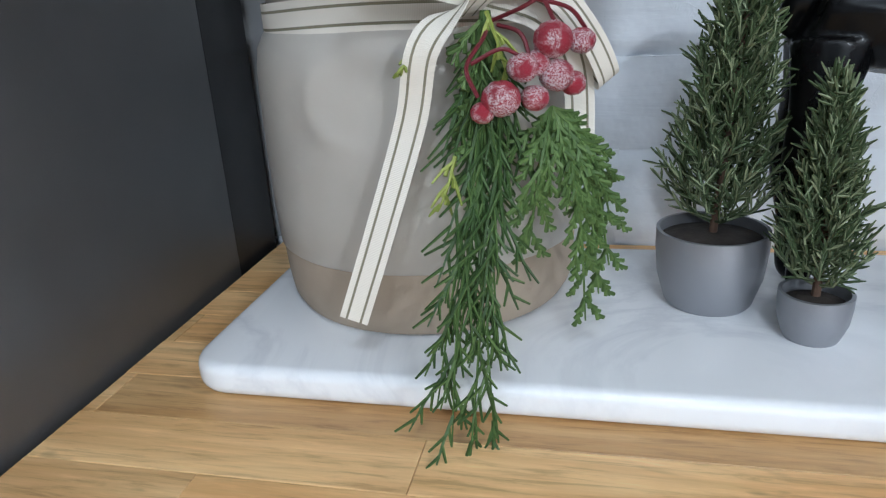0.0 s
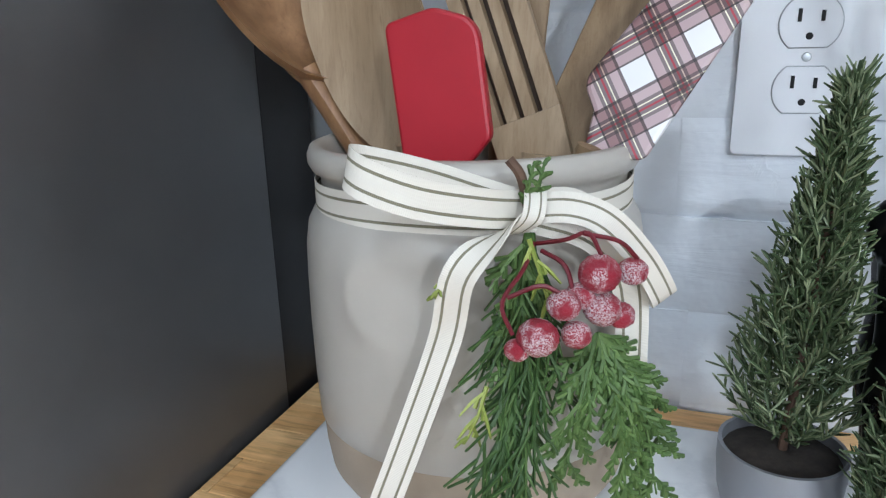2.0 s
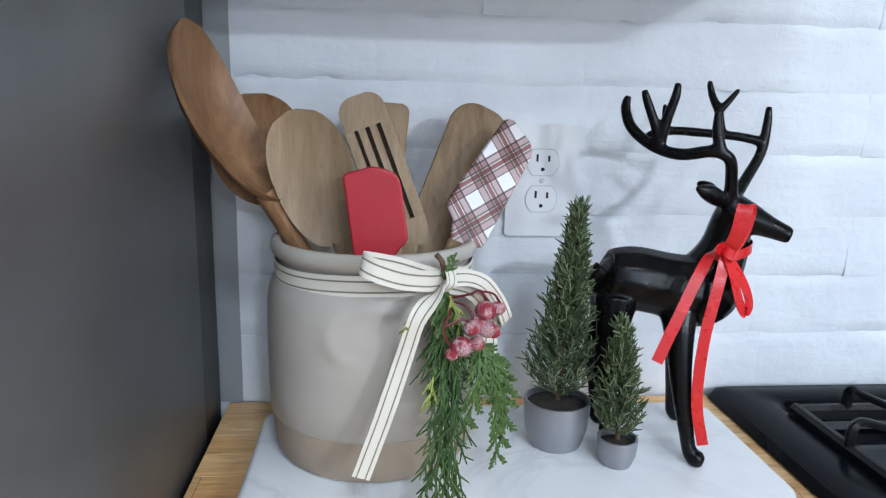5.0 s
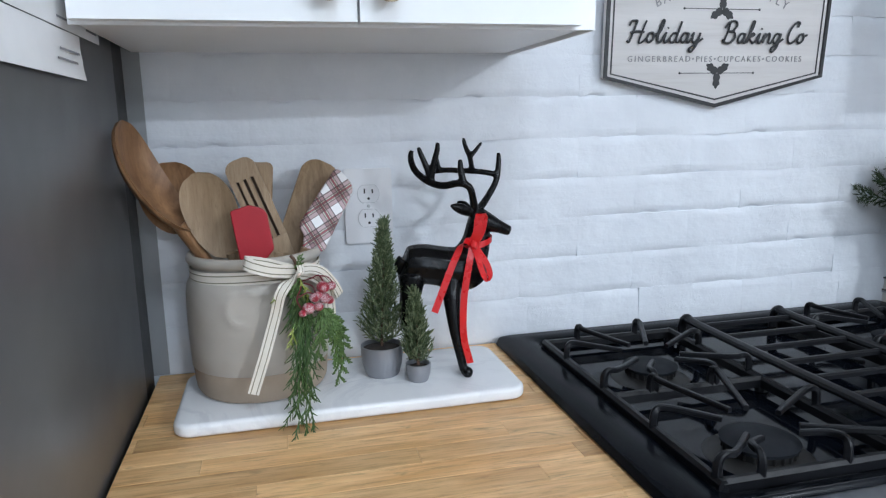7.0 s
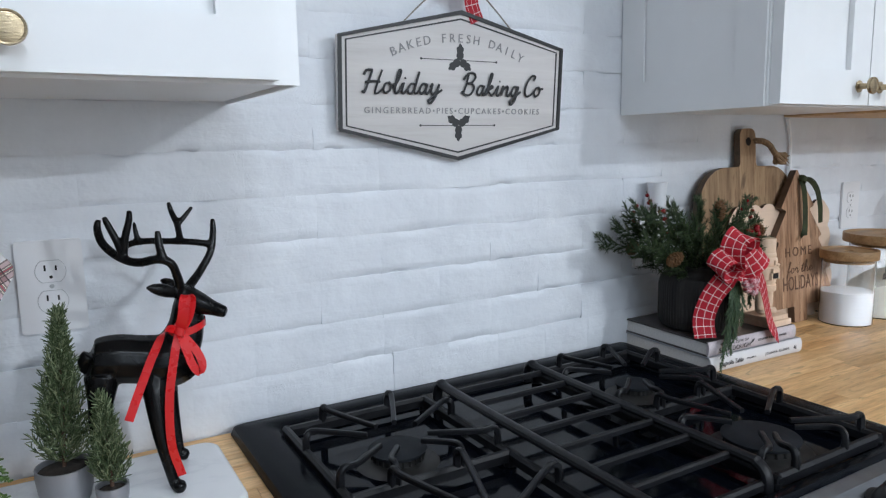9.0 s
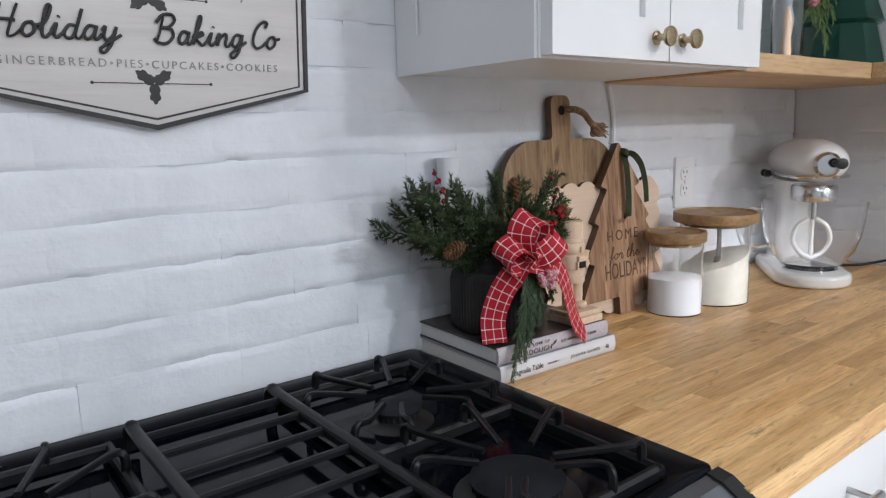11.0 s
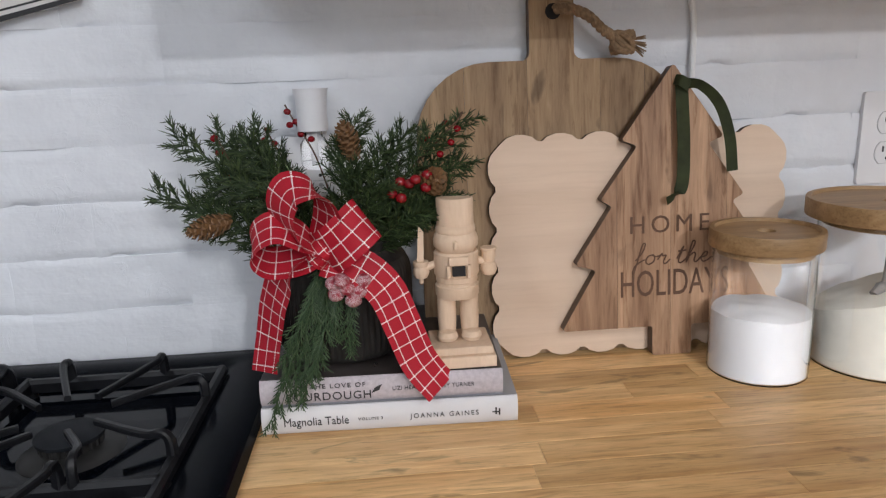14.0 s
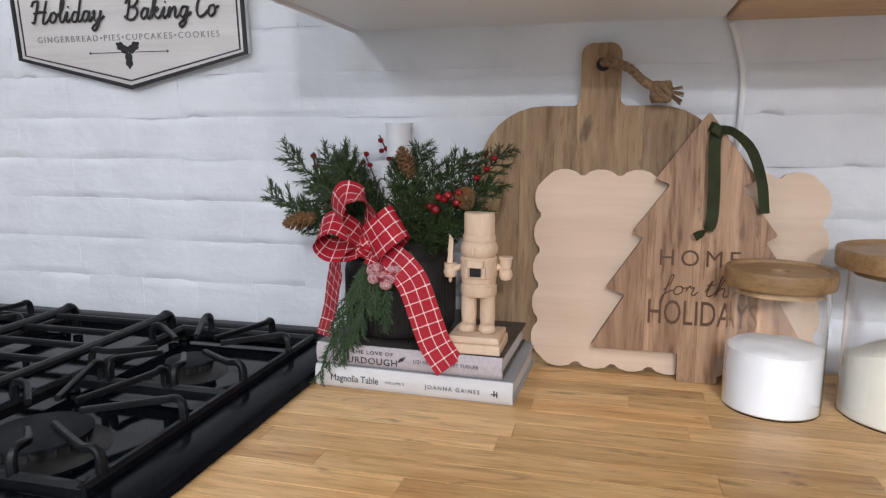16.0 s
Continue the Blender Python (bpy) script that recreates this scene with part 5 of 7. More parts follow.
def sign():
    ob = thing("hanging_sign", "white hexagonal wooden sign with black border and lettering", "sign", pose(SC.x, -0.0215, SC.z, 4.0) @ Matrix.Scale(0.988, 4))
    part("board", plate(hexagon(0.2135, 0.0705, 0.1195, 0.1205), 0.012, 0.001), SIGN_FACE, ob)

    def ringed(name, o, i, d):
        bm = bmesh.new()
        a = [[bm.verts.new((x, y, z)) for x, z in o] for y in (0.0, -d)]
        b = [[bm.verts.new((x, y, z)) for x, z in i] for y in (0.0, -d)]
        for k in range(6):
            j = (k + 1) % 6
            for q in ((a[1][k], a[1][j], b[1][j], b[1][k]), (a[0][k], a[0][j], a[1][j], a[1][k]), (b[0][j], b[0][k], b[1][k], b[1][j])):
                bm.faces.new(q)
        bmesh.ops.recalc_face_normals(bm, faces=bm.faces[:])
        return part(name, bm, SIGN_BLACK, ob, "black border", smooth=0)

    ringed("border", hexagon(0.2145, 0.0710, 0.1205, 0.1215), hexagon(0.2085, 0.0675, 0.1140, 0.1150), 0.003)
    ringed("border_line", hexagon(0.2025, 0.0645, 0.1080, 0.1090), hexagon(0.1998, 0.063, 0.1052, 0.1062), 0.0006)
    face = lambda x, z, rz=0.0, y=-0.0006: Matrix.Translation((x, y, z)) @ pose(0, 0, 0, 90, 0, 0) @ pose(0, 0, 0, 0, 0, rz)
    # arched words, letter by letter
    words, R = "BAKED FRESH DAILY", 0.30
    step = 0.0157
    for k, ch in enumerate(words):
        if ch == " ":
            continue
        a = (k - (len(words) - 1) / 2) * step / R
        lettering(ch, 0.0195, ob, face(R * math.sin(a), 0.076 - R * (1 - math.cos(a)), -math.degrees(a)), SIGN_GREY)
    for word, x0, k in (("Holiday", -0.172, 0.0362), ("Baking", 0.004, 0.0345), ("Co", 0.130, 0.0345)):
        x = x0
        for ch in word:
            adv, strokes = SCRIPT[ch]
            bm = bmesh.new()
            for st in strokes:
                pts = [(x + (px + 0.22 * pz) * k, -0.0030, -0.013 + pz * 0.0345) for px, pz in st]
                tube(smooth_path(pts, 6), 0.0015, 8, bm, squash=1.3)
            part("raised_letter", bm, SIGN_BLACK, ob)
            x += adv * k
    lettering("GINGERBREAD\u2022PIES\u2022CUPCAKES\u2022COOKIES", 0.0138, ob, face(-0.002, -0.040), SIGN_GREY, spacing=1.38)

    def holly(zc, up):
        for a0 in ((90, 215, 325) if up else (-90, 35, 145)):
            a0 = radians(a0)
            o = []
            for k in range(20):
                f = k / 20 * 2 * math.pi
                rr = 0.0105 * (1 + 0.16 * math.cos(6 * f))
                o.append((0.013 * math.cos(f) * (1 + 0.10 * math.cos(5 * f)), 0.0068 * math.sin(f) * (1 + 0.22 * math.cos(6 * f))))
            c = Vector((0.0125 * math.cos(a0), 0.0125 * math.sin(a0)))
            pts = [(c.x + x * math.cos(a0) - z * math.sin(a0), zc + c.y + x * math.sin(a0) + z * math.cos(a0)) for x, z in o]
            leaf = plate(pts, -0.0006)
            part("holly_leaf", leaf, SIGN_BLACK, ob, smooth=0)
        for s in (-1, 1):
            part("rule", box(min(s * 0.012, s * 0.072), max(s * 0.012, s * 0.072), -0.0006, 0.0, zc - 0.0006, zc + 0.0006), SIGN_BLACK, ob, smooth=0)
            part("rule_dot", lathe([(0.0021, 0), (0, 0.0007)], 12, at=(s * 0.0725, 0, zc), axis=(0, -1, 0)), SIGN_BLACK, ob)

    holly(0.042, True)
    holly(-0.063, False)
    for s in (-1, 1):
        part("string", tube(smooth_path([(s * 0.112, 0.002, 0.088), (s * 0.06, 0.004, 0.135), (0.004 * s, 0.006, 0.178)], 4), 0.0012, 6), SIGN_STRING, ob, "thin twine")
    return ob


SIGN_STRING = plain("grey_twine", (0.25, 0.22, 0.19), 0.9)
sign()


def gingham(name, base, line, cell=0.0150, lw=0.040, dash=0.0030):
    """A red ribbon with a stitched white grid, laid on the diagonal or straight by its UVs."""
    n = Nodes(name, 0.62, 0, 0.25)
    uv = n.add("ShaderNodeTexCoord").outputs["UV"]
    sep = n.add("ShaderNodeSeparateXYZ")
    n.link(uv, sep.inputs[0])

    def math_(op, a, b=None):
        m = n.t.nodes.new("ShaderNodeMath")
        m.operation = op
        for i, v in enumerate((a, b)):
            if v is None:
                continue
            if isinstance(v, (int, float)):
                m.inputs[i].default_value = v
            else:
                n.link(v, m.inputs[i])
        return m.outputs[0]

    u = math_("DIVIDE", sep.outputs[0], cell)
    v = math_("MULTIPLY", sep.outputs[1], 3.0)
    masks = []
    for p, q in ((u, v), (v, u)):
        d = math_("ABSOLUTE", math_("SUBTRACT", math_("FRACT", p), 0.5))
        on = math_("LESS_THAN", d, lw)
        st = math_("LESS_THAN", math_("FRACT", math_("MULTIPLY", q, 6.0)), 0.74)
        masks.append(math_("MULTIPLY", on, st))
    m = math_("MAXIMUM", masks[0], masks[1])
    weave = n.add("ShaderNodeTexNoise", Scale=900.0, Detail=2.0)
    n.link(uv, weave.inputs["Vector"])
    cloth = n.ramp(weave.outputs["Fac"], [(0.3, scaled(base, 0.8)), (0.7, scaled(base, 1.2))])
    n.colour(n.mix(cloth, line, m))
    n.bump(m, 0.3, 0.0006)
    n.bump(weave.outputs["Fac"], 0.2, 0.0004)
    return n.m


CHECK = gingham("red_check_ribbon", (0.39, 0.009, 0.022), (0.80, 0.74, 0.72))
ob = thing("sign_ribbon", "red checked ribbon tied at the sign's hanger", "ribbon", pose(0.0085, -0.010, 0.023))
part("tail", strip([(0.222, -0.018, 1.575), (0.232, -0.022, 1.55), (0.236, -0.020, 1.525), (0.247, -0.019, 1.500)], (1, 0, 0.2), 0.026), CHECK, ob)
part("tail", strip([(0.220, -0.018, 1.575), (0.204, -0.020, 1.555), (0.196, -0.019, 1.535)], (1, 0, -0.2), 0.024), CHECK, ob)
part("knot", strip([(0.212, -0.008, 1.578), (0.214, -0.022, 1.579), (0.228, -0.022, 1.579), (0.230, -0.008, 1.578)], (0, 0, 1), 0.014), CHECK, ob)
part("hook", lathe([(0.004, 0), (0.004, 0.012), (0, 0.013)], 12, at=(0.2145, -0.001, 1.574), axis=(0, -1, 0)), STEEL, ob)

# ---- books ----
LINEN = plain("lilac_grey_linen", (0.50, 0.45, 0.475), 0.85, vary=0.12, scale=260, bump=0.3, bscale=700)
COVER_DARK = plain("dark_printed_cover", (0.05, 0.042, 0.04), 0.3, vary=0.6, scale=26)
COVER_WHITE = plain("white_book_cloth", (0.66, 0.65, 0.66), 0.7, vary=0.04)
COVER_GREY = plain("grey_book_cover", (0.36, 0.37, 0.40), 0.5, vary=0.05)
PAGES = plain("page_edges", (0.66, 0.64, 0.62), 0.8, vary=0.1, scale=300)
PRINT = plain("black_print", (0.03, 0.028, 0.03), 0.6)


def book(name, m, w, d, h, cover, spine, label, words):
    """Spine along -y; covers stand proud of the pages."""
    ob = thing(name, label, "book", m, "stacked cook books")
    part("page_block", box(0.003, w - 0.004, -d + 0.006, -0.004, 0.003, h - 0.003), PAGES, ob, smooth=0)
    part("cover", box(0, w, -d + 0.004, 0, 0, 0.0028, 0.0006, 1), cover, ob, smooth=0)
    part("cover", box(0, w, -d + 0.004, 0, h - 0.0028, h, 0.0006, 1), cover, ob, smooth=0)
    bm = bmesh.new()
    rings = []
    for x in (0, w):
        rings.append([bm.verts.new((x, -d + 0.0045 - 0.0045 * math.sin(math.pi * k / 10) ** 0.6, h * k / 10)) for k in range(11)] + [bm.verts.new((x, -d + 0.0062, h * (10 - k) / 10)) for k in range(11)])
    c = len(rings[0])
    for k in range(c):
        j = (k + 1) % c
        bm.faces.new((rings[0][k], rings[1][k], rings[1][j], rings[0][j]))
    bm.faces.new(rings[0][::-1])
    bm.faces.new(rings[1])
    bmesh.ops.recalc_face_normals(bm, faces=bm.faces[:])
    sp = part("spine", bm, spine, ob)
    for txt, size, x, z, sx, spc in words:
        lettering(txt, size, sp, Matrix.Translation((x, -d - 0.0003, z)) @ pose(0, 0, 0, 90, 0, 0) @ Matrix.Diagonal((sx, 1, 1, 1)), PRINT, 0.0003, spacing=spc)
    return ob, sp


BOOKS = pose(0.6325, 0.006, Z, 0, 0, -2.1)
_, sp = book("cook_book", BOOKS @ pose(0, 0.006, 0.0003), 0.256, 0.228, 0.0285, COVER_GREY, COVER_WHITE, "thick white clothbound cook book lying on the worktop", [("Magnolia Table", 0.0125, 0.054, 0.0135, 0.86, 1.0), ("VOLUME 3", 0.0042, 0.108, 0.0135, 1.1, 1.2), ("JOANNA GAINES", 0.0072, 0.182, 0.0135, 0.98, 1.35)])
part("emblem", box(0.233, 0.2345, -0.2286, -0.2278, 0.0105, 0.0175), PRINT, sp)
part("emblem", box(0.2365, 0.238, -0.2286, -0.2278, 0.0095, 0.0165), PRINT, sp)
part("emblem", box(0.230, 0.238, -0.2286, -0.2278, 0.0125, 0.0137), PRINT, sp)
_, sp = book("cook_book", BOOKS @ pose(0.0, 0.007, 0.0292), 0.242, 0.224, 0.0270, COVER_DARK, LINEN, "lilac grey linen cook book lying on a white one", [("FOR THE LOVE OF", 0.0068, 0.067, 0.0195, 1.15, 1.2), ("SOURDOUGH", 0.0120, 0.068, 0.0085, 1.05, 1.1), ("LIZI HEAPS & ASHLEY TURNER", 0.0062, 0.172, 0.0135, 0.9, 1.1)])
part("wheat_mark", plate([(0.110, 0.010), (0.118, 0.013), (0.121, 0.019), (0.114, 0.016)], -0.0004), PRINT, sp).location = (0, -0.2244, 0)
ZT = Z + 0.0566


# ---- dark ribbed vase with evergreens ----
def vase_material():
    n = Nodes("ribbed_black_clay", 0.6, 0, 0.22)
    v = n.coords()
    f = n.noise(n.coords((1, 1, 0.15)), 60, 4)
    n.colour(n.ramp(f, [(0.3, (0.013, 0.012, 0.012)), (0.7, (0.036, 0.033, 0.031))]))
    n.bump(n.noise(v, 200, 3), 0.15, 0.0008)
    return n.m


BEFORE_VASE = {o.name for o in bpy.data.objects}
VASE_M = vase_material()
VX, VY = 0.690, -0.137
ob = thing("vase", "matt charcoal ribbed pottery vase on the books", "vase", pose(VX, VY, ZT))
prof = [(0.0, 0.0), (0.062, 0.0), (0.069, 0.003), (0.0735, 0.012), (0.0745, 0.03), (0.0745, 0.082), (0.0735, 0.092), (0.069, 0.101), (0.062, 0.106), (0.0595, 0.111), (0.0605, 0.117), (0.064, 0.121), (0.064, 0.124), (0.061, 0.1255), (0.057, 0.124), (0.054, 0.116), (0.056, 0.10), (0.066, 0.085), (0.066, 0.01), (0, 0.009)]
fine = []
for (r0, z0), (r1, z1) in zip(prof, prof[1:]):
    fine.append((r0, z0))
fine.append(prof[-1])
part("rim", lathe(fine[7:], 96, closed=False), VASE_M, ob, smooth=50)
bm = lathe(fine[:8], 288, closed=False)
for v in bm.verts:
    r = math.hypot(v.co.x, v.co.y)
    if r > 0.0725 and v.co.z < 0.09:
        a = math.atan2(v.co.y, v.co.x)
        k = 1 + 0.012 * math.cos(72 * a)
        v.co.x *= k
        v.co.y *= k
part("pot", bm, VASE_M, ob, smooth=50)

DEEP = foliage("deep_cypress", (0.030, 0.062, 0.026), (0.075, 0.115, 0.055))
FIR = foliage("dark_fir", (0.018, 0.036, 0.012), (0.080, 0.118, 0.042))
CONE = plain("pine_cone", (0.17, 0.085, 0.035), 0.6, vary=0.35, scale=120)
GLOSS_RED = plain("glossy_red_berry", (0.23, 0.006, 0.011), 0.16, vary=0.05, spec=0.6)
V0 = Vector((VX, VY, ZT + 0.115))


def fir_branch(bm, start, mid, tip, twigs=11, length=0.030, needles=15):
    P = [Vector(p) for p in smooth_path([start, mid, tip], 8)]
    tube(P, [0.0013 * (1 - 0.6 * i / (len(P) - 1)) for i in range(len(P))], 5, bm)
    axis = (P[-1] - P[0]).normalized()

    def needle_row(a, b, n, ln):
        e = (b - a).normalized()
        for k in range(n):
            o = a.lerp(b, (k + 0.5) / n)
            w = rand_dir(e * 0.95, 0.46)
            l = ln * rng.uniform(0.7, 1.15)
            tube([o, o + w * l * 0.55, o + w * l], [0.00042, 0.00058, 0.00024], 3, bm)

    for i in range(len(P) // 3, len(P) - 1):
        needle_row(P[i], P[i + 1], 4, 0.011)
    for k in range(twigs):
        f = 0.22 + 0.78 * k / twigs
        i = min(len(P) - 2, int(f * (len(P) - 1)))
        d = (P[i + 1] - P[i]).normalized()
        s = d.cross(Vector((0.2, -1, 0.1))).normalized() * (1 if k % 2 else -1)
        w = rand_dir(d * 0.85 + s * 0.65, 0.16)
        ln = length * (1.08 - 0.55 * f) * rng.uniform(0.8, 1.15)
        q = P[i] + w * ln
        tube([P[i], q], [0.0008, 0.0004], 4, bm)
        needle_row(P[i], q, needles, 0.010)


ob = thing("evergreen_arrangement", "dark fir and cedar branches arranged in the vase", "greenery")
ends = [(0.522, -0.032, 1.136), (0.574, -0.050, 1.193), (0.596, -0.045, 1.165), (0.550, -0.045, 1.165), (0.507, -0.165, 1.152), (0.530, -0.155, 1.207), (0.556, -0.09, 1.204), (0.540, -0.165, 1.126), (0.535, -0.120, 1.125), (0.604, -0.13, 1.206), (0.622, -0.175, 1.176), (0.714, -0.11, 1.212), (0.702, -0.165, 1.190), (0.745, -0.15, 1.190), (0.836, -0.135, 1.215), (0.800, -0.165, 1.205), (0.828, -0.165, 1.170), (0.812, -0.190, 1.140), (0.795, -0.175, 1.118), (0.760, -0.190, 1.150), (0.575, -0.10, 1.190), (0.590, -0.18, 1.165), (0.630, -0.20, 1.140), (0.718, -0.19, 1.165), (0.575, -0.16, 1.160), (0.600, -0.15, 1.195), (0.780, -0.20, 1.125), (0.735, -0.205, 1.150), (0.770, -0.12, 1.200)]
for e in ends:
    bm = bmesh.new()
    e = Vector(e)
    s = V0 + Vector(((e.x - VX) * 0.18, (e.y - VY) * 0.4, -0.03))
    mid = s.lerp(e, 0.5) + Vector((0, -0.006, 0.018 + rng.uniform(-0.008, 0.008)))
    fir_branch(bm, s, mid, e, 22, 0.034, 30)
    part("branch", bm, FIR, ob)
for pts in ([(0.688, -0.200, 1.105), (0.668, -0.228, 1.06), (0.648, -0.240, 1.0), (0.625, -0.246, 0.935)], [(0.690, -0.205, 1.10), (0.676, -0.230, 1.05), (0.660, -0.238, 0.99), (0.640, -0.243, 0.955)], [(0.694, -0.205, 1.095), (0.690, -0.226, 1.05), (0.684, -0.230, 1.01)], [(0.686, -0.205, 1.09), (0.664, -0.232, 1.02), (0.640, -0.244, 0.965)], [(0.690, -0.208, 1.10), (0.660, -0.236, 1.03), (0.634, -0.246, 0.972), (0.615, -0.250, 0.925)], [(0.684, -0.21, 1.09), (0.655, -0.240, 1.03), (0.632, -0.246, 0.985)], [(0.692, -0.21, 1.08), (0.676, -0.236, 1.02), (0.662, -0.242, 0.970)], [(0.688, -0.21, 1.07), (0.668, -0.238, 1.0), (0.646, -0.246, 0.945)], [(0.700, -0.21, 1.08), (0.700, -0.228, 1.03), (0.698, -0.228, 0.995)], [(0.724, -0.205, 1.085), (0.736, -0.216, 1.05), (0.742, -0.214, 1.015)]):
    bm = bmesh.new()
    hanging(bm, pts, 0.00085, 24, 0.027, 0.30, 6, Vector((1, 0.1, 0)), 0.4)
    part("hanging_shoot", bm, DEEP, ob)


def pine_cone(c, axis, length, r):
    ob = thing("pine_cone", "small brown open pine cone among the fir branches", "pine cone", group="pine cones in the arrangement")
    a = Vector(axis).normalized()
    turn = Vector((0, 0, 1)).rotation_difference(a).to_matrix()
    part("core", lathe([(0, -length / 2), (r * 0.55, -length * 0.35), (r * 0.6, 0), (r * 0.35, length * 0.35), (0, length / 2)], 12, at=c, axis=axis), CONE, ob)
    bm = bmesh.new()
    n = 64
    for k in range(n):
        f = (k + 0.5) / n
        z = (f - 0.5) * length
        ang = k * 2.39996
        rr = r * (math.sin(math.pi * min(1, f * 0.85 + 0.14)) ** 0.7)
        d = Vector((math.cos(ang), math.sin(ang), 0))
        s = Vector((-d.y, d.x, 0))
        o, w = d * rr * 0.45 + Vector((0, 0, z)), rr * 0.48
        tip = d * rr + Vector((0, 0, z + rr * 0.45))
        vs = [o - s * w * 0.4, o + s * w * 0.4, tip + s * w * 0.6, tip + d * rr * 0.12 + Vector((0, 0, 0.001)), tip - s * w * 0.6]
        top = [bm.verts.new(Vector(c) + turn @ (v + Vector((0, 0, 0.0008)))) for v in vs]
        bot = [bm.verts.new(Vector(c) + turn @ (v - Vector((0, 0, 0.0008)))) for v in vs]
        bm.faces.new(top)
        bm.faces.new(bot[::-1])
        for i in range(5):
            j = (i + 1) % 5
            bm.faces.new((top[j], top[i], bot[i], bot[j]))
    part("shell", bm, CONE, ob, smooth=0)


pine_cone((0.566, -0.185, 1.116), (-1, -0.25, -0.25), 0.046, 0.0115)
pine_cone((0.604, -0.046, 1.118), (-0.8, -0.4, -0.45), 0.040, 0.0115)
pine_cone((0.707, -0.165, 1.192), (-0.25, -0.2, 1), 0.044, 0.0115)
pine_cone((0.790, -0.185, 1.150), (0.3, -0.9, 0.2), 0.030, 0.0135)

ob = thing("berry_pick", "glossy red berries on dark twigs among the fir", "berries")
for p in ((0.772, -0.20, 1.155), (0.748, -0.198, 1.142), (0.757, -0.204, 1.138), (0.782, -0.196, 1.146), (0.784, -0.192, 1.158), (0.757, -0.19, 1.152), (0.766, -0.192, 1.150)):
    berry(ob, p, 0.0056, GLOSS_RED)
for p in ((0.808, -0.15, 1.205), (0.820, -0.15, 1.199), (0.812, -0.16, 1.186), (0.800, -0.165, 1.175), (0.788, -0.155, 1.190)):
    berry(ob, p, 0.0040, GLOSS_RED)
for p in ((0.634, -0.052, 1.220), (0.643, -0.052, 1.208), (0.636, -0.055, 1.205), (0.648, -0.056, 1.194), (0.660, -0.062, 1.188), (0.610, -0.048, 1.200), (0.604, -0.046, 1.188), (0.616, -0.05, 1.184), (0.600, -0.05, 1.172), (0.575, -0.15, 1.185), (0.572, -0.15, 1.200), (0.582, -0.155, 1.160)):
    berry(ob, p, 0.0042, GLOSS_RED)
for pts in ([(0.690, -0.12, 1.10), (0.664, -0.07, 1.17), (0.642, -0.053, 1.207), (0.632, -0.052, 1.228)], [(0.680, -0.12, 1.10), (0.625, -0.06, 1.17), (0.606, -0.047, 1.203)], [(0.67, -0.12, 1.10), (0.60, -0.15, 1.155), (0.572, -0.15, 1.205)], [(0.70, -0.15, 1.09), (0.75, -0.18, 1.13), (0.782, -0.19, 1.152)], [(0.71, -0.14, 1.10), (0.78, -0.155, 1.17), (0.818, -0.15, 1.205), (0.826, -0.15, 1.216)]):
    part("twig", tube(smooth_path(pts, 6), 0.0011, 6), BARK, ob)
ob = thing("berry_cluster", "small cluster of frosted berries under the checked bow", "berries")
for p in ((0.690, -0.244, 1.056), (0.701, -0.246, 1.062), (0.712, -0.244, 1.058), (0.696, -0.248, 1.070), (0.706, -0.246, 1.050), (0.688, -0.242, 1.066), (0.716, -0.242, 1.068)):
    berry(ob, p, 0.0078, FROST)

# checked bow
ob = thing("checked_bow", "red checked ribbon bow with long tails on the vase", "ribbon")
B = Vector((0.677, -0.230, 1.096))
bo = lambda x, y, z: tuple(B + Vector((x, y, z)))
W = 0.042
part("loop", strip([bo(0, 0, 0), bo(-0.018, -0.006, 0.017), bo(-0.038, -0.010, 0.027), bo(-0.056, -0.008, 0.020), bo(-0.062, -0.004, 0.004), bo(-0.048, 0.0, -0.009), bo(-0.02, 0.0, -0.007), bo(0, 0, 0)], [(0.3, -0.7, -0.3)] + [(0.12, -0.78, -0.62)] * 6 + [(0.3, -0.7, -0.3)], W * 0.95), CHECK, ob)
part("loop", strip([bo(-0.004, 0, 0), bo(-0.024, -0.008, 0.018), bo(-0.032, -0.014, 0.042), bo(-0.022, -0.018, 0.062), bo(0.000, -0.016, 0.060), bo(0.010, -0.010, 0.040), bo(0.006, -0.002, 0.016), bo(0, 0, 0)], [(0.62, -0.62, -0.48)] * 8, W), CHECK, ob)
part("loop", strip([bo(0, 0, -0.004), bo(0.012, -0.018, 0.004), bo(0.028, -0.026, 0.018), bo(0.042, -0.020, 0.030), bo(0.046, -0.006, 0.030), bo(0.034, 0.006, 0.016), bo(0.012, 0.004, 0.0), bo(0, 0, -0.004)], [(0.55, -0.25, -0.75)] * 8, W * 1.05), CHECK, ob)
part("tail", strip([bo(0.004, 0, -0.006), bo(0.036, -0.012, -0.016), bo(0.060, -0.012, -0.040), bo(0.075, -0.012, -0.078), bo(0.089, -0.013, -0.115), bo(0.109, -0.016, -0.143)], [(0.7, 0.1, 0.7), (0.8, 0.25, 0.55), (0.9, 0.35, 0.3), (0.9, 0.40, 0.22), (0.9, 0.40, 0.2), (0.9, 0.40, -0.1)], W * 0.92), CHECK, ob)
part("tail", strip([bo(-0.006, 0, -0.004), bo(-0.034, -0.002, -0.018), bo(-0.050, 0.012, -0.050), bo(-0.060, 0.020, -0.090), bo(-0.066, 0.010, -0.124)], [(0.6, -0.5, 0.4), (0.65, -0.65, 0.2), (0.72, -0.68, 0.1), (0.74, -0.66, 0.0), (0.74, -0.66, 0.0)], W * 0.9), CHECK, ob)
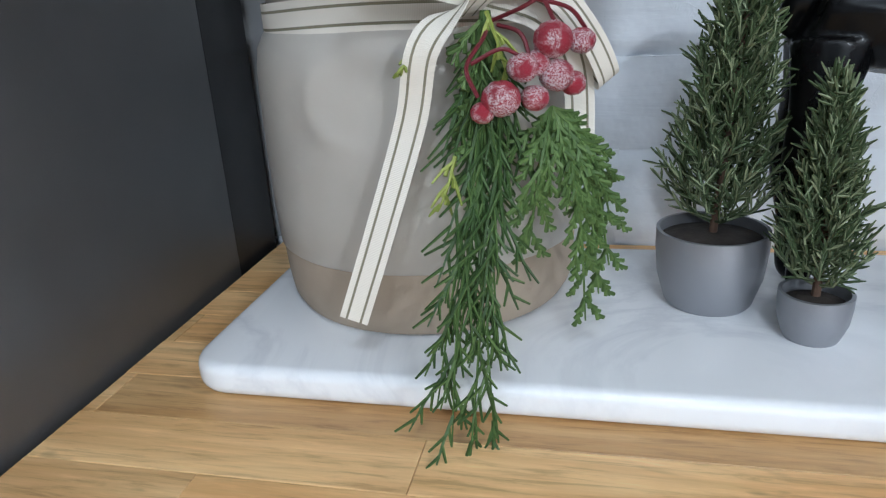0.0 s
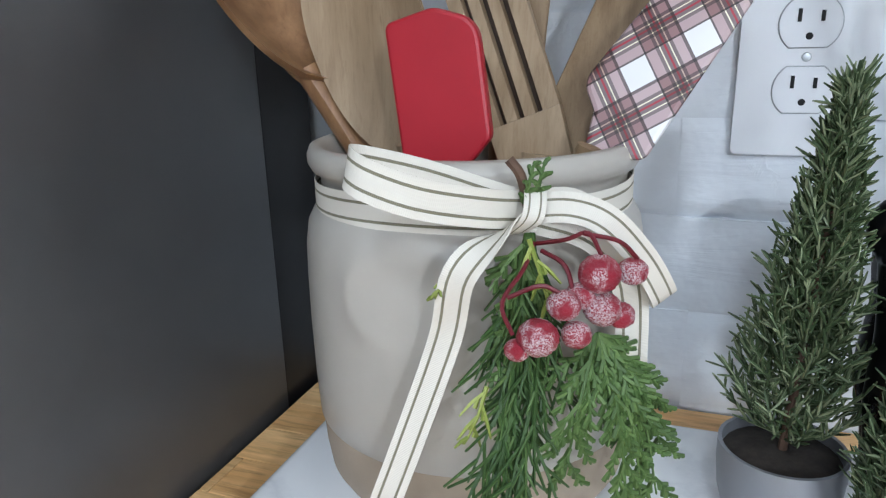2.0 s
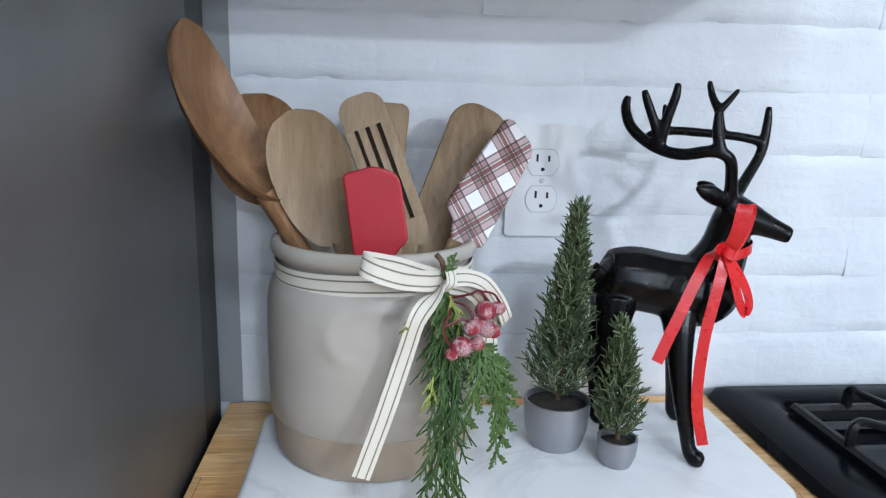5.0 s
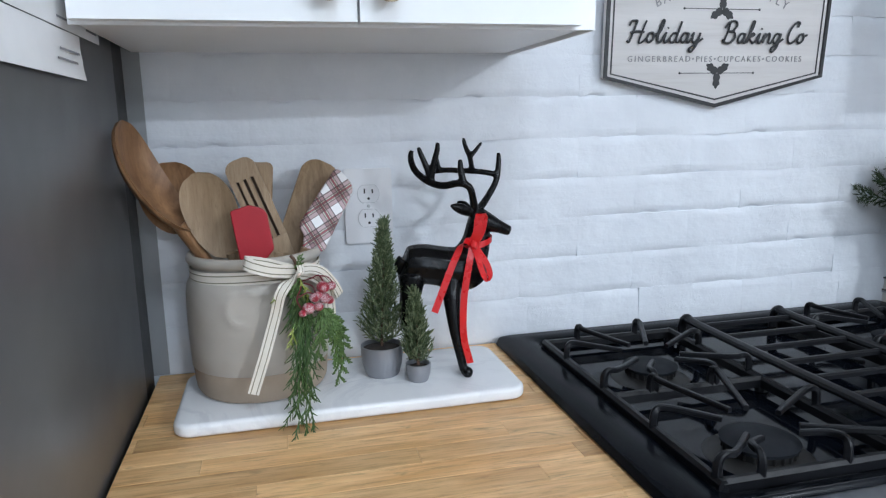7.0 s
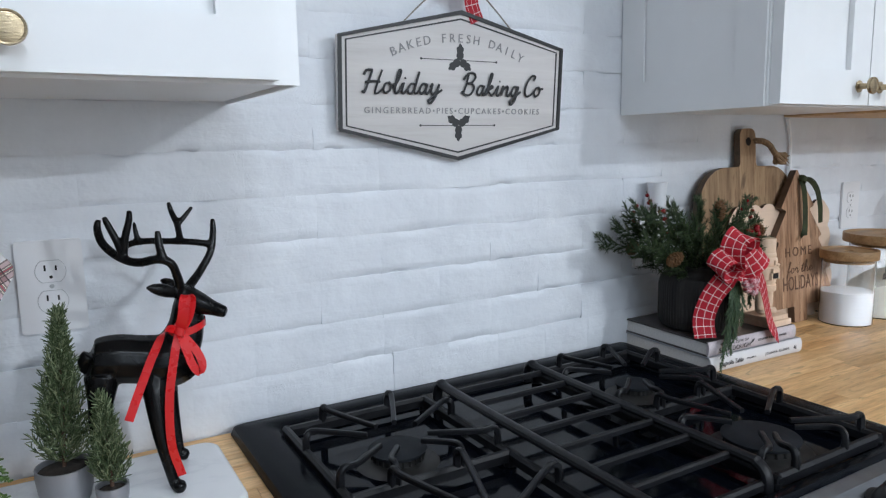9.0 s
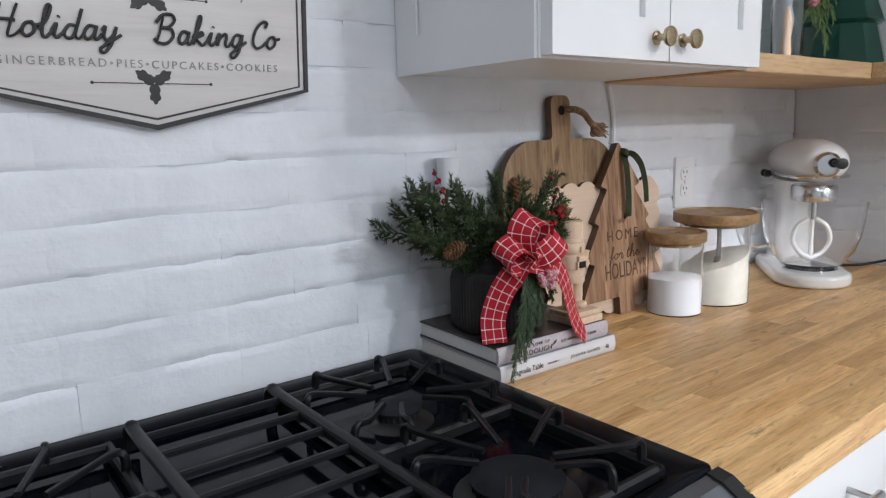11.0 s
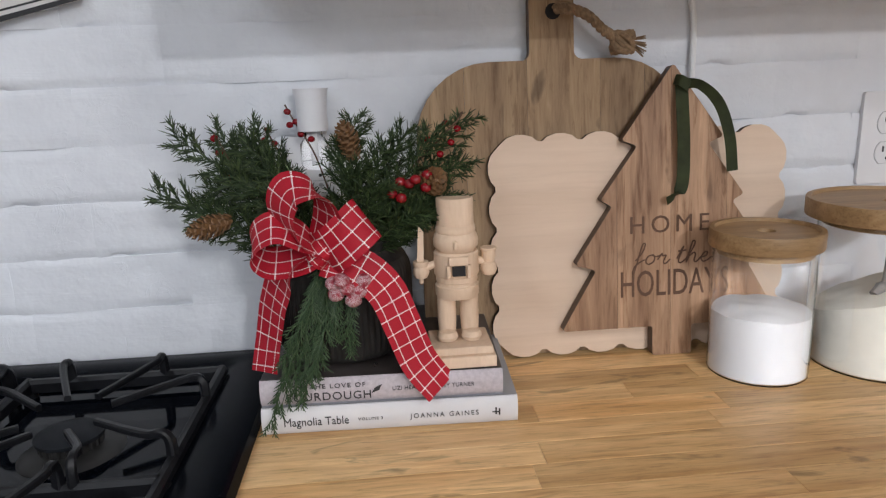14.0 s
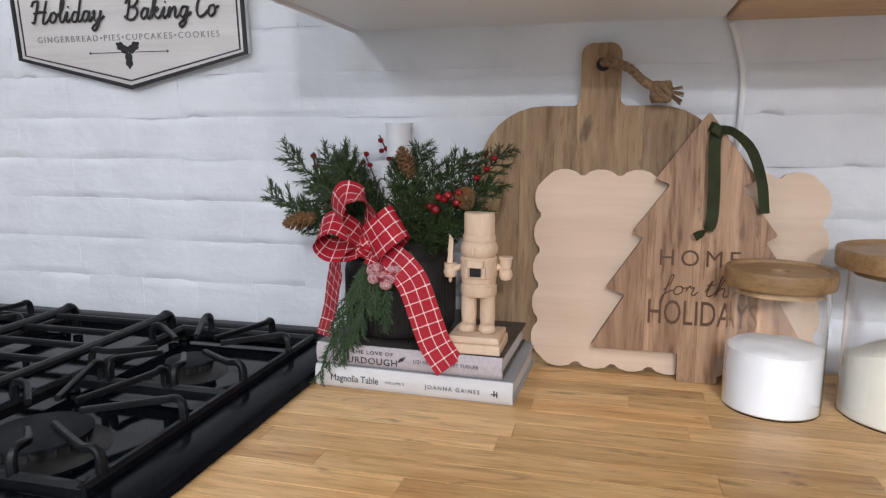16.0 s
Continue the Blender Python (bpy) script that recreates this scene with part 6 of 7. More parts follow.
part("knot", strip([bo(-0.010, 0.002, 0.010), bo(-0.004, -0.012, 0.004), bo(0.004, -0.014, -0.006), bo(0.012, 0.002, -0.012)], (0.7, 0, 0.7), 0.022), CHECK, ob)

for o in bpy.data.objects:
    if o.parent is None and o.name not in BEFORE_VASE:
        o.matrix_world = pose(0.018, 0.022, 0) @ o.matrix_world

# ---- wooden nutcracker figure ----
RAW_WOOD = wood("raw_basswood", (0.64, 0.46, 0.32), (0.79, 0.60, 0.45), (40, 40, 8), 0.65, spread=0.02, fine=0.2, streak=0.12)
bm = bmesh.new()
NX, NY = 0.828, -0.172
zb = ZT
box(NX - 0.034, NX + 0.034, NY - 0.040, NY + 0.024, zb, zb + 0.012, 0.001, 1, bm)
box(NX - 0.0315, NX + 0.0315, NY - 0.034, NY + 0.022, zb + 0.0118, zb + 0.020, 0.001, 1, bm)
ob0 = zb + 0.020
for s in (-1, 1):
    lathe([(0, 0), (0.0095, 0.001), (0.0110, 0.005), (0.0090, 0.010), (0, 0.013)], 20, bm, at=(NX + s * 0.0125, NY - 0.010, ob0))
    lathe([(0.0088, 0.004), (0.0098, 0.022), (0.0095, 0.046)], 20, bm, at=(NX + s * 0.0118, NY - 0.002, ob0))
zz = ob0 + 0.046
lathe([(0.0215, 0), (0.0225, 0.002), (0.0225, 0.012), (0.021, 0.013), (0.0205, 0.016), (0.0215, 0.017), (0.0215, 0.022), (0.0205, 0.023)], 36, bm, at=(NX, NY, zz))
lathe([(0.0225, 0.023), (0.0230, 0.024), (0.0230, 0.046), (0.0215, 0.048)], 36, bm, at=(NX, NY, zz))
lathe([(0.019, 0.048), (0.0225, 0.053), (0.0232, 0.059), (0.0215, 0.065), (0.0195, 0.067)], 36, bm, at=(NX, NY, zz))
lathe([(0.0198, 0.067), (0.0205, 0.069), (0.0198, 0.074), (0.0190, 0.075), (0.0188, 0.101), (0.0180, 0.1025), (0, 0.103)], 36, bm, at=(NX, NY, zz))
box(NX - 0.010, NX + 0.010, NY - 0.0262, NY - 0.015, zz + 0.037, zz + 0.046, 0.0008, 1, bm)
box(NX - 0.012, NX - 0.0085, NY - 0.0250, NY - 0.015, zz + 0.024, zz + 0.037, 0.0005, 1, bm)
box(NX + 0.0085, NX + 0.012, NY - 0.0250, NY - 0.015, zz + 0.024, zz + 0.037, 0.0005, 1, bm)
box(NX - 0.0045, NX - 0.001, NY - 0.0262, NY - 0.018, zz + 0.053, zz + 0.062, 0.0008, 1, bm)
for s in (-1, 1):
    ax = NX + s * 0.0335
    if s > 0:
        lathe([(0.0062, 0.034), (0.0072, 0.040), (0.0075, 0.0455), (0.0085, 0.0462), (0.0085, 0.0485), (0, 0.049)], 18, bm, at=(ax, NY, zz))
    else:
        lathe([(0.006, 0.030), (0.008, 0.034), (0.008, 0.0375), (0, 0.038)], 18, bm, at=(ax - 0.003, NY, zz))
    lathe([(0, 0.018), (0.0065, 0.0205), (0.0088, 0.026), (0.0075, 0.032), (0.004, 0.035)], 18, bm, at=(ax - (0.003 if s < 0 else 0), NY, zz))
lathe([(0, 0.012), (0.0022, 0.0145), (0.0022, 0.02)], 10, bm, at=(NX - 0.0365, NY, zz))
tube([(NX - 0.022, NY, zz + 0.034), (NX - 0.033, NY, zz + 0.030)], 0.004, 8, bm)
tube([(NX + 0.022, NY, zz + 0.036), (NX + 0.0335, NY, zz + 0.032)], 0.004, 8, bm)
pv = plate([(NX - 0.0405, zz + 0.036), (NX - 0.0335, zz + 0.036), (NX - 0.0325, zz + 0.068), (NX - 0.0375, zz + 0.075)], 0.003)
for v in pv.verts:
    v.co.y += NY - 0.0015
me = bpy.data.meshes.new("tmp")
pv.to_mesh(me)
pv.free()
bm.from_mesh(me)
bpy.data.meshes.remove(me)
was = set(bm.faces)
box(NX - 0.0065, NX + 0.0065, NY - 0.0256, NY - 0.018, zz + 0.0265, zz + 0.0365, 0.0, 1, bm)
for f in bm.faces:
    if f not in was:
        f.material_index = 1
single("nutcracker_figure", bm, [RAW_WOOD, SLOT], "plain unpainted wooden nutcracker figure standing on the books", "figurine")

# ---- plug-in fragrance warmer ----
GLASS = Nodes("clear_glass", 0.02)
GLASS.colour((1, 1, 1))
GLASS.b.inputs["Transmission Weight"].default_value = 1.0
GLASS.b.inputs["IOR"].default_value = 1.45
GLASS = GLASS.m
ob = thing("plug_in_warmer", "white plug-in fragrance warmer with a clear bottle", "air freshener", pose(0.680, -0.030, 1.152))
part("shade", lathe([(0.0175, 0.045), (0.0180, 0.050), (0.0170, 0.065), (0.0185, 0.085), (0.0205, 0.093), (0.0185, 0.093), (0.0155, 0.088), (0.0, 0.087)], 32), PLASTIC, ob)
bt = part("bottle", lathe([(0, 0.0), (0.014, 0.001), (0.0165, 0.006), (0.0165, 0.030), (0.0110, 0.038), (0.0100, 0.0445)], 32, closed=False), GLASS, ob, "clear glass bottle")
bt.visible_shadow = False
part("wick", tube([(0, 0, 0.006), (0, 0, 0.048)], 0.003, 10), PLASTIC, ob)
part("plug", box(-0.014, 0.014, 0.012, 0.0215, 0.036, 0.066, 0.003, 2), PLASTIC, ob)

# ---- boards leaning on the wall ----
BIG_WOOD = wood("brown_board", (0.185, 0.110, 0.058), (0.40, 0.272, 0.160), (30, 30, 3.2), 0.6, spread=0.13, fine=0.6, streak=0.8, knots=0.6)
ACACIA = wood("acacia_board", (0.185, 0.090, 0.047), (0.55, 0.345, 0.215), (26, 26, 2.2), 0.5, spread=0.30, fine=0.45, streak=1.0, knots=0.5)
MAPLE = wood("maple_board", (0.66, 0.49, 0.36), (0.77, 0.60, 0.465), (1.6, 22, 22), 0.55, spread=0.03, fine=0.12, streak=0.1)
SCORCHED = plain("scorched_edge", (0.060, 0.032, 0.020), 0.8, vary=0.3, scale=60)
BURNT = plain("burnt_lettering", (0.11, 0.055, 0.032), 0.8)


EDGE_BROWN = plain("oiled_edge", (0.085, 0.048, 0.028), 0.55, vary=0.3, scale=60)


def dark_sided(bm):
    """The cut sides take the second material."""
    bm.normal_update()
    for f in bm.faces:
        f.material_index = 1 if abs(f.normal.y) < 0.5 else 0
    return bm


def lean(x, y, deg):
    return pose(x, y, Z + 0.0005, -deg)


def clipped(outline, x0, x1):
    """The part of an outline between two uprights."""
    for edge, sign in ((x0, 1), (x1, -1)):
        out = []
        for (ax, az), (bx, bz) in zip(outline, outline[1:] + outline[:1]):
            ia, ib = sign * (ax - edge) >= 0, sign * (bx - edge) >= 0
            if ia:
                out.append((ax, az))
            if ia != ib:
                f = (edge - ax) / (bx - ax)
                out.append((edge, az + (bz - az) * f))
        outline = out
    return outline


ob = thing("cutting_board", "large brown wooden paddle board leaning on the brick", "board", lean(0.963, -0.0545, 4.2))
big = rounded([(-0.163, 0.0, 0.012), (0.163, 0.0, 0.012), (0.163, 0.3575, 0.088), (0.0265, 0.3575, 0.010), (0.0265, 0.4405, 0.016), (-0.0265, 0.4405, 0.016), (-0.0265, 0.3575, 0.010), (-0.163, 0.3575, 0.088)], 8)
for a, b in zip((-0.17, -0.105, -0.03, 0.058, 0.112), (-0.105, -0.03, 0.058, 0.112, 0.17)):
    part("plank", dark_sided(plate(clipped(big, a, b - 0.0003), 0.016, 0.0)), [BIG_WOOD, EDGE_BROWN], ob, smooth=20)
part("hanging_hole", lathe([(0.0092, 0), (0, 0.0006)], 20, at=(0.002, 0.0, 0.412), axis=(0, -1, 0)), SLOT, ob)
JUTE = plain("jute_rope", (0.22, 0.140, 0.080), 0.9, vary=0.35, scale=220, bump=0.8, bscale=260)
rope = thing("rope_loop", "knotted jute rope hanging from the paddle board", "rope", pose(0.013, -0.004, 0.005))
for k in (0, 1):
    core = smooth_path([(0.950, -0.036, 1.318), (0.965, -0.046, 1.316), (0.985, -0.048, 1.308), (1.003, -0.048, 1.292), (1.020, -0.048, 1.282)], 14)
    tw = [tuple(Vector(p) + 0.0029 * Vector((0.3, math.cos(i * 0.7 + k * math.pi), math.sin(i * 0.7 + k * math.pi)))) for i, p in enumerate(core)]
    part("strand", tube(tw, 0.0040, 8), JUTE, rope)
bm = bmesh.new()
for k in range(5):
    a = k * 1.25
    lp = [(1.026 + 0.010 * math.cos(t + a), -0.048 + 0.007 * math.sin(t * 1.0 + a * 0.7), 1.278 + 0.010 * math.sin(t)) for t in (j * 0.52 for j in range(13))]
    tube(lp, 0.0042, 7, bm)
part("knot", bm, JUTE, rope)
bm = bmesh.new()
for k in range(26):
    d = Vector((1, rng.uniform(-0.35, 0.25), rng.uniform(-0.75, 0.55))).normalized()
    o = Vector((1.030, -0.048, 1.277))
    tube([o, o + d * 0.012, o + d * 0.024 + Vector((0, 0, -0.003))], [0.001, 0.0008, 0.0004], 4, bm)
part("frayed_end", bm, JUTE, rope)


def scalloped(nx, ny, r):
    """Half-round bites out along every side of a board."""
    out = []
    w, h = nx * r * 2, ny * r * 2
    seg = 7
    def run(c0, d, n, a0):
        for i in range(n):
            cx, cz = c0[0] + d[0] * (2 * i + 1) * r, c0[1] + d[1] * (2 * i + 1) * r
            for k in range(1, seg):
                a = a0 + math.pi * k / seg
                out.append((cx + 1.0 * r * math.cos(a) * 0.98, cz + 0.62 * r * math.sin(a) if abs(d[0]) else cz + r * math.sin(a) * 0.98) if abs(d[0]) else (cx + 0.62 * r * math.cos(a), cz + r * math.sin(a) * 0.98))
    run((-w / 2, 0.0), (1, 0), nx, math.pi)
    run((w / 2, 0.0), (0, 1), ny, -math.pi / 2)
    run((w / 2, h), (-1, 0), nx, 0.0)
    run((-w / 2, h), (0, -1), ny, math.pi / 2)
    return out


ob = thing("scalloped_board", "pale maple board with scalloped edges leaning behind the tree", "board", lean(1.0655, -0.068, 4.9))
sc = [(x, z + 0.0165) for x, z in scalloped(7, 5, 0.0242)]
part("panel", dark_sided(plate(sc, 0.009)), [MAPLE, SCORCHED], ob, smooth=0)

ob = thing("tree_board", "acacia tree-shaped board with burnt holiday lettering", "board", lean(1.0995, -0.086, 5.2))
half = [(0.0245, 0.0), (0.0245, 0.037), (0.137, 0.037), (0.094, 0.110), (0.119, 0.118), (0.074, 0.186), (0.088, 0.194), (0.043, 0.256), (0.062, 0.263), (0.0, 0.349)]
tree = [(x, z) for x, z in half] + [(-x, z) for x, z in reversed(half[:-1])]
tree = rounded([(x, z, 0.003) for x, z in tree], 3)
for a, b in zip((-0.14, -0.068, -0.002, 0.067), (-0.068, -0.002, 0.067, 0.14)):
    c = clipped(tree, a, b - 0.0003)
    part("plank", dark_sided(plate(c, 0.016, 0.0)), [ACACIA, EDGE_BROWN], ob, smooth=20)
fw = lambda x, z: Matrix.Translation((x, -0.0003, z)) @ pose(0, 0, 0, 90, 0, 0)
lettering("HOME", 0.030, ob, fw(-0.004, 0.161), BURNT, spacing=1.35)
lettering("HOLIDAYS", 0.046, ob, fw(0.002, 0.089) @ Matrix.Diagonal((0.62, 1, 1, 1)), BURNT, spacing=1.0)
x = -0.047
for ch in "for the":
    if ch == " ":
        x += 0.009
        continue
    adv, strokes = SCRIPT[ch]
    bm = bmesh.new()
    for st in strokes:
        tube(smooth_path([(x + (px + 0.2 * pz) * 0.031, -0.0002, 0.114 + pz * 0.025) for px, pz in st], 6), 0.0009, 6, bm)
    part("script_letter", bm, BURNT, ob)
    x += adv * 0.031
VELVET = plain("green_velvet", (0.024, 0.032, 0.009), 0.85, vary=0.3, scale=60)
rb = thing("velvet_ribbon", "dark green velvet ribbon tied at the tree board's top", "ribbon")
tb = lambda x, z, y=-0.004: tuple(lean(1.0995, -0.086, 5.2) @ Vector((x, y, z)))
part("tail", strip([tb(0.008, 0.325), tb(0.006, 0.30, -0.012), tb(0.008, 0.25, -0.012), tb(0.006, 0.205, -0.010), tb(-0.012, 0.190, -0.012)], [(1, -0.2, 0)] * 3 + [(0.8, -0.2, 0.5), (0.5, -0.2, 0.9)], 0.0145), VELVET, rb)
part("tail", strip([tb(0.008, 0.325), tb(0.026, 0.322, -0.014), tb(0.048, 0.300, -0.016), tb(0.062, 0.262, -0.014), tb(0.068, 0.222, -0.010)], [(0.4, -0.6, 0.8), (0.3, -0.7, 0.7), (0.8, -0.4, 0.4), (0.95, -0.3, 0.1), (1, -0.2, 0)], 0.0125), VELVET, rb)
part("knot", strip([tb(0.0, 0.330), tb(0.003, 0.328, -0.014), tb(0.012, 0.322, -0.014), tb(0.016, 0.318)], (0.3, 0, 1), 0.012), VELVET, rb)

# ---- white cord down the wall ----
ob = thing("power_cord", "thin white cord running down the brick", "cord")
part("wire", tube(smooth_path([(1.124, -0.010, 1.371), (1.132, -0.009, 1.350), (1.142, -0.008, 1.31), (1.143, -0.008, 1.25), (1.140, -0.008, 1.15), (1.142, -0.008, 1.0), (1.142, -0.008, 0.913)], 6), 0.0040, 8), CABINET, ob)

# ---- glass jars ----
LID = wood("acacia_lid", (0.26, 0.155, 0.07), (0.44, 0.285, 0.15), (3, 45, 45), 0.45, spread=0.08)
SCOOP = plain("dark_scoop", (0.16, 0.15, 0.145), 0.35, 0.6)
SUGAR = plain("white_sugar", (0.60, 0.595, 0.60), 0.9, vary=0.02, scale=200, bump=0.3, bscale=900)
FLOUR = plain("cream_flour", (0.62, 0.585, 0.51), 0.95, vary=0.04, scale=60, bump=0.4, bscale=250)


def jar(x, y, r, h, lid_r, lid_h, fill, fill_m, label, slope=0.0, scoop=False):
    ob = thing("storage_jar", label, "jar", pose(x, y, Z + 0.0003), "glass storage jars with wooden lids")
    g = part("glass", lathe([(0, 0.0), (r - 0.001, 0.0), (r, 0.001), (r, h), (r - 0.0016, h), (r - 0.0016, 0.002), (0, 0.002)], 64, closed=False), GLASS, ob, "clear glass cylinder")
    g.visible_shadow = False
    ri = r - 0.0018
    bm = lathe([(0, 0.0022), (ri - 0.001, 0.0022), (ri, 0.003)] + [(ri, fill)] + [(ri * f, fill + 0.0005) for f in (0.9, 0.75, 0.6, 0.45, 0.3, 0.15)] + [(0, fill + 0.0005)], 48, closed=False)
    for v in bm.verts:
        if v.co.z > fill - 0.001:
            rr = math.hypot(v.co.x, v.co.y)
            v.co.z += slope * (0.8 * v.co.x - 0.6 * v.co.y) / r + 0.003 * noise.noise(v.co * 40 + Vector((x, 0, 0))) + (0.004 * (1 - rr / ri))
    part("contents", bm, fill_m, ob, "pale powder filling", smooth=40)
    lid = part("lid", lathe([(0, h - 0.008), (r - 0.004, h - 0.008), (r - 0.004, h + 0.0002), (lid_r, h + 0.0002), (lid_r + 0.0008, h + 0.002), (lid_r + 0.0008, h + lid_h - 0.002), (lid_r, h + lid_h), (lid_r - 0.005, h + lid_h), (lid_r - 0.0065, h + lid_h - 0.0035), (0.010, h + lid_h - 0.0035), (0.0085, h + lid_h - 0.010), (0, h + lid_h - 0.010)], 64, closed=False), LID, ob, "round wooden lid with a finger hole")
    part("finger_hole", lathe([(0.0082, h + lid_h - 0.0095), (0, h + lid_h - 0.0095)], 20, closed=False), SLOT, lid)
    if scoop:
        part("scoop", tube(smooth_path([(0.0, -0.01, h - 0.002), (-0.002, -0.012, h - 0.04), (-0.006, -0.014, fill + 0.01), (-0.02, -0.02, fill - 0.005)], 5), [0.007] * 6 + [0.0075] * 5 + [0.012] * 5, 12, squash=0.5), SCOOP, ob, "dark metal scoop")
    return ob


jar(1.177, -0.141, 0.0545, 0.147, 0.0590, 0.020, 0.073, SUGAR, "clear glass jar half full of white sugar with wooden lid")
jar(1.322, -0.141, 0.072, 0.172, 0.086, 0.021, 0.088, FLOUR, "larger glass jar half full of flour with wooden lid", 0.027, True)

# ---- stand mixer ----
ENAMEL_W = plain("white_mixer_enamel", (0.78, 0.77, 0.76), 0.16, vary=0.02)
CHROME = plain("chrome", (0.70, 0.70, 0.71), 0.12, 1.0, vary=0.03)


def mixer():
    ob = thing("stand_mixer", "white stand mixer with a clear glass bowl", "mixer", pose(1.709, -0.146, Z + 0.0003, 0, 0, -52))
    base = rounded([(-0.085, -0.19, 0.08), (0.085, -0.19, 0.08), (0.085, 0.14, 0.05), (-0.085, 0.14, 0.05)], 8)
    bm = plate(base, 0.030, 0.010, 4)
    for v in bm.verts:
        v.co = Vector((v.co.x, v.co.z, 0.030 - v.co.y))
    bmesh.ops.recalc_face_normals(bm, faces=bm.faces[:])
    part("base", bm, ENAMEL_W, ob)
    part("column", tube(smooth_path([(0, 0.09, 0.02), (0, 0.092, 0.10), (0, 0.085, 0.18), (0, 0.07, 0.24)], 5), [0.062, 0.058, 0.054, 0.052, 0.05, 0.049, 0.048, 0.047, 0.046, 0.046, 0.047, 0.048, 0.05, 0.052, 0.055, 0.058], 28, squash=0.8), ENAMEL_W, ob)
    head = smooth_path([(0, 0.155, 0.275, 0.030), (0, 0.145, 0.277, 0.050), (0, 0.10, 0.282, 0.064), (0, 0.0, 0.286, 0.066), (0, -0.10, 0.286, 0.062), (0, -0.15, 0.284, 0.055), (0, -0.175, 0.282, 0.040), (0, -0.180, 0.282, 0.020)], 5)
    bm = tube([p[:3] for p in head], [float(p[3]) for p in head], 36)
    for v in bm.verts:
        v.co.z = 0.284 + (v.co.z - 0.284) * 0.80
    part("head", bm, ENAMEL_W, ob)
    bm = bmesh.new()
    for s in (-1, 1):
        tube(smooth_path([(s * 0.052, 0.12, 0.250), (s * 0.0665, 0.0, 0.252), (s * 0.060, -0.12, 0.253), (s * 0.02, -0.178, 0.254)], 8), 0.0085, 8, bm, squash=0.5)
    part("trim_band", bm, CHROME, ob, "chrome band with small dark markings")
    for k in range(6):
        part("marking", box(-0.0755, -0.0735, -0.03 + k * 0.011, -0.022 + k * 0.011, 0.2485, 0.2555), SLOT, ob).location = (0.002, 0, 0)
    for y in (0.06, 0.1):
        part("lever_knob", lathe([(0.006, 0), (0.009, 0.006), (0.009, 0.016), (0, 0.020)], 16, at=(-0.062, y, 0.248), axis=(-1, 0, 0)), BLACK, ob, "black lever knob")
    part("hub", lathe([(0.028, 0), (0.028, 0.012), (0.022, 0.018), (0, 0.019)], 24, at=(0, -0.176, 0.282), axis=(0, -1, 0)), CHROME, ob)
    part("hub_knob", lathe([(0.006, 0), (0.006, 0.02), (0.011, 0.022), (0.012, 0.036), (0, 0.038)], 18, at=(0.012, -0.19, 0.286), axis=(0.2, -1, 0)), BLACK, ob)
    part("planetary", lathe([(0.048, 0.195), (0.050, 0.200), (0.050, 0.226), (0.046, 0.232)], 36, at=(0, -0.095, 0)), CHROME, ob, "brushed metal collar")
    part("shaft", lathe([(0.010, 0.150), (0.010, 0.196)], 16, at=(0, -0.095, 0)), CHROME, ob)
    bm = bmesh.new()
    for s in (-1, 1):
        tube(smooth_path([(0, -0.095, 0.155), (s * 0.030, -0.095, 0.135), (s * 0.040, -0.095, 0.10), (s * 0.022, -0.095, 0.068), (0, -0.095, 0.058)], 6), 0.0055, 8, bm)
    tube([(0, -0.095, 0.155), (0, -0.095, 0.058)], 0.005, 8, bm)
    part("beater", bm, ENAMEL_W, ob, "white coated flat beater")
    bowl = part("bowl", lathe([(0, 0.036), (0.050, 0.036), (0.066, 0.046), (0.090, 0.075), (0.104, 0.115), (0.110, 0.165), (0.113, 0.192), (0.1105, 0.192), (0.107, 0.165), (0.101, 0.116), (0.087, 0.078), (0.064, 0.050), (0, 0.040)], 56, at=(0, -0.095, 0), closed=False), GLASS, ob, "clear glass mixing bowl")
    bowl.visible_shadow = False
    hd = part("bowl_handle", tube(smooth_path([(-0.108, -0.075, 0.165), (-0.135, -0.07, 0.168), (-0.150, -0.068, 0.145), (-0.148, -0.068, 0.105), (-0.125, -0.07, 0.075), (-0.092, -0.078, 0.078)], 6), 0.0075, 12), GLASS, bowl, "glass loop handle")
    hd.visible_shadow = False
    part("bowl_ring", lathe([(0.058, 0.030), (0.060, 0.0355), (0.050, 0.0355)], 36, at=(0, -0.095, 0)), CHROME, ob)
    return ob


mixer()
ob = thing("power_cord", "black mixer cord lying on the worktop by the wall", "cord")
part("wire", tube(smooth_path([(1.75, -0.10, Z + 0.004), (1.84, -0.16, Z + 0.004), (1.90, -0.24, Z + 0.012), (1.935, -0.34, Z + 0.06), (1.943, -0.36, Z + 0.16)], 8), 0.0035, 8), BLACK, ob)

# ---- things on the corner shelf ----
GREEN_GLASS = Nodes("green_glass", 0.05)
GREEN_GLASS.colour((0.010, 0.11, 0.075))
GREEN_GLASS.b.inputs["Transmission Weight"].default_value = 0.75
GREEN_GLASS = GREEN_GLASS.m
ZS = 1.4095
ob = thing("glass_tree", "dark green glass tiered tree jar on the shelf", "ornament", pose(1.775, -0.165, ZS))
tp = [(0, 0.001), (0.110, 0.001), (0.115, 0.006)]
for i, (r0, r1, z0, z1) in enumerate(((0.096, 0.078, 0.006, 0.085), (0.090, 0.066, 0.090, 0.160), (0.076, 0.050, 0.166, 0.230), (0.060, 0.034, 0.236, 0.295), (0.042, 0.006, 0.300, 0.370))):
    tp += [(r0 * 1.2, z0 * 1.15 + 0.003), (r1 * 1.2, z1 * 1.15)]
tp += [(0, 0.43)]
part("body", lathe(tp, 12, closed=False), GREEN_GLASS, ob, smooth=25)
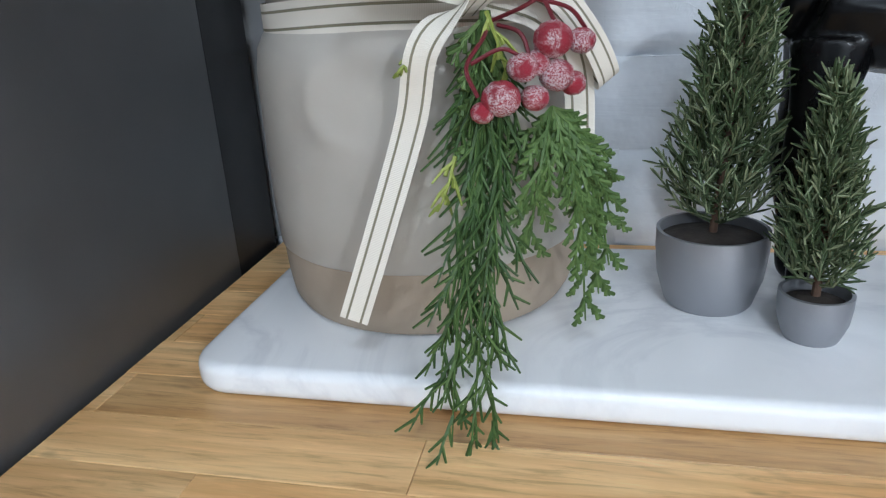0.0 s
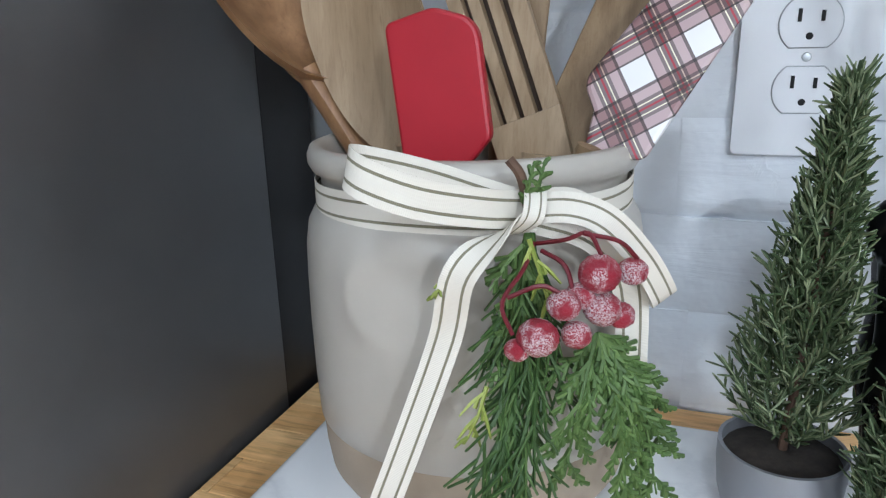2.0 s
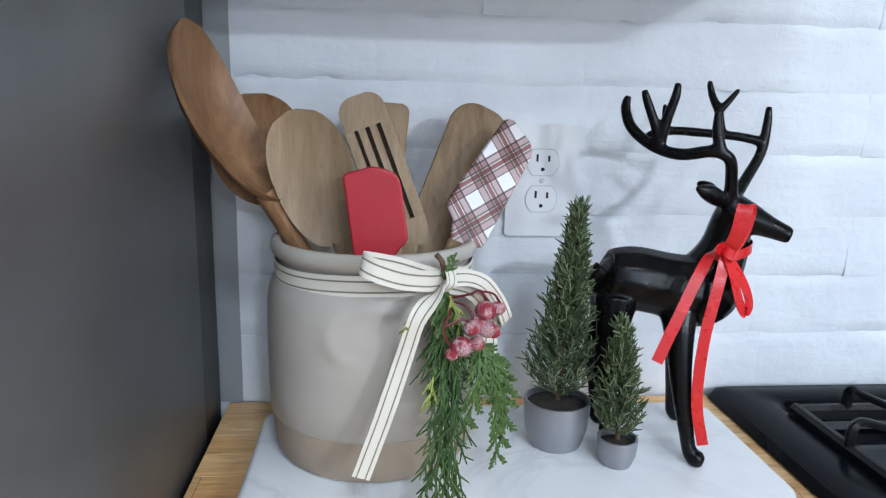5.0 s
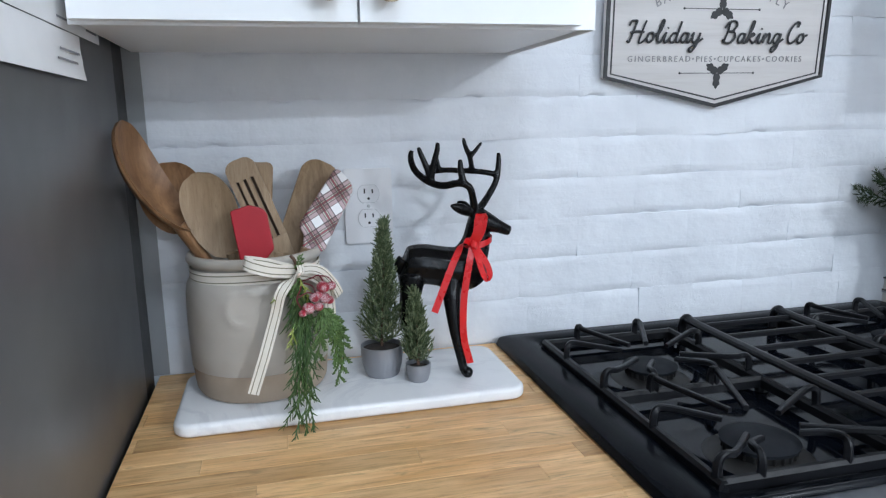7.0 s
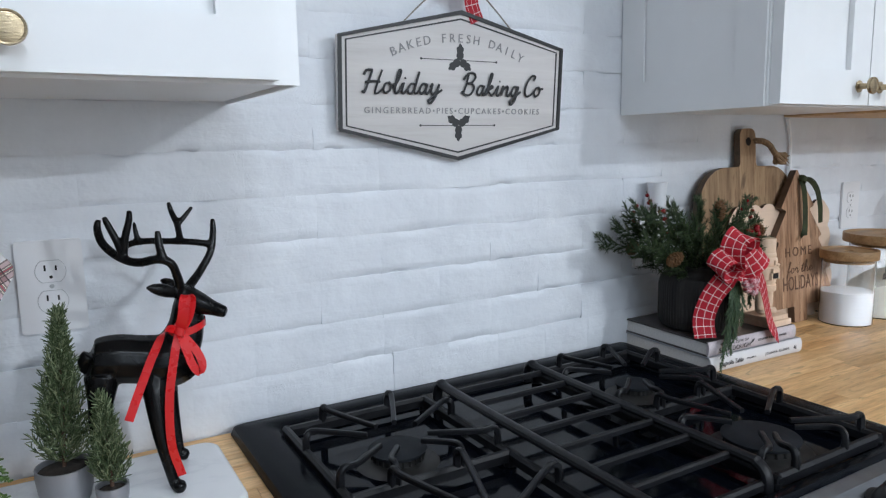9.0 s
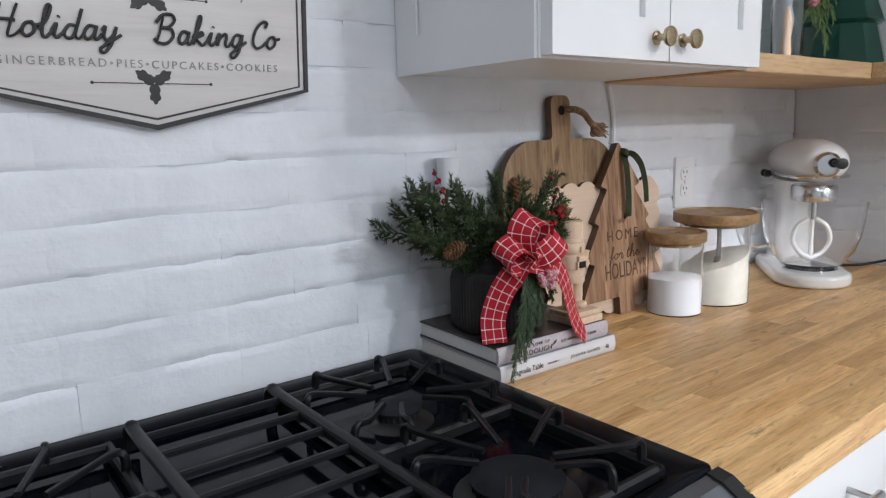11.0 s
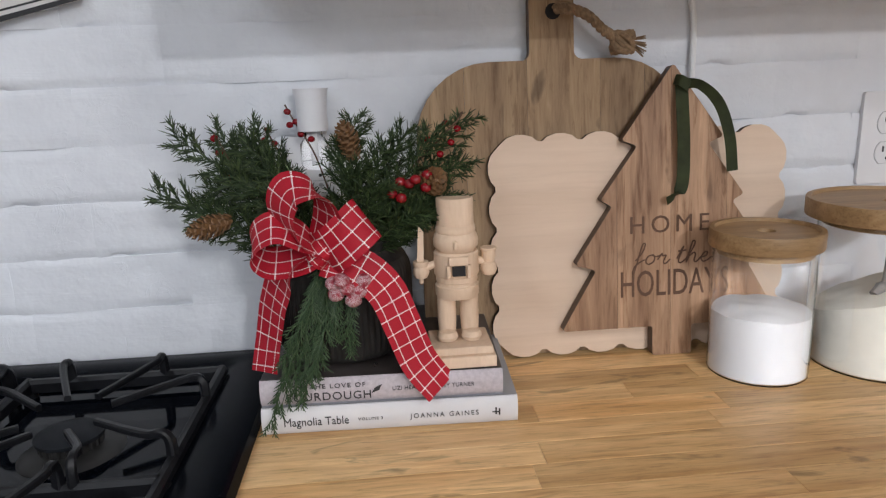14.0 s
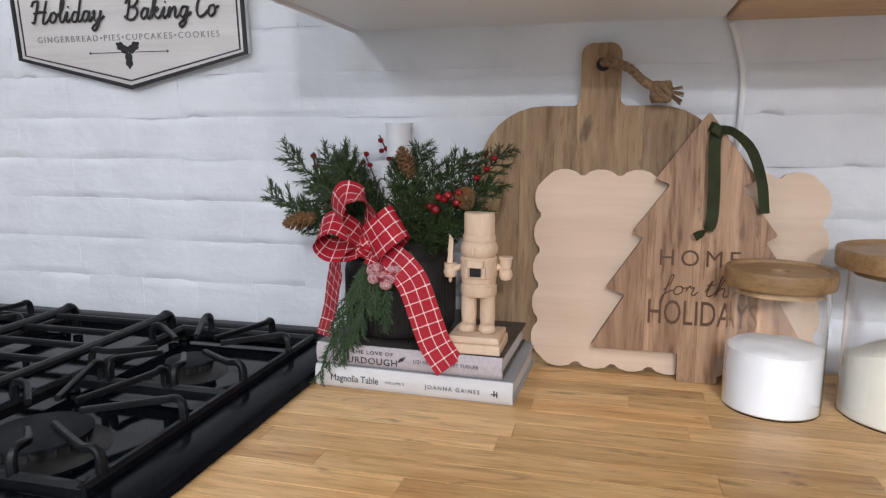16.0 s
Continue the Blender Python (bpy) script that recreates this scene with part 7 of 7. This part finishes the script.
ob = thing("candle_glass", "clear glass cylinder with a cream candle on a wooden foot", "candle holder", pose(1.440, -0.215, ZS))
part("foot", lathe([(0, 0), (0.036, 0), (0.037, 0.002), (0.037, 0.010), (0, 0.011)], 32, closed=False), LID, ob)
gl = part("cylinder", lathe([(0.030, 0.0115), (0.031, 0.013), (0.031, 0.18), (0.0292, 0.18), (0.0292, 0.0125)], 32, closed=False), GLASS, ob)
gl.visible_shadow = False
part("candle", lathe([(0, 0.0125), (0.010, 0.0125), (0.0105, 0.03), (0.007, 0.06), (0.010, 0.085), (0.004, 0.11), (0, 0.115)], 20, closed=False), RAW_WOOD, ob, "cream candle")
gs = thing("shelf_greenery", "green sprig with frosted berries on the shelf", "greenery")
bm = bmesh.new()
for e in ((1.47, -0.245, 1.50), (1.52, -0.250, 1.47), (1.58, -0.25, 1.50), (1.60, -0.24, 1.56), (1.55, -0.25, 1.44), (1.50, -0.25, 1.56)):
    hanging(bm, [(1.50, -0.23, 1.585), tuple((Vector((1.50, -0.23, 1.585)) + Vector(e)) / 2 + Vector((0, 0, 0.01))), e], 0.0022, 18, 0.05, 0.7, 5, Vector((1, 0, 0.3)))
part("sprig", bm, CEDAR, gs)
for p in ((1.455, -0.25, 1.555), (1.468, -0.255, 1.540), (1.445, -0.25, 1.540), (1.480, -0.25, 1.555), (1.460, -0.255, 1.525), (1.475, -0.25, 1.530)):
    berry(gs, p, 0.010, FROST)
ob = thing("picture_frame", "white narrow frame with a dark panel standing on the shelf", "frame", pose(1.20, -0.235, ZS))
part("frame", box(0.03, 0.05, 0, 0.10, 0.0005, 0.30, 0.002, 1), PLASTIC, ob, "white edge")
part("panel", box(0.0, 0.0298, 0.001, 0.099, 0.0005, 0.298), BLACK, ob, "dark panel")


# ---- pieces: brick of the wall ----
COURSES = [0.911] + [0.9855 + 0.0673 * k for k in range(14)]
brick_rng = random.Random(3)
BRICK_KINDS = {}


def brick_mesh(w, h, seed, depth=0.010):
    """A painted brick: a worn slab whose face swells and dips, edges eased unevenly."""
    bm = bmesh.new()
    nx, nz = max(4, int(w / 0.010)), 9
    rows = []
    for j in range(nz + 1):
        row = []
        for i in range(nx + 1):
            u, v = i / nx, j / nz
            x, z = (u - 0.5) * w, (v - 0.5) * h
            gap = min(v * h, (1 - v) * h)
            side = min(u * w, (1 - u) * w)
            low = noise.noise(Vector((x * 7 + seed * 5.3, (1 if v > 0.5 else -1) * 3.0 + seed, seed * 0.9)))
            broken = min(1.0, max(0.0, low * 2.6 + 0.30))
            ease = max(0.0, 1 - gap / 0.0042) ** 2 * (0.10 + 0.90 * broken) + 0.45 * max(0.0, 1 - side / 0.006) ** 2 * max(0.0, low + 0.2)
            nn = noise.noise(Vector((x * 16 + seed * 3.1, z * 22, seed * 1.7)))
            n2 = noise.noise(Vector((x * 60 + seed, z * 60, seed)))
            y = 0.0004 - 0.0022 * (nn * 0.5 + 0.5) - 0.0007 * n2 + min(1.0, ease) * (0.0044 + 0.0020 * n2)
            jx = 0.0
            jz = 0.0055 * noise.noise(Vector((x * 30, seed * 2.0, 5))) * broken if j in (0, nz) else 0
            row.append(bm.verts.new((x + jx, y, z + jz)))
        rows.append(row)
    for j in range(nz):
        for i in range(nx):
            bm.faces.new((rows[j][i], rows[j][i + 1], rows[j + 1][i + 1], rows[j + 1][i]))
    edge = rows[0] + [r[-1] for r in rows[1:]] + rows[-1][-2::-1] + [r[0] for r in rows[-2:0:-1]]
    back = [bm.verts.new((v.co.x, depth, v.co.z)) for v in edge]
    for k in range(len(edge)):
        j = (k + 1) % len(edge)
        bm.faces.new((edge[j], edge[k], back[k], back[j]))
    return mesh_of(bm, BRICK, 55)


def lay(parent, x0, x1, turn):
    for c, (z0, z1) in enumerate(zip(COURSES, COURSES[1:])):
        joint = -0.0006
        pitch = 0.213 if c else 0.107
        x = 0.191 - (0 if c % 2 == 0 else pitch / 2) if c else 0.10
        while x > x0:
            x -= pitch
        while x < x1 - 0.004:
            a, b = max(x, x0), min(x + pitch, x1)
            x += pitch
            if b - a < 0.02:
                continue
            w, h = round(b - a + 0.0006, 4), round(z1 - z0 - joint, 4)
            key = (w, h, brick_rng.randrange(6))
            if key not in BRICK_KINDS:
                BRICK_KINDS[key] = brick_mesh(w, h, len(BRICK_KINDS) + 1)
            o = part("brick", BRICK_KINDS[key], BRICK, parent)
            jit = brick_rng.uniform(-0.0003, 0.0003)
            if turn:
                o.matrix_world = pose(X1 + jit, -(a + b) / 2, (z0 + z1) / 2, 0, 0, -90)
            else:
                o.matrix_world = pose((a + b) / 2, jit, (z0 + z1) / 2, brick_rng.uniform(-0.16, 0.08), brick_rng.uniform(-0.12, 0.12), brick_rng.uniform(-0.04, 0.04))


lay(wall_north, -0.697, X1 - 0.001, False)
lay(wall_east, 0.004, 1.06, True)

# ---- pieces: staves of the worktops ----
stave_rng = random.Random(11)
STAVES = {}


def staves(parent, x0, x1, y0, y1):
    rows = 16
    wd = (y1 - y0) / rows
    for r in range(rows):
        x = x0 - stave_rng.uniform(0, 0.2)
        while x < x1:
            ln = stave_rng.choice((0.20, 0.28, 0.36, 0.46, 0.58))
            a, b = max(x, x0), min(x + ln, x1)
            x += ln
            if b - a < 0.004:
                continue
            key = round(b - a, 3)
            if key not in STAVES:
                STAVES[key] = mesh_of(box(-key / 2 + 0.00015, key / 2 - 0.00015, -wd / 2 + 0.00015, wd / 2 - 0.00015, -0.0029, 0.0, 0.0003, 1), BLOCK, 0)
            o = part("stave", STAVES[key], BLOCK, parent)
            o.matrix_world = pose((a + b) / 2, y0 + wd * (r + 0.5), Z + stave_rng.uniform(-0.00012, 0))


staves(counter_left, X0 + 0.006, HOB0 + 0.004, -0.606, -0.002)
staves(counter_right, HOB1 - 0.004, X1 - 0.004, -0.606, -0.002)
